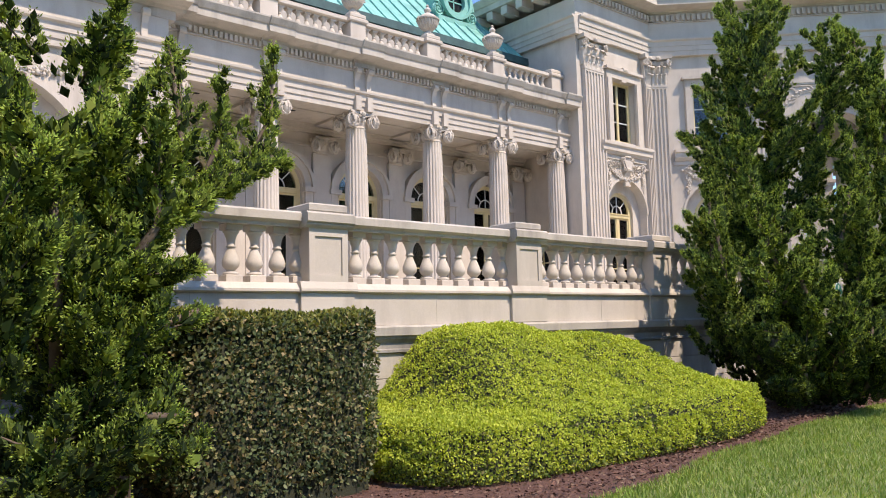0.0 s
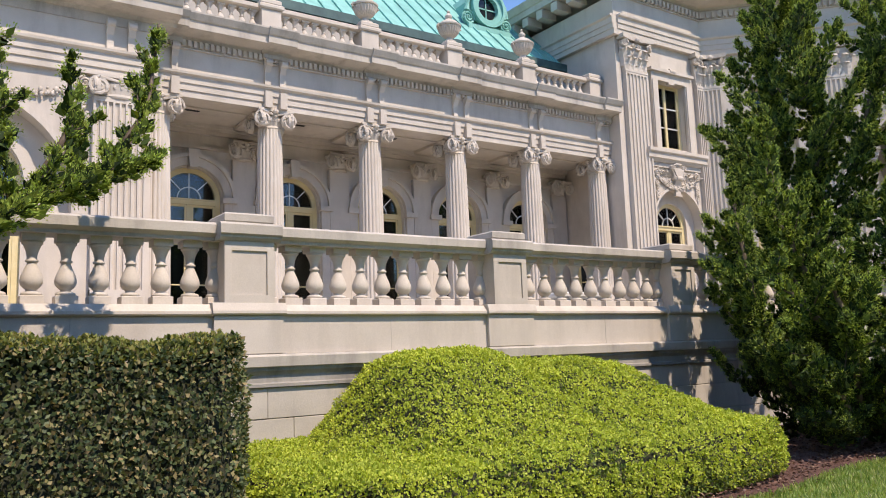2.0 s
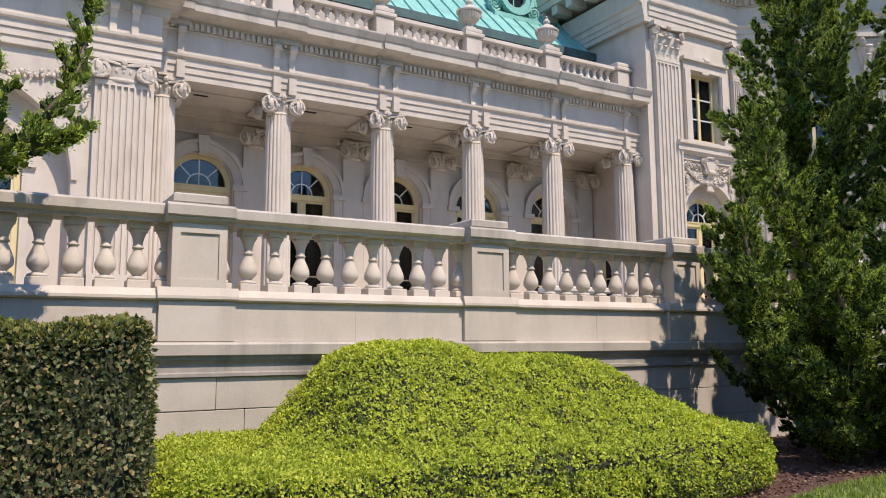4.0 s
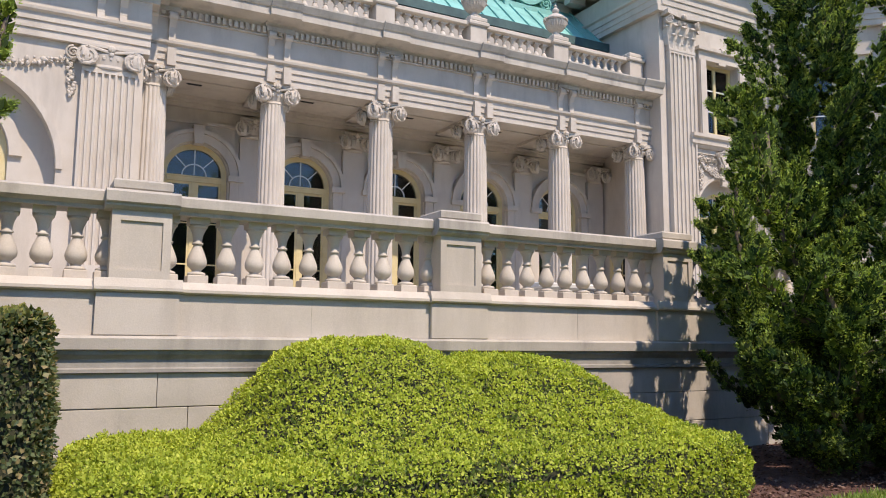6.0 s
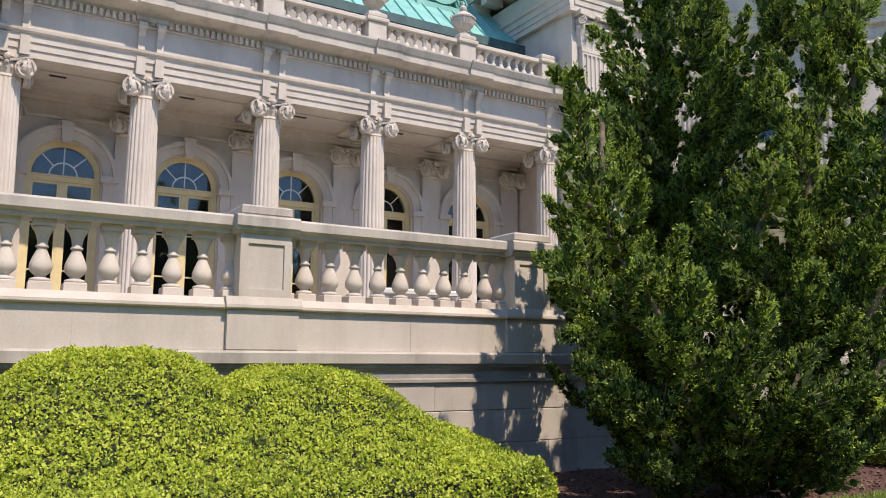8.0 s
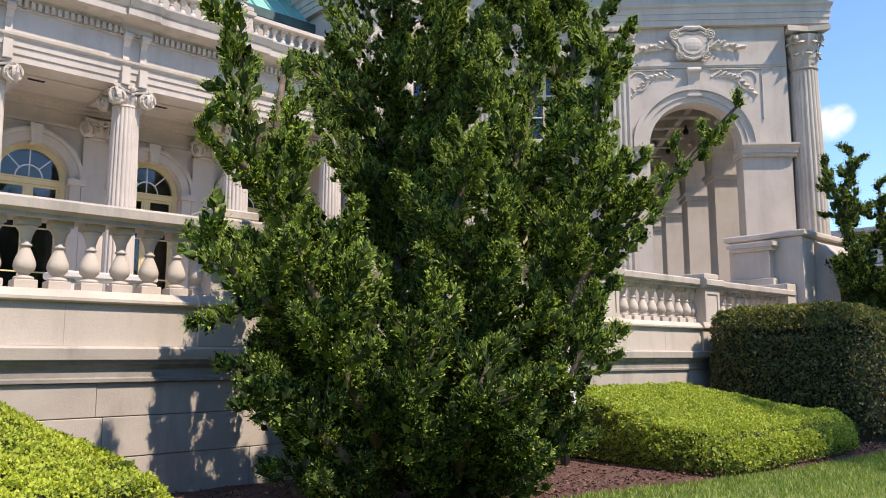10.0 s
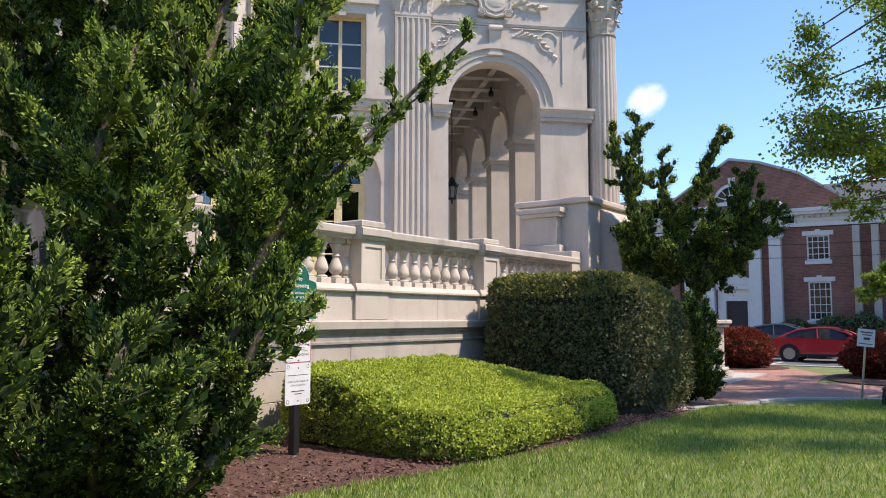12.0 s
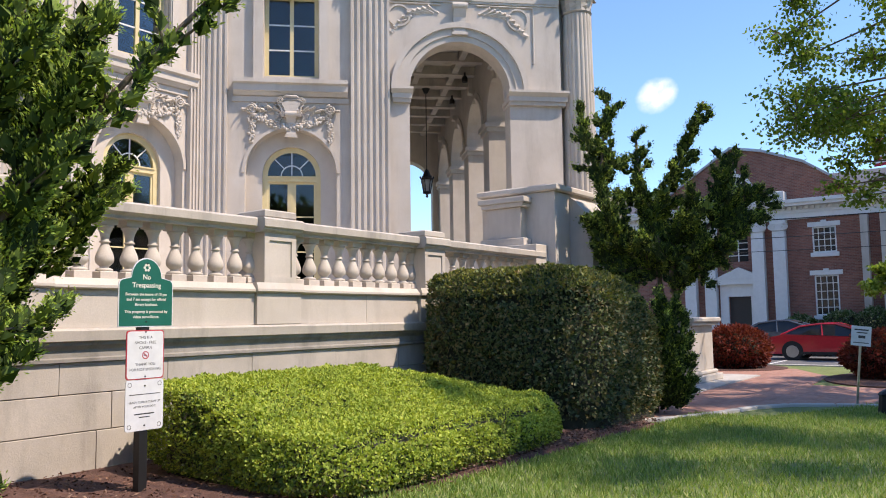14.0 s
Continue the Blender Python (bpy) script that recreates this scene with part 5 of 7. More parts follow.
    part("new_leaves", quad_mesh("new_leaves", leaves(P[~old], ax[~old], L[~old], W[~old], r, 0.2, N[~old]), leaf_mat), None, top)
    part("old_shaded_leaves", quad_mesh("old_shaded_leaves", leaves(P[old], ax[old], L[old] * 1.15, W[old] * 1.1, r, 0.2, N[old]), old_shaded_mat), None, top)
    # Paler leaves on top only: the sunlit look is in their colour.
    if lit_top_mat:
        k = r.choice(nt, int(nt * 0.35), replace=False)
        Pt = P[k] + np.array([0, 0, 0.015])
        part("lit_top_leaves", quad_mesh("lit_top_leaves", leaves(Pt, ax[k] + [0, 0, 0.5], L[k], W[k], r), lit_top_mat), None, top)
    return top


def soft(v, a, b):
    t = min(1.0, max(0.0, (v - a) / (b - a)))
    return t * t * (3 - 2 * t)


def edge_round(x, y, x0, x1, y0, y1, r):
    d = min(x - x0, x1 - x, y - y0, y1 - y)
    t = min(1.0, max(0.0, d / r))
    return math.sqrt(max(0.0, 1 - (1 - t) ** 2))


def mound_height(x, y):
    base = 0.65 + 0.02 * (y - 5.2) + 0.05 * soft(x, 8.5, 10.5)
    b1 = math.exp(-(abs((x - 7.4) / 1.16) ** 4.0) - (max(0.0, 7.35 - y) / 1.25) ** 2)
    b2 = math.exp(-(abs((x - 9.15) / 1.15) ** 2.6) - (max(0.0, 6.95 - y) / 1.1) ** 2)
    h = base + max(0.92 * b1, 0.76 * b2) + 0.10 * min(b1, b2)
    return h - 0.16 * (1 - edge_round(x, y, 4.6, 10.85, 4.95, 8.15, 0.28))


def brown_patch(P, r):
    d1 = ((P[:, 0] - 8.3) / 0.16) ** 2 + ((P[:, 1] - 5.95) / 0.10) ** 2
    d2 = ((P[:, 0] - 9.6) / 0.18) ** 2 + ((P[:, 1] - 6.3) / 0.12) ** 2
    return (np.minimum(d1, d2) < r.uniform(0, 1.0, len(P)))


hedge("mounded_hedge", "bright yellow-green clipped yew mound with two humps", mound_height, 4.6, 10.85, 4.95, 8.15, YEW_GOLD, YEW_OLD_SHADED, 155000, 0.036, 11, None, brown_patch)


def hedge2_height(x, y):
    h = 0.62 + 0.42 * soft(y, 5.2, 7.3) * (1 - 0.6 * soft(x, 20.5, 22.6))
    return h - 0.16 * (1 - edge_round(x, y, 17.3, 22.5, 4.95, 7.95, 0.3))


hedge("low_hedge", "low yellow-green clipped yew hedge with rounded top", hedge2_height, 17.45, 22.3, 4.8, 7.9, YEW_GREEN, YEW_OLD_SHADED, 105000, 0.043, 12)


def box_height(x, y):
    return 1.76 + 0.03 * math.sin(x * 3) - 0.16 * (1 - edge_round(x, y, 2.4, 4.45, 5.7, 7.6, 0.22))


hedge("box_hedge", "dark green square-clipped holly hedge", box_height, 2.4, 4.45, 5.7, 7.6, HOLLY, HOLLY, 60000, 0.05, 13, BOX_LIT_TOP)


def dark_height(x, y):
    h = 2.46 - 0.55 * (1 - edge_round(x, y, 22.65, 25.9, 4.7, 7.95, 0.6))
    t = max(0.0, (x - 24.1) / 1.7)
    f = max(0.0, (5.9 - y) / 1.2)
    return h - 1.0 * min(1.0, t) ** 2.2 - 0.3 * min(1.0, f) ** 2


hedge("round_hedge", "large dark green clipped hedge with rounded top", dark_height, 22.65, 25.7, 4.75, 7.95, HOLLY, HOLLY, 72000, 0.066, 14, BOX_LIT_TOP)


# ---- junipers ----
def facing_leaves(p, axis, face, length, width, rng, jitter=0.5):
    """Small leaf quads that lie roughly along a surface whose normals are face."""
    axis = axis / (np.linalg.norm(axis, axis=1, keepdims=True) + 1e-9)
    side = np.cross(axis, face + rng.normal(0, jitter, p.shape))
    side /= np.linalg.norm(side, axis=1, keepdims=True) + 1e-9
    nor = np.cross(axis, side)
    L, W = length[:, None], width[:, None]
    q = np.empty((len(p), 4, 3))
    q[:, 0] = p
    q[:, 1] = p + axis * L * 0.55 + side * W * 0.5 + nor * W * 0.15
    q[:, 2] = p + axis * L
    q[:, 3] = p + axis * L * 0.55 - side * W * 0.5 + nor * W * 0.15
    return q


def tuft_bodies(c, ta, length, wide, r):
    """Dark lumpy spindles inside the tufts, four-sided, as quads."""
    m = len(c)
    u = np.cross(ta, r.normal(size=(m, 3)))
    u /= np.linalg.norm(u, axis=1, keepdims=True)
    v = np.cross(ta, u)
    lo, hi = c - ta * (length * 0.5)[:, None], c + ta * (length * 0.52)[:, None]
    ring = []
    for k in range(4):
        a = math.pi * k / 2
        ring.append(c + (u * math.cos(a) + v * math.sin(a)) * (wide * r.uniform(0.7, 0.95, m))[:, None])
    return np.concatenate([np.stack([lo, ring[k], hi, ring[(k + 1) % 4]], axis=1) for k in range(4)])


def plume_tufts(a, b, r0, r, m, bend, grain):
    """Rounded tufts on the skin of a flame-shaped plume from a to b."""
    a, b = np.array(a, float), np.array(b, float)
    d = b - a
    L = np.linalg.norm(d)
    t = r.uniform(0.02, 1.0, m)
    c = a + d * t[:, None] + np.array(bend) * L * (np.sin(t * np.pi) * 0.5)[:, None]
    prof = r0 * np.sin(np.clip(t * 0.84 + 0.14, 0, 1) * np.pi) ** 0.55 * (1.12 - 0.55 * t)
    off = r.normal(size=(m, 3))
    off -= (off @ d / L)[:, None] * d / L * 0.8
    off /= np.linalg.norm(off, axis=1, keepdims=True)
    lobe = np.array([0.78 + 0.62 * noise.noise((t_ * L * 5.0 + a[0] * 3, o_[0] * 2.2, o_[1] * 2.2 + o_[2])) for t_, o_ in zip(t, off)])
    deep = r.uniform(0, 1, m) ** 0.45
    c = c + off * (prof * lobe * (0.3 + 0.7 * deep))[:, None]
    ta = d / L * 0.75 + off * 0.75 + np.array([0, 0, 0.5]) + r.normal(0, 0.22, (m, 3))
    ta /= np.linalg.norm(ta, axis=1, keepdims=True)
    length = r.uniform(0.75, 1.35, m) * grain
    wide = length * r.uniform(0.34, 0.5, m)
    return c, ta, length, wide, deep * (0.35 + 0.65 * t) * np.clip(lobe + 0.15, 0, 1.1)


def bough(pts, r0, r, spread=1.0, rise=0.45):
    """Plumes (from, to, radius) along a bough's line: its own flame, and side plumes that rise from it."""
    pts = [np.array(p, float) for p in pts]
    out = []
    for k, (a, b) in enumerate(zip(pts, pts[1:])):
        last = k == len(pts) - 2
        out.append((a, b + (b - a) * (0.0 if last else 0.12), r0 * (0.52 if last else 0.56)))
        L = np.linalg.norm(b - a)
        d = (b - a) / L
        for j in range(int(L / (0.30 * spread)) + 1):
            t = (j + r.uniform(0.1, 0.9)) / (int(L / (0.30 * spread)) + 1)
            o = r.normal(size=3)
            o -= d * (o @ d)
            o /= np.linalg.norm(o)
            taper = 1.0 - (0.6 * t if last else 0.0)
            p0 = a + (b - a) * t
            out.append((p0, p0 + (d * r.uniform(0.3, 0.8) + o * r.uniform(0.7, 1.2) + np.array([0, 0, rise])) * r0 * 1.6 * taper, r0 * r.uniform(0.34, 0.5) * (0.6 + 0.4 * taper)))
    return out


def juniper(name, label, base, boughs, fill, seed, grain=0.11, per=20, density=1.0, trunk_r=0.16, trunk_top=None, tip=0.6, leaf_mat=None, needle=0.034, spread=1.0, rise=0.45):
    """Upright twisting juniper: trunk, boughs, and flame-shaped plumes of small rounded tufts."""
    r = np.random.default_rng(seed)
    top = thing(name, label, "juniper", pose(*base))
    o = np.array(base)
    tt = np.array(trunk_top) - o
    pts = [(tt * k / 6 + np.array([0.08 * math.sin(k * 1.7), 0.08 * math.cos(k * 1.3), 0]) * (k > 0)) for k in range(7)]
    part("trunk", Shape().tube(pts, [trunk_r * (1 - 0.75 * k / 6) for k in range(7)], 9), BARK, top, "brown stringy trunk", True)
    wood = Shape()
    plumes = list(fill)
    for line, rad in boughs:
        line = [np.array(p, float) for p in line]
        plumes += bough(line, rad, r, spread, rise)
        n_ = len(line)
        wood.tube([p - o for p in line], [0.012 + 0.035 * rad / 0.3 * (1 - k / n_) for k in range(n_)], 6)
    T = []
    for a, b, rad in plumes:
        a, b = np.array(a, float) - o, np.array(b, float) - o
        L = np.linalg.norm(b - a)
        bend = r.normal(0, 0.08, 3)
        bend[2] -= 0.10
        wood.tube([a + (b - a) * k / 3 + bend * L * 0.5 * math.sin(k / 4 * math.pi) for k in range(3)], [0.012, 0.009, 0.005], 5)
        m = max(8, int(density * 6.5 * rad * (L + rad * 0.6) / (grain * grain)))
        T.append(plume_tufts(a, b, rad, r, m, bend, grain))
    part("branchwork", wood, BARK, top, "brown limbs", True)
    c, ta, length, wide, light = (np.concatenate([q[i] for q in T]) for i in range(5))
    m = len(c)
    # Bright tips thin out low down, which imitates shade under the boughs.
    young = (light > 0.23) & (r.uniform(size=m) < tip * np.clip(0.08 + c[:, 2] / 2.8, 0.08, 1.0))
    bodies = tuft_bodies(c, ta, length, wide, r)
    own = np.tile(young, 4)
    # Dark bodies put the shade between tufts into the colour.
    part("inner_sprays", quad_mesh("inner_sprays", bodies[~own], JUNIPER_SHADE), None, top, "shaded inner sprays")
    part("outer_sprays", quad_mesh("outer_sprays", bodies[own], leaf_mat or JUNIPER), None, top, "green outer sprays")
    i = np.repeat(np.arange(m), per)
    n_ = len(i)
    s = r.uniform(-0.45, 0.55, n_)
    q = r.normal(size=(n_, 3))
    q -= ta[i] * (q * ta[i]).sum(1)[:, None]
    q /= np.linalg.norm(q, axis=1, keepdims=True)
    k = np.sqrt(np.clip(1 - (s / 0.6) ** 2, 0.03, 1))
    P = c[i] + ta[i] * (length[i] * s)[:, None] + q * (wide[i] * k * r.uniform(0.75, 1.15, n_))[:, None]
    face = q * k[:, None] + ta[i] * (s * 1.2)[:, None]
    A = ta[i] * 0.9 + q * 0.55 + r.normal(0, 0.32, (n_, 3))
    ln_ = r.uniform(0.7, 1.3, n_) * needle
    Q = facing_leaves(P, A, face, ln_, ln_ * r.uniform(0.3, 0.45, n_), r)
    y = young[i]
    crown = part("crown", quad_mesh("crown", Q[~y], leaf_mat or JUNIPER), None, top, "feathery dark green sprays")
    part("lit_new_growth", quad_mesh("lit_new_growth", Q[y], JUNIPER_LIT_TIP), None, crown, "bright green tips")
    return top


def plume_set(seed, cx, cy, z0, z1, count, radius, rise=(0.6, 1.6), size=(0.26, 0.42), lean=(0, 0), skip=None, east=0.0):
    """Limbs rising from the trunk's line round a centre; radius(z) is the outline."""
    r = np.random.default_rng(seed)
    out = []
    for i in range(count):
        k = (i + 0.5) / count
        z = z0 + (z1 - z0) * k + r.uniform(-0.2, 0.2)
        a = i * 2.39996 + r.uniform(-0.35, 0.35)
        e = radius(z) * r.uniform(0.72, 1.08)
        if z < 3.6 and math.cos(a - east) > 0.55:
            e *= 0.8
        up = r.uniform(*rise)
        f = 0.28
        p0 = (cx + lean[0] * (z - z0) + math.cos(a) * e * f, cy + lean[1] * (z - z0) + math.sin(a) * e * f, max(0.0, z - up * 0.55))
        p1 = (cx + lean[0] * (z - z0) + math.cos(a) * e, cy + lean[1] * (z - z0) + math.sin(a) * e, z + up * 0.45)
        if skip and skip(a, z):
            continue
        out.append((p0, p1, r.uniform(*size) * (1.0 if z < z1 * 0.8 else 0.8)))
    return out


CX, CY = 13.5, 6.4
MID_BOUGHS = [
    ([(13.67, 6, 0.1), (12.26, 5.4, 1.54), (11.57, 5.5, 2.78), (11.25, 5.6, 4.24)], 0.34),
    ([(11.57, 5.5, 2.78), (10.92, 5.4, 3.17)], 0.2),
    ([(11.73, 5.7, 2.99), (11.96, 5.9, 4.07)], 0.2),
    ([(12.26, 5.4, 1.54), (11.34, 5.3, 1.87), (11.02, 5.4, 2.38)], 0.3),
    ([(12.53, 5.6, 1.34), (11.51, 5.5, 1.53)], 0.3),
    ([(13.05, 5.6, 0.21), (11.98, 5, 1.35), (11.77, 5, 1.7), (12.38, 4.9, 2.1)], 0.3),
    ([(11.98, 5, 1.35), (11.55, 5, 2.3)], 0.28),
    ([(14.35, 6.6, 0.33), (14.32, 7.2, 2.62), (14.02, 7.5, 3.68), (13.85, 7.6, 5.08)], 0.45),
    ([(14.32, 7.2, 2.62), (14.47, 7.4, 4.47), (14.45, 7.4, 6.46), (14.54, 7.4, 7.61)], 0.5),
    ([(14.88, 7, 2.65), (15.09, 7, 4.89), (15.09, 7, 6.85), (15.21, 7, 8.2)], 0.5),
    ([(13.91, 5.6, 0.12), (13.67, 5.1, 1.55), (13.87, 4.9, 2.91), (14.53, 5, 4.54), (14.78, 5.1, 5.68), (14.95, 5.3, 6.79)], 0.42),
    ([(14.15, 5.2, 1), (14.29, 4.7, 2.37), (14.57, 4.4, 3.5), (14.62, 4.3, 4.54)], 0.38),
    ([(13.77, 5.2, 2.1), (13.3, 5.1, 2.59), (13.59, 5, 3.58)], 0.32),
    ([(14.11, 4.7, 2.19), (14.35, 4.6, 2.73)], 0.25),
    ([(14.14, 4.6, 1.55), (14.61, 4.4, 2.43), (14.84, 4.2, 3.28)], 0.32),
    ([(14.14, 4.6, 1.55), (14.71, 4.3, 2.48), (15.06, 3.9, 3.09), (15.55, 3.35, 3.85)], 0.13),
    ([(14.13, 4.6, 1.34), (14.73, 4.3, 2.15)], 0.2),
    ([(14.18, 4.8, 0.49), (14.3, 4.4, 1.44), (14.49, 4.4, 1.76)], 0.28),
    ([(13.81, 4.9, 0.16), (13.99, 4.5, 0.53), (14.2, 4.4, 0.83)], 0.3),
    ([(13.47, 5.6, 0.06), (12.52, 4.8, 1.07), (12.64, 4.8, 1.72)], 0.38),
    ([(13.67, 5.5, 0.05), (13.19, 4.7, 0.96), (13.48, 4.7, 1.54)], 0.38),
    ([(12.92, 5.6, 0.13), (11.92, 5.2, 0.81), (11.5, 5.3, 1.35)], 0.36),
    ([(13.85, 5.3, 0.06), (13.65, 4.6, 0.7), (13.81, 4.6, 1.24)], 0.36),
    ([(12.74, 5.7, 0.13), (11.95, 5.4, 0.53)], 0.35),
]
MID_BOUGHS += [
    ([(14.4, 5.4, 2.6), (14.7, 5.0, 3.6), (14.9, 4.8, 4.9), (15.0, 5.0, 6.2)], 0.36),
    ([(14.6, 5.6, 1.0), (14.9, 5.2, 2.0), (15.1, 5.0, 3.2)], 0.34),
    ([(14.3, 6.0, 4.0), (14.6, 5.7, 5.4), (14.8, 5.8, 7.0)], 0.42),
    ([(14.9, 6.0, 1.0), (15.3, 5.7, 2.2), (15.4, 5.5, 3.6)], 0.4),
    ([(13.1, 6.6, 0.6), (12.5, 6.7, 1.9), (12.35, 6.8, 3.3)], 0.4),
    ([(13.3, 7.2, 0.6), (12.9, 7.2, 2.2), (12.9, 7.2, 3.8)], 0.4),
    ([(13.0, 6.0, 0.1), (12.2, 6.0, 0.7), (11.9, 6.1, 1.4)], 0.38),
]
mid_fill = plume_set(21, 13.9, 6.7, 0.3, 7.6, 56, lambda z: 1.4 * (1.0 if z < 5.0 else max(0.3, 1 - 0.24 * (z - 5.0))), (0.6, 1.3), (0.22, 0.38), skip=lambda a, z: z > 2.4 and math.cos(a - 3.6) > 0.45)
juniper("juniper_tree", "tall dark green upright juniper with feathery plumes beside the terrace", (CX, CY, GROUND), [(a_, b_ * (1.0 if b_ < 0.15 or b_ > 0.4 else 1.12)) for a_, b_ in MID_BOUGHS], mid_fill, 31, 0.108, 16, 0.74, 0.16, (13.9, 6.7, 2.2), 0.9, None, 0.031)

LX, LY = 2.0, 6.2
LEFT_BOUGHS = [
    ([(1.81, 5.8, 1.96), (2.44, 6.3, 2.51), (3.19, 6.8, 3), (4.06, 7.1, 3.43)], 0.3),
    ([(3.49, 6.9, 3.15), (3.91, 7.1, 3.83), (4.05, 7.3, 4.76)], 0.19),
    ([(2.88, 6.6, 2.83), (3.21, 6.8, 3.49), (3.19, 6.9, 4.06)], 0.19),
    ([(2.16, 5.9, 2.48), (2.55, 6.2, 3.16), (2.53, 6.5, 4.18)], 0.2),
    ([(2.01, 5.7, 2.36), (1.77, 5.6, 2.89), (1.66, 5.7, 3.48)], 0.28),
    ([(1.45, 5.9, 1.56), (1.85, 5.5, 1.93), (2.3, 5.4, 2.01)], 0.34),
    ([(1.48, 5.8, 1.56), (1.91, 5.4, 1.47), (2.35, 5.35, 1.65)], 0.3),
    ([(1.44, 5.9, 0.72), (1.79, 5.4, 0.89), (2.22, 5.3, 0.85)], 0.34),
    ([(1.45, 5.8, 0.52), (1.85, 5.3, 0.64), (2.21, 5.2, 0.53)], 0.34),
    ([(1.5, 5.9, 1.18), (1.71, 5.4, 1.25), (2, 5.3, 1.54)], 0.3),
    ([(1.45, 5.8, 1.04), (1.3, 5.3, 2.04), (1.25, 5.3, 2.83)], 0.4),
    ([(1.24, 5.6, 1.46), (1, 5.2, 2.21), (1.08, 5.4, 3.31)], 0.4),
    ([(1.6, 5.6, 0.8), (1.17, 5.2, 0.73)], 0.4),
    ([(1.78, 5.6, 1.87), (2.08, 5.5, 2.31), (2.11, 5.6, 3.23)], 0.33),
    ([(1, 5.4, 1.09), (0.75, 5.2, 1.83), (0.73, 5.3, 2.95)], 0.4),
    ([(1.02, 5.4, 0.51), (1.35, 5.1, 0.5), (1.6, 5, 0.85)], 0.34),
]
left_fill = plume_set(22, 1.6, 6.3, 0.2, 4.2, 26, lambda z: 1.0, (0.5, 1.2), (0.24, 0.36))
juniper("juniper_tree", "broad green juniper with twisting sprays over the hedge", (LX, LY, GROUND), LEFT_BOUGHS, left_fill, 32, 0.10, 16, 0.8, 0.14, (1.7, 6.3, 2.6), 0.75, JUNIPER_LIGHT, 0.029)

RX, RY = 29.5, 6.3
RIGHT_BOUGHS = [
    ([(29.15, 6.3, 2.4), (28.6, 6.86, 3.02), (28.2, 7.16, 4.38), (28.4, 6.98, 6.47)], 0.3),
    ([(28.2, 7.16, 4.38), (28, 7.48, 6.16)], 0.2),
    ([(29.15, 6.3, 2.4), (29, 6.36, 3.51), (29.2, 5.75, 4.72), (29.5, 5.23, 6.21)], 0.26),
    ([(29, 6.36, 3.51), (29, 6.57, 4.79), (29, 6.61, 5.63)], 0.2),
    ([(29.3, 6.02, 2.02), (29.4, 5.5, 3.23), (29.6, 4.69, 3.91), (29.8, 4.15, 4.25)], 0.34),
    ([(29.4, 5.13, 3.44), (29.5, 4.76, 4.28), (29.5, 4.61, 5.09)], 0.22),
    ([(29.4, 5.64, 2.99), (29.5, 4.81, 3.19), (29.6, 4.24, 3.63)], 0.32),
    ([(29, 6.38, 3.01), (28.5, 7.08, 3.03), (28.3, 7.44, 3.54)], 0.4),
    ([(29, 6.39, 2.64), (28.6, 6.88, 2.52), (28.4, 7.31, 2.91)], 0.35),
    ([(29.3, 6, 2.51), (29.4, 5.29, 2.6), (29.4, 4.91, 3.06)], 0.3),
    ([(29, 6.12, 2.87), (29, 6.35, 3.76), (29, 6.59, 4.29)], 0.4),
    ([(29, 5.9, 2.25), (29, 5.86, 3.23), (29, 5.33, 4.03)], 0.38),
]
juniper("juniper_tree", "leaning windswept juniper with bare trunk near the steps", (RX, RY, GROUND), [(a_, b_ * 1.45) for a_, b_ in RIGHT_BOUGHS], [], 33, 0.17, 16, 0.9, 0.15, (29.2, 6.2, 2.8), 0.4, None, 0.05, 1.0, 0.1)
shr = plume_set(24, 25.75, 4.95, 0.1, 1.7, 30, lambda z: 0.62 - 0.08 * z, (0.4, 0.9), (0.16, 0.26))
juniper("juniper_shrub", "low dark juniper shrub against the round hedge", (25.7, 5.05, GROUND), [], shr, 34, 0.12, 16, 1.0, 0.06, (25.7, 5.05, 1.2), 0.3, None, 0.042)


# ---- broadleaf trees ----
def broad_tree(name, label, base, trunk_pts, clumps, count, size, mat, seed, radius=0.25):
    r = np.random.default_rng(seed)
    top = thing(name, label, "tree", pose(*base))
    o = Vector(base)
    tp = [Vector(p) - o for p in trunk_pts]
    m = len(tp)
    part("trunk", Shape().tube(tp, [radius * (1 - 0.6 * k / (m - 1)) for k in range(m)], 10), BARK, top, "grey-brown trunk", True)
    wood = Shape()
    P = []
    w = np.array([c[3] ** 2 for c in clumps])
    for (x, y, z, q), cnt in zip(clumps, (w / w.sum() * count).astype(int)):
        c = Vector((x, y, z)) - o
        s = min(tp, key=lambda p: (p - c).length + 0.6 * max(0, p.z - c.z))
        mid_ = (s + c) / 2 + Vector((r.normal(0, 0.2), r.normal(0, 0.2), 0.3))
        wood.tube([s, mid_, c], [radius * 0.2, radius * 0.1, 0.012], 6)
        nb = 9
        for j in range(nb):
            d = r.normal(size=3)
            d = d / np.linalg.norm(d) * q * r.uniform(0.5, 1.05)
            d[2] *= 0.6
            e = np.array(c) + d
            wood.tube([c, np.array(c) + d * 0.55 + np.array([0, 0, 0.12 * q]), e], [0.022, 0.014, 0.006], 4)
            k = cnt // nb
            t = r.uniform(0.15, 1.05, k)[:, None]
            P.append(np.array(c) + d * t + r.normal(0, 0.18 * q, (k, 3)) * np.array([1, 1, 0.55]))
    part("branchwork", wood, BARK, top, "thin branches", True)
    P = np.concatenate(P)
    n_ = len(P)
    ax = r.normal(0, 1, (n_, 3)) + np.array([0, 0, -0.45])
    L = r.uniform(0.7, 1.3, n_) * size
    part("crown", quad_mesh("crown", leaves(P, ax, L, L * r.uniform(0.6, 0.9, n_), r, 0.12), mat), None, top, "loose green leaves")
    return top


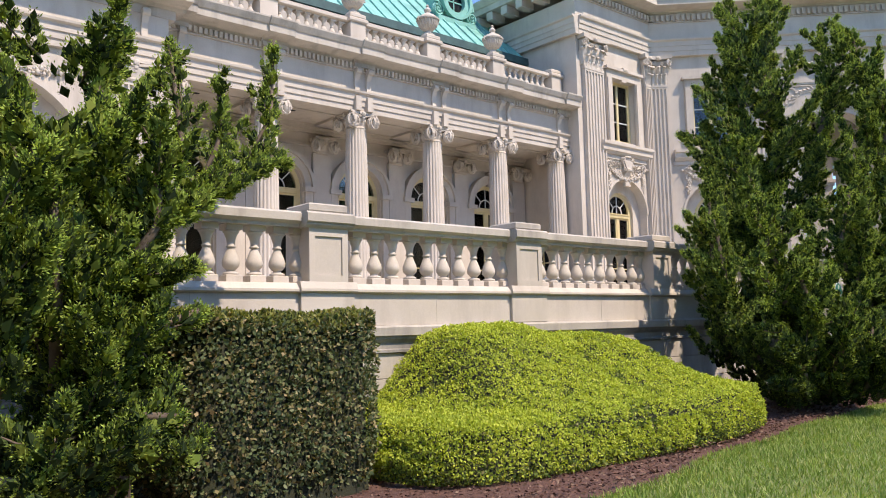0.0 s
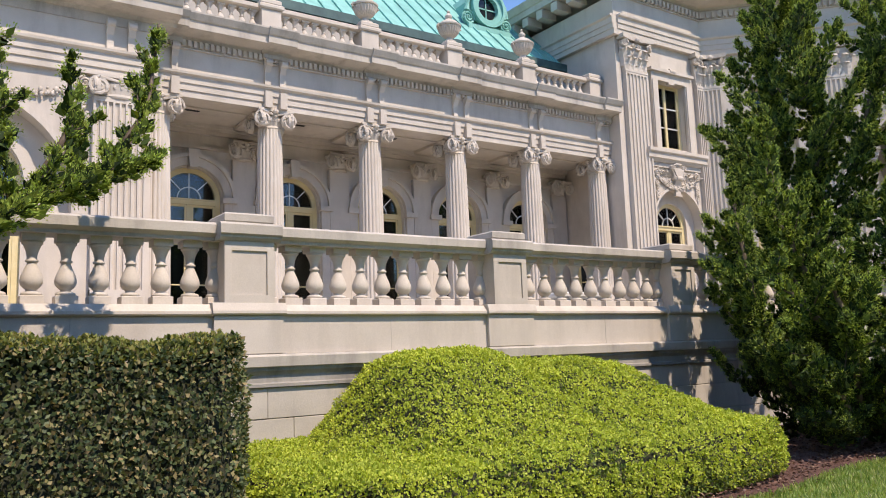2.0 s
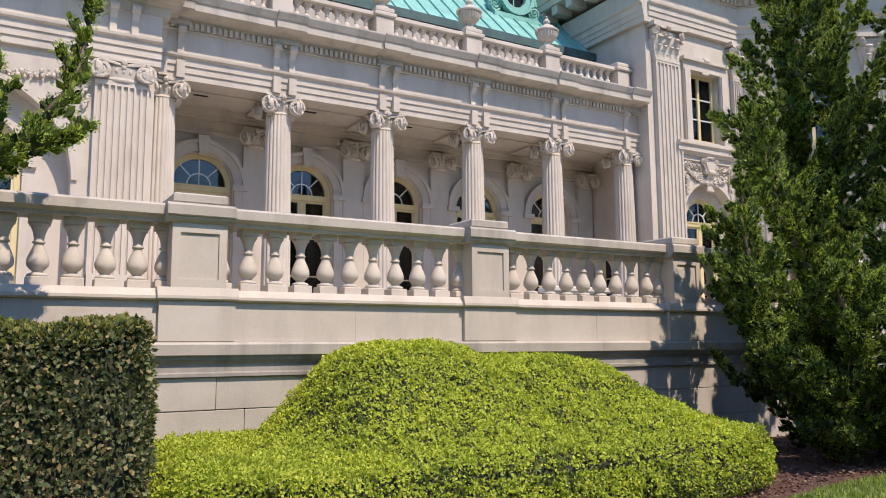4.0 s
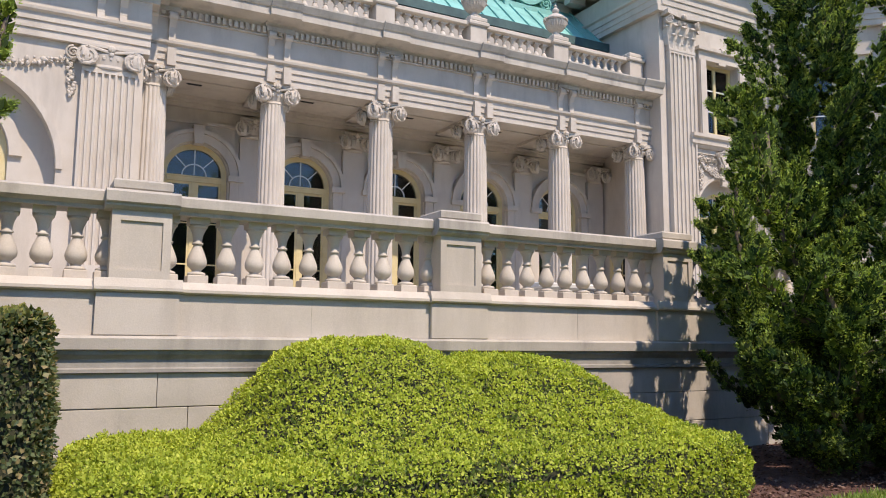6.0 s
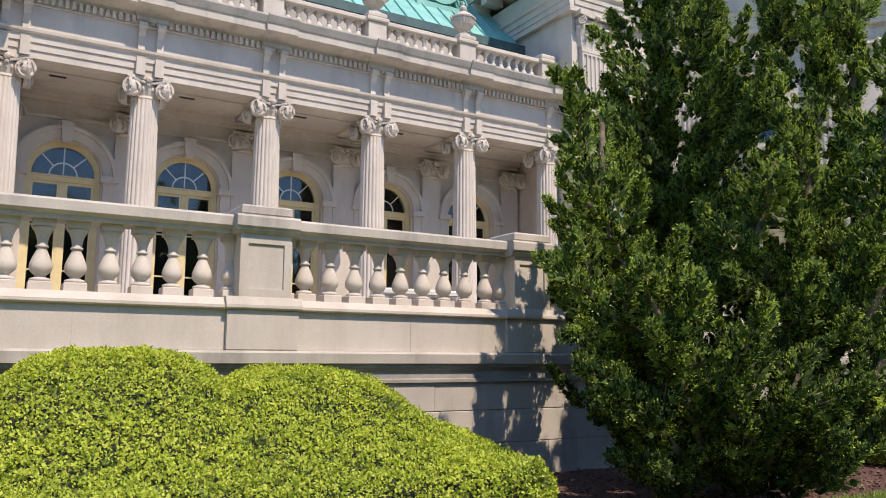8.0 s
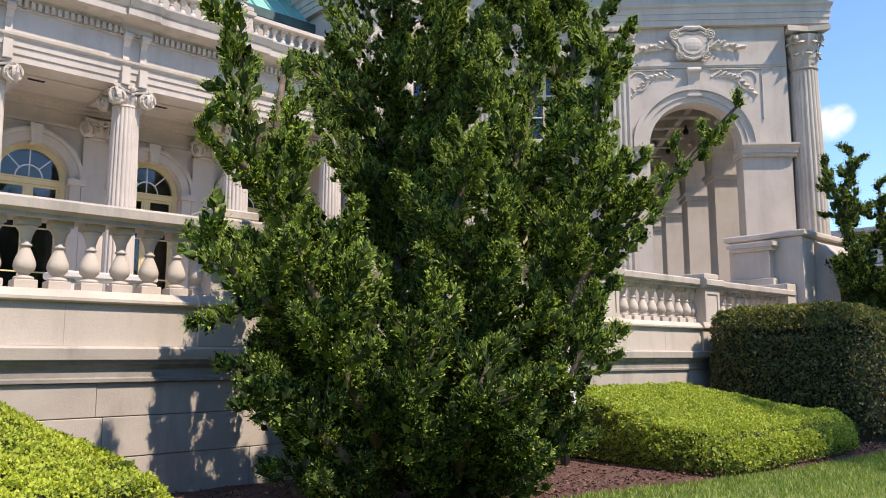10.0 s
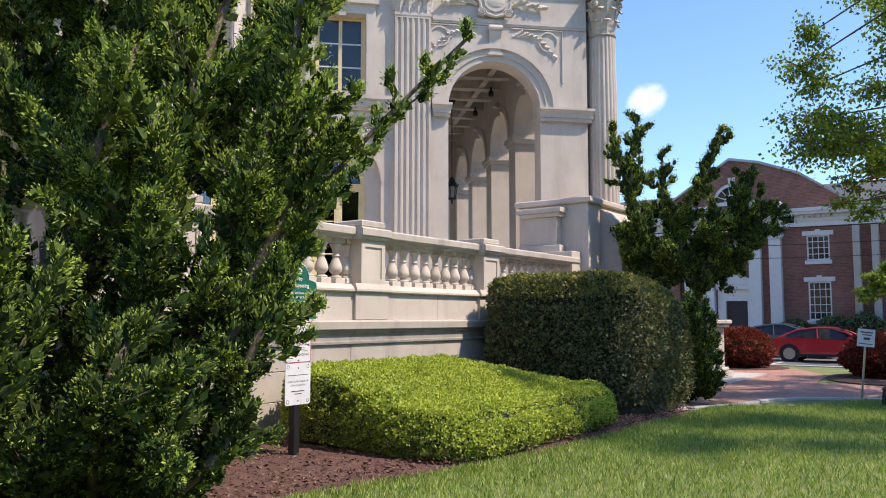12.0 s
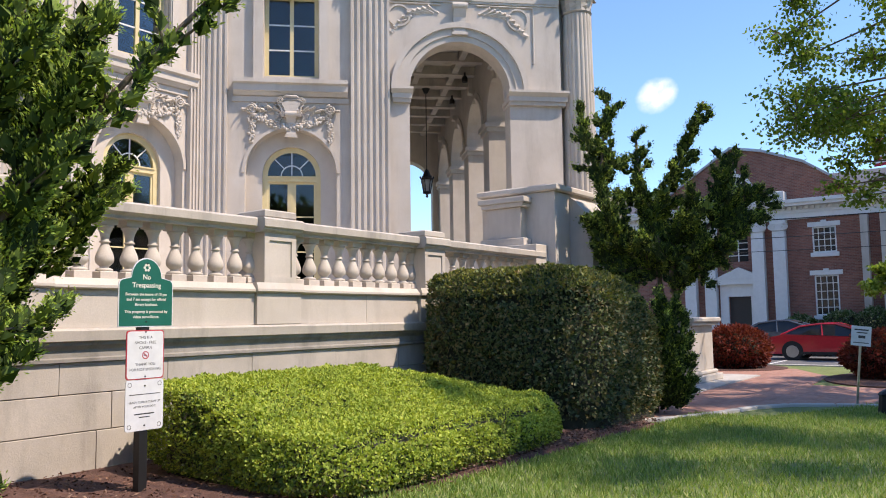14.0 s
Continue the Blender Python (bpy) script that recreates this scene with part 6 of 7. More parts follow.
SEEDED = random.Random(8)
cl = [(31.2 + SEEDED.uniform(-2.6, 5), 2.0 + SEEDED.uniform(-6, 1.8), SEEDED.uniform(5.0, 10.5), SEEDED.uniform(0.9, 1.5)) for _ in range(34)]
cl += [(31.2, 2.9, 4.3, 0.5), (31.8, 2.5, 4.1, 0.6), (32.3, 2.0, 4.5, 0.7), (31.0, 3.3, 6.4, 0.6), (32.0, 2.2, 5.6, 0.8), (31.3, 3.2, 5.7, 0.7), (31.0, 3.5, 7.2, 0.8), (31.4, 2.8, 4.8, 0.6), (30.8, 3.6, 8.4, 0.8), (31.8, 3.0, 6.3, 1.0), (32.5, 2.2, 5.2, 0.9), (25.5, -0.5, 9.0, 1.3), (24.0, 0.5, 9.6, 1.2), (26.5, 0.2, 9.4, 1.3), (23.5, -1.2, 9.2, 1.3), (28.0, -0.5, 9.0, 1.3), (22.5, -0.3, 9.8, 1.1)]
cl += [(SEEDED.uniform(21.5, 31.5), SEEDED.uniform(-6.2, -1.8), SEEDED.uniform(8.0, 10.5), SEEDED.uniform(1.1, 1.6)) for _ in range(24)]
broad_tree("maple_tree", "tall leafy maple with drooping outer branches over the lawn", (31.5, -3.2, GROUND), [(31.5, -3.2, GROUND), (31.5, -3.1, 2.0), (31.6, -2.8, 4.0), (31.3, -2.0, 6.0), (31.5, -1.2, 8.0), (30.5, -0.2, 9.2)], cl, 80000, 0.095, BROADLEAF, 41, 0.3)
cl2 = [(0.4 + SEEDED.uniform(-1.8, 1.4), 7.4 + SEEDED.uniform(-0.6, 0.8), SEEDED.uniform(5.2, 7.6), SEEDED.uniform(0.6, 1.0)) for _ in range(8)] + [(3.05, 7.2, 5.6, 0.25), (3.0, 7.3, 6.2, 0.4), (2.3, 7.1, 6.4, 0.5), (2.2, 6.3, 5.3, 0.5), (1.5, 6.1, 5.2, 0.7), (2.8, 6.6, 5.7, 0.4), (0.9, 6.0, 4.9, 0.7), (0.3, 5.8, 4.7, 0.7), (1.9, 6.5, 6.0, 0.6), (1.0, 6.6, 6.0, 0.7)]
broad_tree("holly_tree", "dark leafy tree hanging over the juniper", (-1.2, 7.2, GROUND), [(-1.2, 7.2, GROUND), (-1.1, 7.2, 2.5), (-0.9, 7.2, 4.5), (-0.2, 7.3, 6.0), (1.2, 7.3, 6.8)], cl2, 20000, 0.07, HOLLY, 42, 0.16)

# ---- path, lawn edge, street ----
def brick_texture(name, c1, c2, mortar, w, h, axes):
    m, t, p = nodes_of(name)
    g = t.nodes.new("ShaderNodeNewGeometry")
    sp = t.nodes.new("ShaderNodeSeparateXYZ")
    cb = t.nodes.new("ShaderNodeCombineXYZ")
    t.links.new(g.outputs["Position"], sp.inputs[0])
    t.links.new(sp.outputs[axes[0]], cb.inputs[0])
    t.links.new(sp.outputs[axes[1]], cb.inputs[1])
    b = t.nodes.new("ShaderNodeTexBrick")
    b.inputs["Scale"].default_value = 1.0
    b.inputs["Brick Width"].default_value, b.inputs["Row Height"].default_value, b.inputs["Mortar Size"].default_value = w, h, 0.007
    for k, c in (("Color1", c1), ("Color2", c2), ("Mortar", mortar)):
        b.inputs[k].default_value = (*c, 1)
    t.links.new(cb.outputs[0], b.inputs["Vector"])
    n = noise_node(t, 0.9, 5, 0.6, g.outputs["Position"])
    v = ramp(t, n.outputs[0], [(0.3, (0.75,) * 3), (0.7, (1.05,) * 3)]).outputs[0]
    t.links.new(mixc(t, 1.0, b.outputs[0], v, "MULTIPLY"), p.inputs["Base Color"])
    p.inputs["Roughness"].default_value = 0.9
    bp = t.nodes.new("ShaderNodeBump")
    bp.inputs["Strength"].default_value, bp.inputs["Distance"].default_value = 0.4, 0.006
    bp.invert = True
    t.links.new(b.outputs[1], bp.inputs["Height"])
    t.links.new(bp.outputs[0], p.inputs["Normal"])
    return m


HOUSE_BRICK = brick_texture("house_brick", (0.22, 0.085, 0.06), (0.33, 0.13, 0.09), (0.30, 0.22, 0.18), 0.22, 0.075, (1, 2))
PATH_BRICK = brick_texture("path_brick", (0.36, 0.17, 0.12), (0.46, 0.24, 0.18), (0.36, 0.24, 0.19), 0.2, 0.1, (0, 1))


def slab(name, poly, z0, z1, mat, label, cat):
    ob = part(name, Shape().prism(poly, "z", z0, z1), mat, None, label, kind="structure")
    ob["category"] = cat
    return ob


curve = [(24.4, 5.0), (25.2, 4.5), (26.2, 4.12), (27.3, 3.85), (28.0, 3.4), (28.4, 2.7), (28.65, 1.9), (28.9, 1.0), (29.2, -2.0), (29.5, -8.0)]
slab("path_brick", curve + [(33.0, -8.0), (33.0, 0.5), (32.4, 2.4), (32.6, 4.0), (35.6, 4.2), (38.2, 5.6), (38.2, 9.5), (24.4, 9.5)], GROUND - 0.1, GROUND + 0.02, PATH_BRICK, "pale red brick path", "path")
edge = Shape()
for (ax_, ay_), (bx_, by_) in zip(curve, curve[1:]):
    n_ = max(1, int(math.hypot(bx_ - ax_, by_ - ay_) / 0.45))
    for k in range(n_):
        x0, y0 = ax_ + (bx_ - ax_) * k / n_, ay_ + (by_ - ay_) * k / n_
        x1, y1 = ax_ + (bx_ - ax_) * (k + 0.96) / n_, ay_ + (by_ - ay_) * (k + 0.96) / n_
        d = math.hypot(x1 - x0, y1 - y0)
        ob = part("edging_block", Shape().bevel_box(0, d, -0.07, 0.07, GROUND - 0.1, GROUND + 0.055, 0.015), CONCRETE, None, "pale stone edging block of the path", m=pose(x0, y0, 0, 0, 0, math.degrees(math.atan2(y1 - y0, x1 - x0))))
        tagged(ob, "", "edging", "path edging")
slab("pavement", [(-20, -2.2), (24.5, -2.2), (24.5, -0.5), (-20, -0.75)], GROUND - 0.1, GROUND + 0.02, CONCRETE, "concrete pavement beside the lawn", "pavement")
slab("landing", [(28.7, 5.6), (34.9, 5.75), (34.9, 8.4), (28.7, 8.4)], GROUND, GROUND + 0.05, CONCRETE, "pale stone landing before the steps", "landing")
stp = thing("steps", "pale stone steps leading up to the portico", "steps", None, "", "structure")
for k in range(5):
    part("step", Shape().bevel_box(29.6, 31.1, 6.2 + 0.32 * k, 8.4, GROUND + 0.05 + 0.17 * k, GROUND + 0.22 + 0.17 * k, 0.02), CONCRETE, stp)
pier = thing("stair_pier", "tan limestone end pier with moulded cap and base", "pier", pose(32.8, 7.2, GROUND + 0.05), "", "")
part("shaft", Shape().bevel_box(-1.5, 0.3, -0.78, 1.2, 0.25, 1.38, 0.02), STONE_WARM, pier)
part("cap", Shape().bevel_box(-1.58, 0.38, -0.92, 1.3, 1.38, 1.46, 0.02).bevel_box(-1.63, 0.43, -0.98, 1.35, 1.46, 1.58, 0.03), STONE_WARM, pier)
part("base", Shape().bevel_box(-1.62, 0.42, -0.98, 1.3, 0, 0.16, 0.02).bevel_box(-1.56, 0.36, -0.88, 1.25, 0.16, 0.26, 0.03), STONE_WARM, pier)

LOW = -0.32
slab("road", [(40.3, -60), (53.0, -60), (53.0, 80), (40.3, 80)], LOW - 0.2, LOW + 0.01, ASPHALT, "grey asphalt street", "road")
slab("kerb", [(40.0, -60), (40.3, -60), (40.3, 80), (40.0, 80)], LOW - 0.2, GROUND + 0.03, CONCRETE, "pale concrete kerb", "kerb")
mk = thing("road_marking", "white painted parking lines on the street", "road marking", pose(0, 0, LOW + 0.014), "", "structure")
for yy in (4.9, 7.6, 10.3):
    part("line", Shape().box(41.4, 45.8, yy, yy + 0.12, 0, 0.004), WHITE_PAINT, mk)
slab("pavement_far", [(53.0, -60), (55.0, -60), (55.0, 80), (53.0, 80)], LOW - 0.2, LOW + 0.14, CONCRETE, "concrete pavement across the street", "pavement")

# ---- signs ----
def text_mesh(body, size, mat, bold=False):
    c = bpy.data.curves.new("lettering", "FONT")
    c.body, c.size, c.align_x, c.extrude = body, size, "CENTER", 0.0006
    if bold:
        c.offset = size * 0.018
    o = bpy.data.objects.new("lettering", c)
    scene.collection.objects.link(o)
    me = bpy.data.meshes.new_from_object(o.evaluated_get(bpy.context.evaluated_depsgraph_get()))
    bpy.data.objects.remove(o)
    me.materials.clear()
    me.materials.append(mat)
    return me


def lettering(parent, body, size, x, z, mat, y=-0.012, bold=False):
    return part("lettering", text_mesh(body, size, mat, bold), None, parent, m=pose(x, y, z, 90))


def rounded(w, h, r=0.03):
    pts = []
    for cx_, cz_, a0 in ((w / 2 - r, h / 2 - r, 0), (-w / 2 + r, h / 2 - r, 90), (-w / 2 + r, -h / 2 + r, 180), (w / 2 - r, -h / 2 + r, 270)):
        pts += [(cx_ + r * math.cos(radians(a0 + a)), cz_ + r * math.sin(radians(a0 + a))) for a in (0, 30, 60, 90)]
    return pts


sg = thing("notice_post", "black post with green and white notice boards", "sign", pose(16.93, 6.72, GROUND + 0.05, 0, 0, 2))
part("post", Shape().bevel_box(-0.045, 0.045, 0.0, 0.09, 0, 2.15, 0.006), IRON, sg)
prof = [(-0.295, 1.62), (0.295, 1.62), (0.295, 2.02)]
prof += [(0.295 - 0.045 + 0.045 * math.cos(radians(a)), 2.075 - 0.055 + 0.05 * math.sin(radians(a))) for a in (30, 60, 90)]
prof += [(0.165 * math.cos(radians(a)), 2.09 + 0.185 * math.sin(radians(a))) for a in range(0, 181, 15)]
prof += [(-0.295 + 0.045 - 0.045 * math.cos(radians(a)), 2.075 - 0.055 + 0.05 * math.sin(radians(a))) for a in (90, 60, 30)] + [(-0.295, 2.02)]
gb = part("green_board", Shape().prism([(x_ * 1.035, 1.92 + (z_ - 1.92) * 1.035) for x_, z_ in prof], "y", -0.008, 0.0), SIGN_WHITE, sg, "green board with white edge")
part("board_face", Shape().prism(prof, "y", -0.011, -0.0085), SIGN_GREEN, gb)
for a in range(0, 360, 60):
    part("petal", Shape().prism([(0.028 * math.cos(radians(a)) + 0.014 * math.cos(radians(b)), 2.19 + 0.028 * math.sin(radians(a)) + 0.014 * math.sin(radians(b))) for b in range(0, 360, 45)], "y", -0.0135, -0.0112), PALE_LETTER, gb)
for txt, size, z in (("No", 0.068, 2.075), ("Trespassing", 0.068, 1.995), ("Between the hours of 10 pm", 0.040, 1.915), ("and 7 am except for official", 0.040, 1.865), ("library business.", 0.040, 1.815), ("This property is protected by", 0.040, 1.745), ("video surveillance.", 0.040, 1.695)):
    lettering(gb, txt, size, 0, z, PALE_LETTER, -0.0115, True)
wb = part("smoke_board", Shape().prism([(x_, 1.34 + z_) for x_, z_ in rounded(0.42, 0.475)], "y", -0.008, 0.0), SIGN_RED, sg, "white board with red border")
part("board_face", Shape().prism([(x_, 1.34 + z_) for x_, z_ in rounded(0.40, 0.455)], "y", -0.0105, -0.0083), SIGN_WHITE, wb)
for txt, z in (("THIS IS A", 1.495), ("SMOKE - FREE", 1.445), ("CAMPUS", 1.395), ("THANK YOU", 1.235), ("FOR NOT SMOKING", 1.185)):
    lettering(wb, txt, 0.038, 0, z, INK, -0.011)
ic = Shape().arc_strip(0, 1.335, 0.030, 0.038, -0.012, -0.0107, 0, 360, 20)
ic.add(Shape().box(-0.032, 0.032, -0.0125, -0.0108, -0.004, 0.004), Matrix.Translation((0, 0, 1.335)) @ Matrix.Rotation(radians(45), 4, "Y"))
part("no_smoking_mark", ic, SIGN_RED, wb)
part("cigarette_mark", Shape().box(-0.022, 0.018, -0.0116, -0.0107, 1.330, 1.338), INK, wb)
db = part("dog_board", Shape().prism([(x_, 0.855 + z_) for x_, z_ in rounded(0.42, 0.485)], "y", -0.009, 0.0), SIGN_WHITE, sg, "white board with blue-grey print")
for txt, size, z in (("LEASH, CURB & CLEAN UP", 0.029, 0.875), ("AFTER YOUR DOG", 0.029, 0.83)):
    lettering(db, txt, size, 0, z, INK, -0.0095)
for w_, za, zb in ((0.17, 0.955, 0.963), (0.11, 0.765, 0.777), (0.06, 0.735, 0.745)):
    part("print_line", Shape().box(-w_, w_, -0.0098, -0.0092, za, zb), INK, db)
for sx in (-1, 1):
    for sz in (-1, 1):
        part("corner_ring", Shape().arc_strip(sx * 0.165, 0.855 + sz * 0.2, 0.018, 0.023, -0.0098, -0.0092, 0, 360, 12), INK, db)
for z in (1.66, 2.23, 1.56, 1.13, 1.04, 0.66):
    part("bolt", Shape().lathe([(0.009, 0), (0.006, 0.006)], 8), IRON, sg, m=pose(0, -0.011, z, 90))

ls = thing("lawn_sign", "small white notice on a leaning metal stake", "sign", pose(28.5, 2.38, GROUND, 0, 6, -62))
part("stake", Shape().box(-0.018, 0.018, -0.012, 0.012, 0, 1.45), ALLOY, ls)
part("board", Shape().box(-0.17, 0.17, -0.022, -0.013, 1.10, 1.46), SIGN_WHITE, ls)
for xa, xb, za, zb in ((-0.12, 0.12, 1.38, 1.405), (-0.08, 0.1, 1.33, 1.35), (-0.05, 0.07, 1.24, 1.29), (-0.13, 0.13, 1.15, 1.165)):
    part("print_line", Shape().box(xa, xb, -0.026, -0.0225, za, zb), INK, ls)
bn = thing("bollard_base", "black weighted base with two upright rods", "bollard", pose(27.6, 1.72, GROUND))
part("base", Shape().lathe([(0.19, 0), (0.2, 0.04), (0.17, 0.30), (0.19, 0.33), (0.16, 0.37), (0.06, 0.42)], 10), IRON, bn)
for k in (-0.03, 0.04):
    part("rod", Shape().tube([(k, 0, 0.38), (k * 1.3, 0, 1.05)], [0.018, 0.016], 6), IRON, bn)


# ---- round shrubs ----
def shrub(name, label, c, r3, count, size, mat, seed, cat="shrub"):
    r = np.random.default_rng(seed)
    top = thing(name, label, cat, pose(*c))
    # Dark ball fills the shrub where only shade would show.
    part("inner_core", Shape().ball((0, 0, r3[2] * 0.85), 0.86, 18, 10, r3), SHADE_CORE, top, "dark core standing in for inner shade", True)
    d = r.normal(size=(count, 3))
    d /= np.linalg.norm(d, axis=1, keepdims=True)
    d[:, 2] = np.where(d[:, 2] < -0.75, -d[:, 2], d[:, 2])
    lump = np.array([noise.noise((q[0] * 3, q[1] * 3, q[2] * 3 + seed)) for q in d])
    P = d * np.array(r3) * (0.93 + 0.16 * lump + r.normal(0, 0.04, count))[:, None] + np.array([0, 0, r3[2] * 0.85])
    P[:, 2] = np.maximum(P[:, 2], 0.03)
    L = r.uniform(0.7, 1.4, count) * size
    part("foliage", quad_mesh("foliage", leaves(P, d + r.normal(0, 0.6, (count, 3)), L, L * 0.55, r), mat), None, top)
    return top


shrub("barberry_bush", "rounded dark red barberry bush", (38.0, 7.3, GROUND), (1.1, 1.05, 0.72), 9000, 0.085, RED_LEAF, 51, "bush")
shrub("barberry_bush", "rounded dark red barberry bush", (35.6, 2.6, GROUND), (1.2, 1.25, 0.68), 10000, 0.085, RED_LEAF, 52, "bush")
part("bed_red", Shape().prism([(35.2 + 2.6 * math.cos(a / 12 * math.pi), 2.4 + 1.75 * math.sin(a / 12 * math.pi)) for a in range(24)], "z", GROUND - 0.05, GROUND + 0.035), MULCH, None, "mulch bed round the red bush", kind="structure")["category"] = "mulch bed"
part("bed_red_2", Shape().prism([(38.0 + 1.6 * math.cos(a / 12 * math.pi), 7.3 + 1.5 * math.sin(a / 12 * math.pi)) for a in range(24)], "z", GROUND - 0.05, GROUND + 0.035), MULCH, None, "mulch bed round the red bush", kind="structure")["category"] = "mulch bed"
for i, (y, h) in enumerate(((8.9, 0.9), (7.0, 1.0), (5.6, 1.05), (4.0, 1.1), (2.2, 1.0), (0.2, 1.05))):
    shrub("flowering_shrub", "pale flowering green shrub before the brick house", (54.2, y, LOW + 0.1), (0.8, 1.0, h), 3000, 0.12, VIBURNUM, 60 + i)
broad_tree("street_tree", "young street tree with yellow-green leaves", (46.5, 3.7, LOW), [(46.5, 3.7, LOW), (46.5, 3.7, 0.9), (46.5, 3.75, 1.8), (46.5, 3.7, 2.6)], [(46.5, 3.7, 3.0, 0.8), (46.3, 4.4, 2.5, 0.65), (46.7, 3.1, 2.6, 0.7), (46.5, 3.6, 3.6, 0.6), (46.4, 4.2, 3.2, 0.5), (46.5, 2.7, 3.1, 0.5)], 5000, 0.13, YOUNG_LEAF, 44, 0.06)


# ---- cars ----
def car(m, paint, label):
    """Sedan of about 4.7 m, its nose to +x."""
    c = thing("car", label, "car", m, "parked cars")
    low = [(-2.33, 0.35), (-2.36, 0.62), (-2.28, 0.92), (-1.75, 1.02), (-0.4, 0.98), (1.0, 0.93), (1.9, 0.80), (2.28, 0.62), (2.34, 0.40), (2.2, 0.24), (-2.2, 0.24)]
    body = Shape()
    v, f = [], []
    rings = [(-0.90, 0.96), (-0.92, 1.0), (0.92, 1.0), (0.90, 0.96)]
    n = len(low)
    for y, k in rings:
        v += [(x * k, y, 0.6 + (z - 0.6) * k) for x, z in low]
    for j in range(3):
        for i in range(n):
            q = (i + 1) % n
            f.append((j * n + i, j * n + q, j * n + n + q, j * n + n + i))
    f += [tuple(range(n))[::-1], tuple(range(3 * n, 4 * n))]
    body.raw(v, f)
    part("body", body, paint, c)
    cab = [(-1.85, 1.0), (-1.25, 1.30), (-0.45, 1.43), (0.1, 1.42), (0.65, 1.26), (1.25, 0.94)]
    roof_ = Shape()
    v, f = [], []
    for y, k in ((-0.82, 0.0), (-0.62, 1.0), (0.62, 1.0), (0.82, 0.0)):
        v += [(x * (0.94 if k else 1), y, z if k else 0.95 + (z - 0.95) * 0.0) for x, z in cab]
    n = len(cab)
    for j in range(3):
        for i in range(n - 1):
            f.append((j * n + i, j * n + i + 1, j * n + n + i + 1, j * n + n + i))
    part("cabin", roof_.raw(v, f), CAR_GLASS, c, "dark tinted windows")
    part("roof_panel", Shape().prism([(-1.35, 1.28), (-1.22, 1.335), (-0.45, 1.455), (0.12, 1.445), (0.45, 1.355), (0.4, 1.33), (0.1, 1.41), (-0.45, 1.42)], "y", -0.63, 0.63), paint, c)
    for sy in (-1, 1):
        part("pillar", Shape().tube([(-1.9, sy * 0.80, 1.0), (-1.2, sy * 0.64, 1.33), (-0.4, sy * 0.625, 1.435), (0.1, sy * 0.63, 1.425), (0.68, sy * 0.68, 1.25), (1.3, sy * 0.80, 0.95)], [0.035] * 6, 6).tube([(-0.35, sy * 0.82, 0.97), (-0.4, sy * 0.64, 1.42)], [0.03, 0.025], 6), paint, c)
        part("mirror", Shape().ball((0.85, sy * 0.98, 1.0), 0.10, 8, 6, (1.0, 0.8, 0.7)), paint, c)
        part("headlight", Shape().ball((2.08, sy * 0.70, 0.66), 0.13, 8, 6, (1.1, 1.0, 0.5)), LAMP_GLASS, c)
        part("tail_light", Shape().ball((-2.24, sy * 0.70, 0.82), 0.12, 8, 6, (0.6, 1.3, 0.6)), SIGN_RED, c)
        for hx_ in (-0.75, 0.3):
            part("door_handle", Shape().box(hx_, hx_ + 0.2, sy * 0.925 - 0.01, sy * 0.925 + 0.01, 0.82, 0.85), paint, c)
        part("sill", Shape().box(-1.2, 1.1, sy * 0.925 - 0.008, sy * 0.925 + 0.008, 0.24, 0.34), IRON, c)
        for wx in (-1.45, 1.42):
            w = part("wheel", Shape().lathe([(0.24, -0.11), (0.335, -0.10), (0.345, -0.06), (0.345, 0.06), (0.335, 0.10), (0.24, 0.11)], 26), TYRE, c, m=pose(wx, sy * 0.83, 0.345, 90))
            rim_ = Shape().lathe([(0.235, -0.115), (0.25, -0.1), (0.25, 0.1), (0.235, 0.115)], 22).lathe([(0.06, -0.118), (0.06, 0.118)], 12)
            for a in range(0, 360, 72):
                rim_.add(Shape().box(0.04, 0.24, -0.026, 0.026, -0.116, 0.116), pose(0, 0, 0, 0, 0, a))
            part("rim", rim_, ALLOY, w)
            arch = Shape().lathe([(0.40, -0.02), (0.40, 0.02)], 26)
            part("wheel_arch", arch, DARK, c, m=pose(wx, sy * 0.912, 0.36, 90))
    return c


car(pose(47.0, 6.02, LOW + 0.01, 0, 0, -90), CAR_RED, "shiny red parked sedan at the kerb")
car(pose(50.3, 8.5, LOW + 0.01, 0, 0, -90) @ Matrix.Diagonal((1, 1, 1.08, 1)), CAR_GREY, "blue-grey parked car behind the red one")

# ---- brick house across the street ----
HX = 55.2
house = thing("house", "red brick house with white pilasters and a gable", "house", pose(HX, 0, 0))
W_ROWS = [(-3.0, 0.55), (0.0, 0.55), (3.6, 0.55), (7.8, 0.55)]
y_edges = [-6.0, -1.5, 1.8, 5.7, 9.4]
ROT = Matrix.Rotation(radians(90), 4, "Z")   # wall runs along y, its front towards -x
q = Shape()
for (yc, hw), y0, y1 in zip(W_ROWS, y_edges, y_edges[1:]):
    wall_bay(q, y0, y1, LOW - 0.2, 6.3, -0.35, 0.0, [(yc, hw, 1.42, 3.42, False), (yc, hw, 4.55, 5.85, False)])
wall_bay(q, 9.4, 14.8, LOW - 0.2, 6.3, -0.35, 0.0, [(12.0, 0.55, LOW - 0.2, 2.45, False), (12.0, 0.5, 4.3, 5.6, False)])
q.box(14.8, 24.0, -0.35, 0.0, LOW - 0.2, 6.3)
part("wall", q, HOUSE_BRICK, house, m=ROT)
part("side_wall", Shape().box(0.36, 14.0, -6.0, -5.7, LOW - 0.2, 6.3).box(0.36, 14.0, 23.7, 24.0, LOW - 0.2, 6.3).box(13.7, 14.0, -5.7, 23.7, LOW - 0.2, 6.3), HOUSE_BRICK, house)
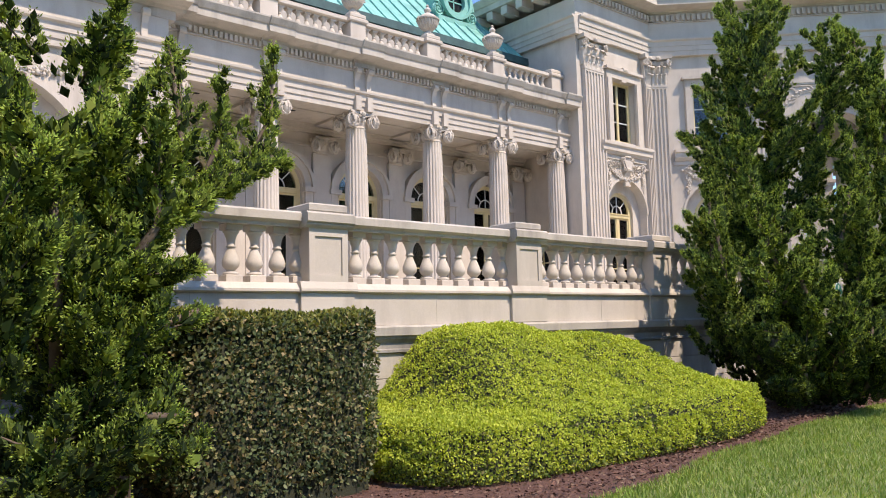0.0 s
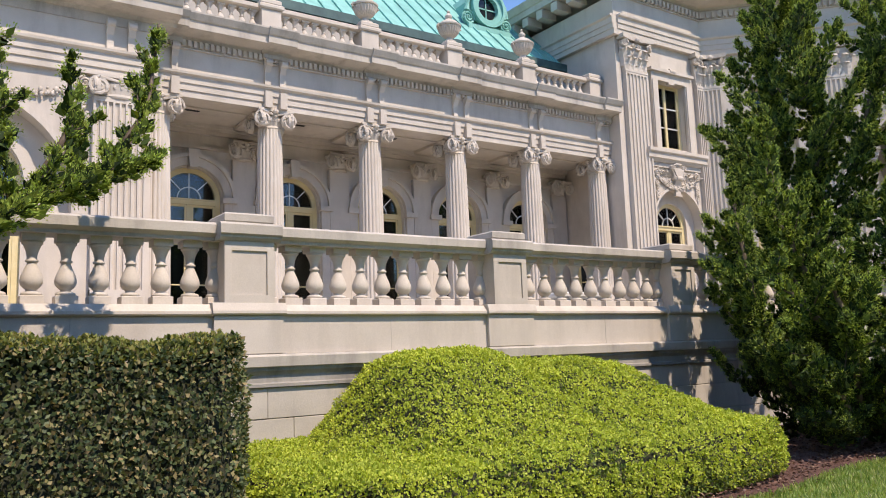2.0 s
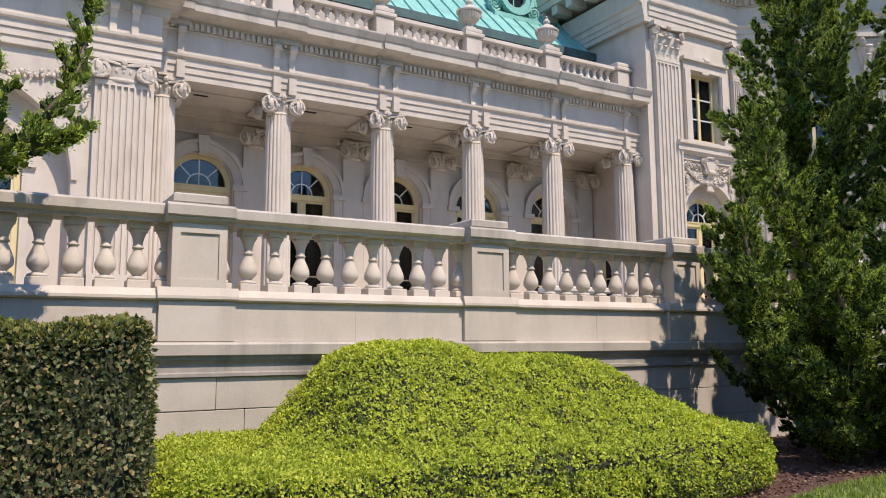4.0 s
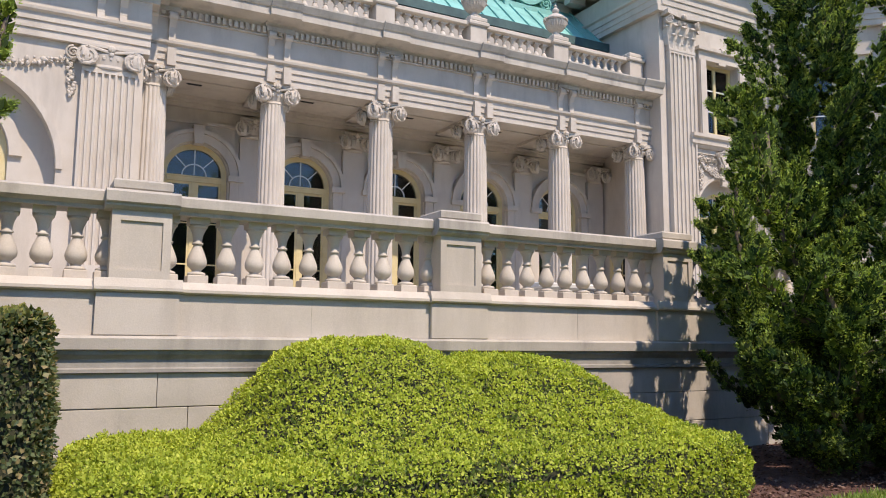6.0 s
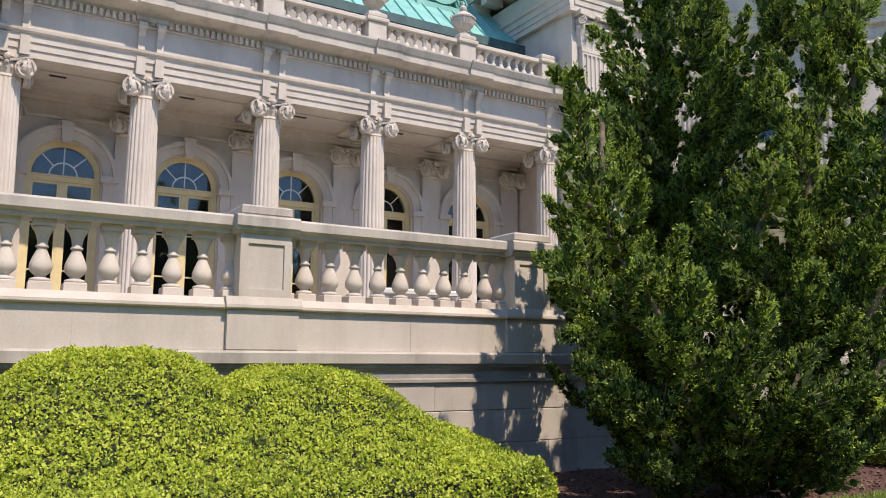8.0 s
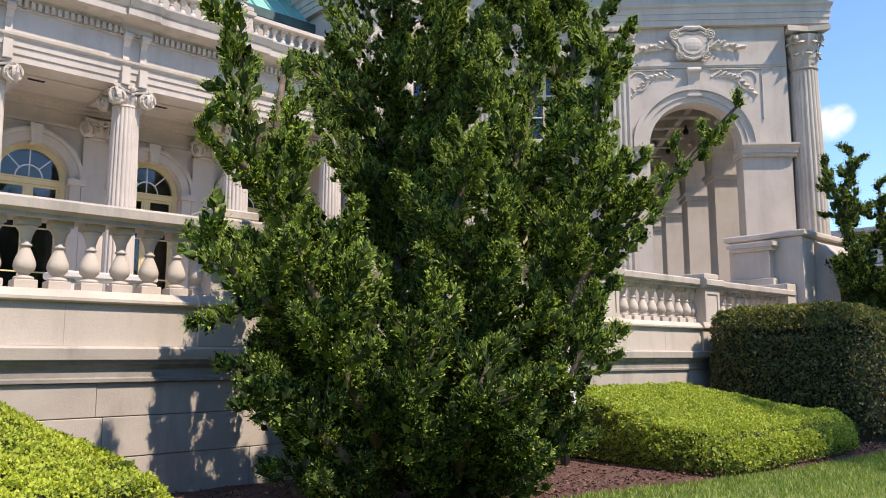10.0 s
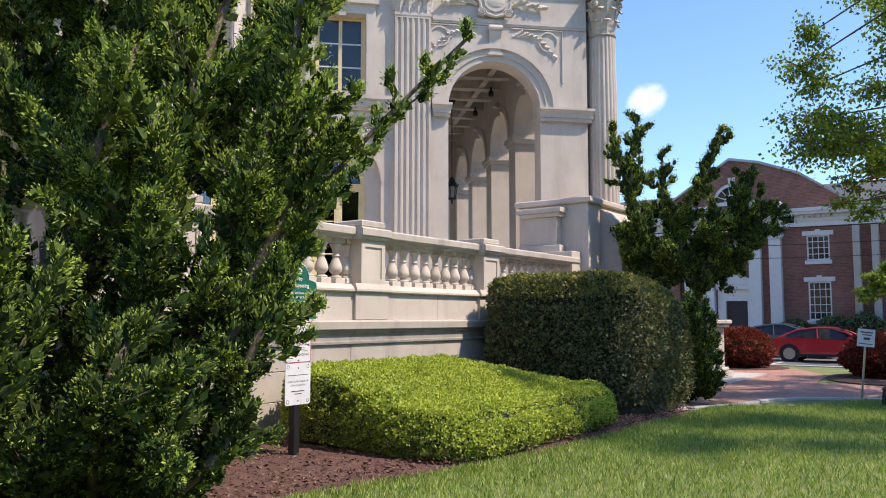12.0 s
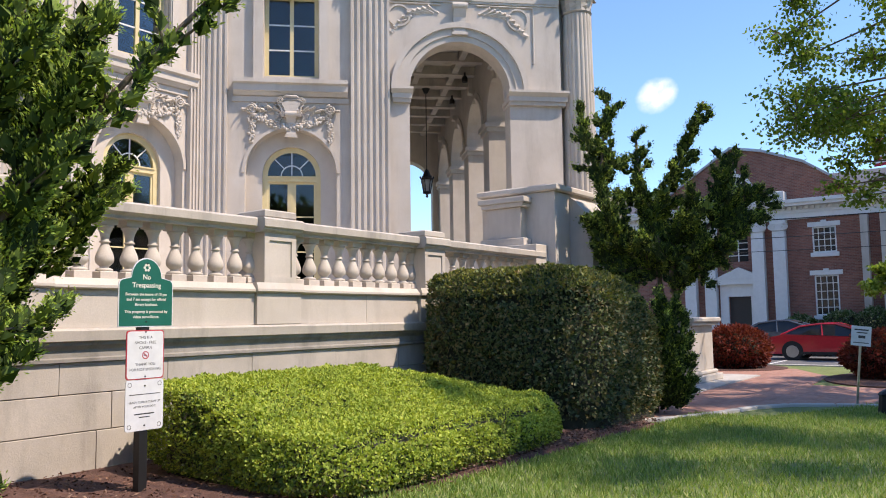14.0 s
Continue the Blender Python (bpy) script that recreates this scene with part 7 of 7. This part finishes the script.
part("gable", Shape().prism([(6.3, 6.9), (6.3, 7.6), (8.6, 9.2), (10.6, 10.0), (12.2, 10.35), (16.2, 7.75), (17.6, 6.9)], "x", 0.0, 0.4), HOUSE_BRICK, house)
part("gable_coping", Shape().prism([(6.2, 7.62), (8.6, 9.32), (10.6, 10.12), (12.2, 10.47), (16.3, 7.85), (16.3, 7.72), (12.2, 10.33), (10.6, 9.98), (8.6, 9.18), (6.2, 7.5)], "x", -0.12, 0.5), ALLOY, house, "grey metal gable edge")
part("roof", Shape().prism([(0.4, 6.9), (7.0, 9.6), (14.0, 6.9)], "y", -6.0, 24.0), plain("slate", (0.10, 0.10, 0.11), 0.7), house)
part("entablature", Shape().box(-0.1, 0.35, -6.0, 24.0, 6.3, 6.62).box(-0.16, 0.35, -6.0, 24.0, 6.62, 6.95).box(-0.55, 0.4, -6.1, 24.1, 6.95, 7.1).box(-0.65, 0.4, -6.1, 24.1, 7.1, 7.28), WHITE_PAINT, house, "white cornice band")
dn = Shape()
for k in range(110):
    dn.box(-0.30, -0.14, -5.9 + 0.27 * k, -5.76 + 0.27 * k, 6.78, 6.94)
part("dentil", dn, WHITE_PAINT, house, kind="stuff")
for y in (9.87, 10.92, 13.42, 14.5):
    pc = part("pilaster", Shape().bevel_box(-0.42, -0.01, y - 0.30, y + 0.30, LOW, 5.75, 0.03).box(-0.5, -0.01, y - 0.38, y + 0.38, LOW, 0.1), WHITE_PAINT, house, "white pilaster")
    part("capital", Shape().box(-0.5, -0.01, y - 0.38, y + 0.38, 6.1, 6.3).box(-0.46, -0.01, y - 0.33, y + 0.33, 5.76, 6.1).add(volute(0.18, 1), pose(-0.47, y - 0.32, 5.95, 0, 0, -90)).add(volute(0.18, -1), pose(-0.47, y + 0.32, 5.95, 0, 0, -90)), WHITE_PAINT, pc)
    part("block", Shape().bevel_box(-0.62, 0.3, y - 0.4, y + 0.4, 7.285, 7.75, 0.03), WHITE_PAINT, pc)
for yc, hw in W_ROWS:
    for z0, z1, rows in ((1.42, 3.42, 5), (4.55, 5.85, 4)):
        w = part("window", Shape().box(0.02, 0.10, yc - hw, yc - hw + 0.07, z0, z1).box(0.02, 0.10, yc + hw - 0.07, yc + hw, z0, z1).box(0.02, 0.10, yc - hw + 0.07, yc + hw - 0.07, z1 - 0.07, z1).box(0.02, 0.10, yc - hw + 0.07, yc + hw - 0.07, z0, z0 + 0.07), WHITE_PAINT, house, "white sash window")
        bars = Shape()
        for k in range(1, 4):
            yy = yc - hw + 2 * hw * k / 4
            bars.box(0.03, 0.065, yy - 0.018, yy + 0.018, z0 + 0.07, z1 - 0.07)
        for k in range(1, rows):
            zz = z0 + (z1 - z0) * k / rows
            bars.box(0.025, 0.06, yc - hw + 0.07, yc + hw - 0.07, zz - 0.018, zz + 0.018)
        part("glazing_bar", bars, WHITE_PAINT, w)
        part("pane", Shape().box(0.07, 0.085, yc - hw + 0.05, yc + hw - 0.05, z0 + 0.05, z1 - 0.05), CAR_GLASS, w)
        part("sill", Shape().bevel_box(-0.12, 0.1, yc - hw - 0.1, yc + hw + 0.1, z0 - 0.22, z0 - 0.002, 0.02), WHITE_PAINT, w)
        part("lintel", Shape().box(-0.05, -0.001, yc - hw - 0.2, yc + hw + 0.2, z1 + 0.002, z1 + 0.24).box(-0.08, -0.001, yc - 0.12, yc + 0.12, z1 + 0.002, z1 + 0.32), WHITE_PAINT, w)
fan = part("fan_window", Shape().add(Shape().arc_strip(0, 0, 0.86, 1.02, -0.05, 0.05, 0, 180, 20).box(-1.3, 1.3, -0.08, 0.05, -0.2, 0.0).prism([(-0.14, 0.98), (0.14, 0.98), (0.2, 1.36), (-0.2, 1.36)], "y", -0.08, 0.02), Matrix.Translation((-0.01, 12.1, 7.98)) @ ROT.inverted()), WHITE_PAINT, house, "white fan window in the gable")
fb = Shape().arc_strip(0, 0, 0.36, 0.40, -0.05, -0.02, 0, 180, 12)
for a in range(22, 180, 27):
    fb.add(Shape().box(0.38, 0.9, -0.05, -0.02, -0.02, 0.02), Matrix.Rotation(-radians(a), 4, "Y"))
part("glazing_bar", fb, WHITE_PAINT, fan, m=Matrix.Translation((-0.03, 12.1, 7.98)) @ ROT.inverted())
part("pane", Shape().prism([(0.88 * math.cos(radians(a)), 0.88 * math.sin(radians(a))) for a in range(0, 181, 15)], "y", -0.02, 0.0), CAR_GLASS, fan, m=Matrix.Translation((-0.012, 12.1, 7.98)) @ ROT.inverted())
dr = part("doorway", Shape().box(-0.15, 0.1, 10.9, 11.42, LOW, 3.1).box(-0.15, 0.1, 12.58, 13.0, LOW, 3.1).box(-0.15, 0.1, 11.42, 12.58, 2.46, 3.1).box(-0.35, 0.1, 10.85, 13.05, 3.1, 3.35), WHITE_PAINT, house, "white door surround")
part("pediment", Shape().prism([(10.8, 3.352), (13.1, 3.352), (13.1, 3.47), (11.95, 3.98), (10.8, 3.47)], "x", -0.38, 0.0), WHITE_PAINT, dr)
part("door_leaf", Shape().box(0.06, 0.12, 11.42, 12.58, LOW, 2.46), plain("dark_door", (0.03, 0.03, 0.032), 0.4), dr)
part("upper_pane", Shape().box(0.05, 0.08, 11.5, 12.5, 4.3, 5.6), CAR_GLASS, house)
for k, zz in enumerate((4.62, 4.95, 5.28)):
    part("glazing_bar", Shape().box(0.0, 0.045, 11.5, 12.5, zz - 0.02, zz + 0.02), WHITE_PAINT, house)
part("glazing_bar", Shape().box(0.001, 0.046, 11.97, 12.03, 4.3, 5.6), WHITE_PAINT, house)
for y in (5.95, 5.1):
    part("corner_shaft", Shape().bevel_box(-0.5, -0.02, y - 0.16, y + 0.16, LOW, 6.28, 0.02), STONE_WARM, house, "tan stone shaft")

fl = thing("flag", "striped red and white flag on a tall pole", "flag", pose(53.6, 2.9, LOW + 0.14))
part("pole", Shape().tube([(0, 0, 0), (0, 0, 10.4)], [0.06, 0.035], 8), ALLOY, fl)


def wave_strip(z0, z1, x0, x1):
    s_ = Shape()
    v, f = [], []
    for i in range(11):
        t = i / 10
        y = x0 + (x1 - x0) * t
        for sx in (0, 0.012):
            for z in (z0, z1):
                v.append((sx + 0.10 * math.sin(y * 4), y, z - 0.25 * y * 0.4))
    for i in range(10):
        a = 4 * i
        f += [(a, a + 4, a + 5, a + 1), (a + 2, a + 3, a + 7, a + 6), (a + 1, a + 5, a + 7, a + 3), (a, a + 2, a + 6, a + 4)]
    return s_.raw(v, f)


for k in range(9):
    z = 8.7 + 0.145 * k
    part("stripe", wave_strip(z, z + 0.14, 0.05 if k < 4 else 0.85, 2.3), FLAG_RED if k % 2 == 0 else SIGN_WHITE, fl)
part("canton", wave_strip(9.28, 10.0, 0.05, 0.85), FLAG_BLUE, fl)
for i, (z0, z1, r_) in enumerate(((6.1, 6.4, 0.03), (5.2, 5.75, 0.018), (4.6, 5.0, 0.015))):
    pts = [(51.5, 16 - 4.25 * k, z0 + (z1 - z0) * k / 8 - 0.35 * math.sin(math.pi * k / 8)) for k in range(9)]
    part("overhead_cable", Shape().tube(pts, [r_] * 9, 5), IRON, None, "black overhead cable along the street")["category"] = "cable"
for y in (-18.0,):
    up_ = thing("utility_pole", "tall brown wooden utility pole", "utility pole", pose(51.5, y, LOW))
    part("pole", Shape().tube([(0, 0, 0), (0, 0, 8.5)], [0.14, 0.1], 8), BARK, up_)
    part("crossarm", Shape().box(-0.06, 0.06, -0.9, 0.9, 7.8, 7.95), BARK, up_)

# ---- distance: unseen tree belts round the place, added for window reflections ----
r_far = np.random.default_rng(77)
belt_p, belt_core = [], Shape()
for k in range(70):
    a = radians(95 + k * 250 / 70 + r_far.uniform(-1, 1))
    d = r_far.uniform(52, 70)
    # Taller trees opposite the facade keep bright sky out of its panes.
    h = r_far.uniform(15, 20) if 195 < math.degrees(a) < 296 else r_far.uniform(6, 11)
    c = np.array([8 + d * math.cos(a), -2 + d * math.sin(a), h * 0.5])
    if c[1] > 10 and c[0] > -30:
        continue
    belt_core.ball(tuple(c), h * 0.42, 9, 6, (1, 1, 1.15))
    m_ = 420
    dd = r_far.normal(size=(m_, 3))
    dd /= np.linalg.norm(dd, axis=1, keepdims=True)
    belt_p.append(c + dd * h * 0.5 * r_far.uniform(0.8, 1.1, (m_, 1)) * np.array([1, 1, 1.15]))
P = np.concatenate(belt_p)
tagged(part("added_far_trees", quad_mesh("added_far_trees", leaves(P, r_far.normal(size=P.shape), np.full(len(P), 1.0), np.full(len(P), 0.7), r_far), BROADLEAF), None, None, "unseen belt of leafy trees, added for the window reflections"), "", "trees", "", "stuff")
# Dark balls give the far trees their inner shade.
tagged(part("far_tree_shade", belt_core, SHADE_CORE, None, "dark inside of the far trees", True), "", "trees", "", "stuff")

# small white cloud far away
cm = bpy.data.materials.new("cloud")
cm.use_nodes = True
ct = cm.node_tree
ct.nodes.remove(ct.nodes["Principled BSDF"])
tc = ct.nodes.new("ShaderNodeTexCoord")
mp = ct.nodes.new("ShaderNodeMapping")
mp.inputs["Location"].default_value = (-1, -1, 0)
mp.inputs["Scale"].default_value = (2, 2, 0)
gr = ct.nodes.new("ShaderNodeTexGradient")
gr.gradient_type = "SPHERICAL"
nz = noise_node(ct, 3.2, 6, 0.6, tc.outputs["Generated"])
ct.links.new(tc.outputs["Generated"], mp.inputs[0])
ct.links.new(mp.outputs[0], gr.inputs[0])
mul = ct.nodes.new("ShaderNodeMath")
mul.operation = "MULTIPLY"
ct.links.new(gr.outputs[1], mul.inputs[0])
ct.links.new(nz.outputs[0], mul.inputs[1])
al = ramp(ct, mul.outputs[0], [(0.08, (0, 0, 0)), (0.38, (0.85,) * 3)])
em = ct.nodes.new("ShaderNodeEmission")
em.inputs[0].default_value, em.inputs[1].default_value = (0.85, 0.9, 1.0, 1), 0.85
tp_ = ct.nodes.new("ShaderNodeBsdfTransparent")
mx = ct.nodes.new("ShaderNodeMixShader")
ct.links.new(al.outputs[0], mx.inputs[0])
ct.links.new(tp_.outputs[0], mx.inputs[1])
ct.links.new(em.outputs[0], mx.inputs[2])
ct.links.new(mx.outputs[0], ct.nodes["Material Output"].inputs[0])
cloud = part("backdrop", Shape().raw([(-15, -11, 0), (15, -11, 0), (15, 11, 0), (-15, 11, 0)], [(0, 1, 2, 3)]), cm, None, "small white cloud in the blue sky", m=look((292, 107, 83), (10, 0, 0), -25) @ Matrix.Diagonal((0.68, 0.72, 1, 1)), kind="structure")
cloud["category"] = "cloud"
cloud.visible_shadow = False
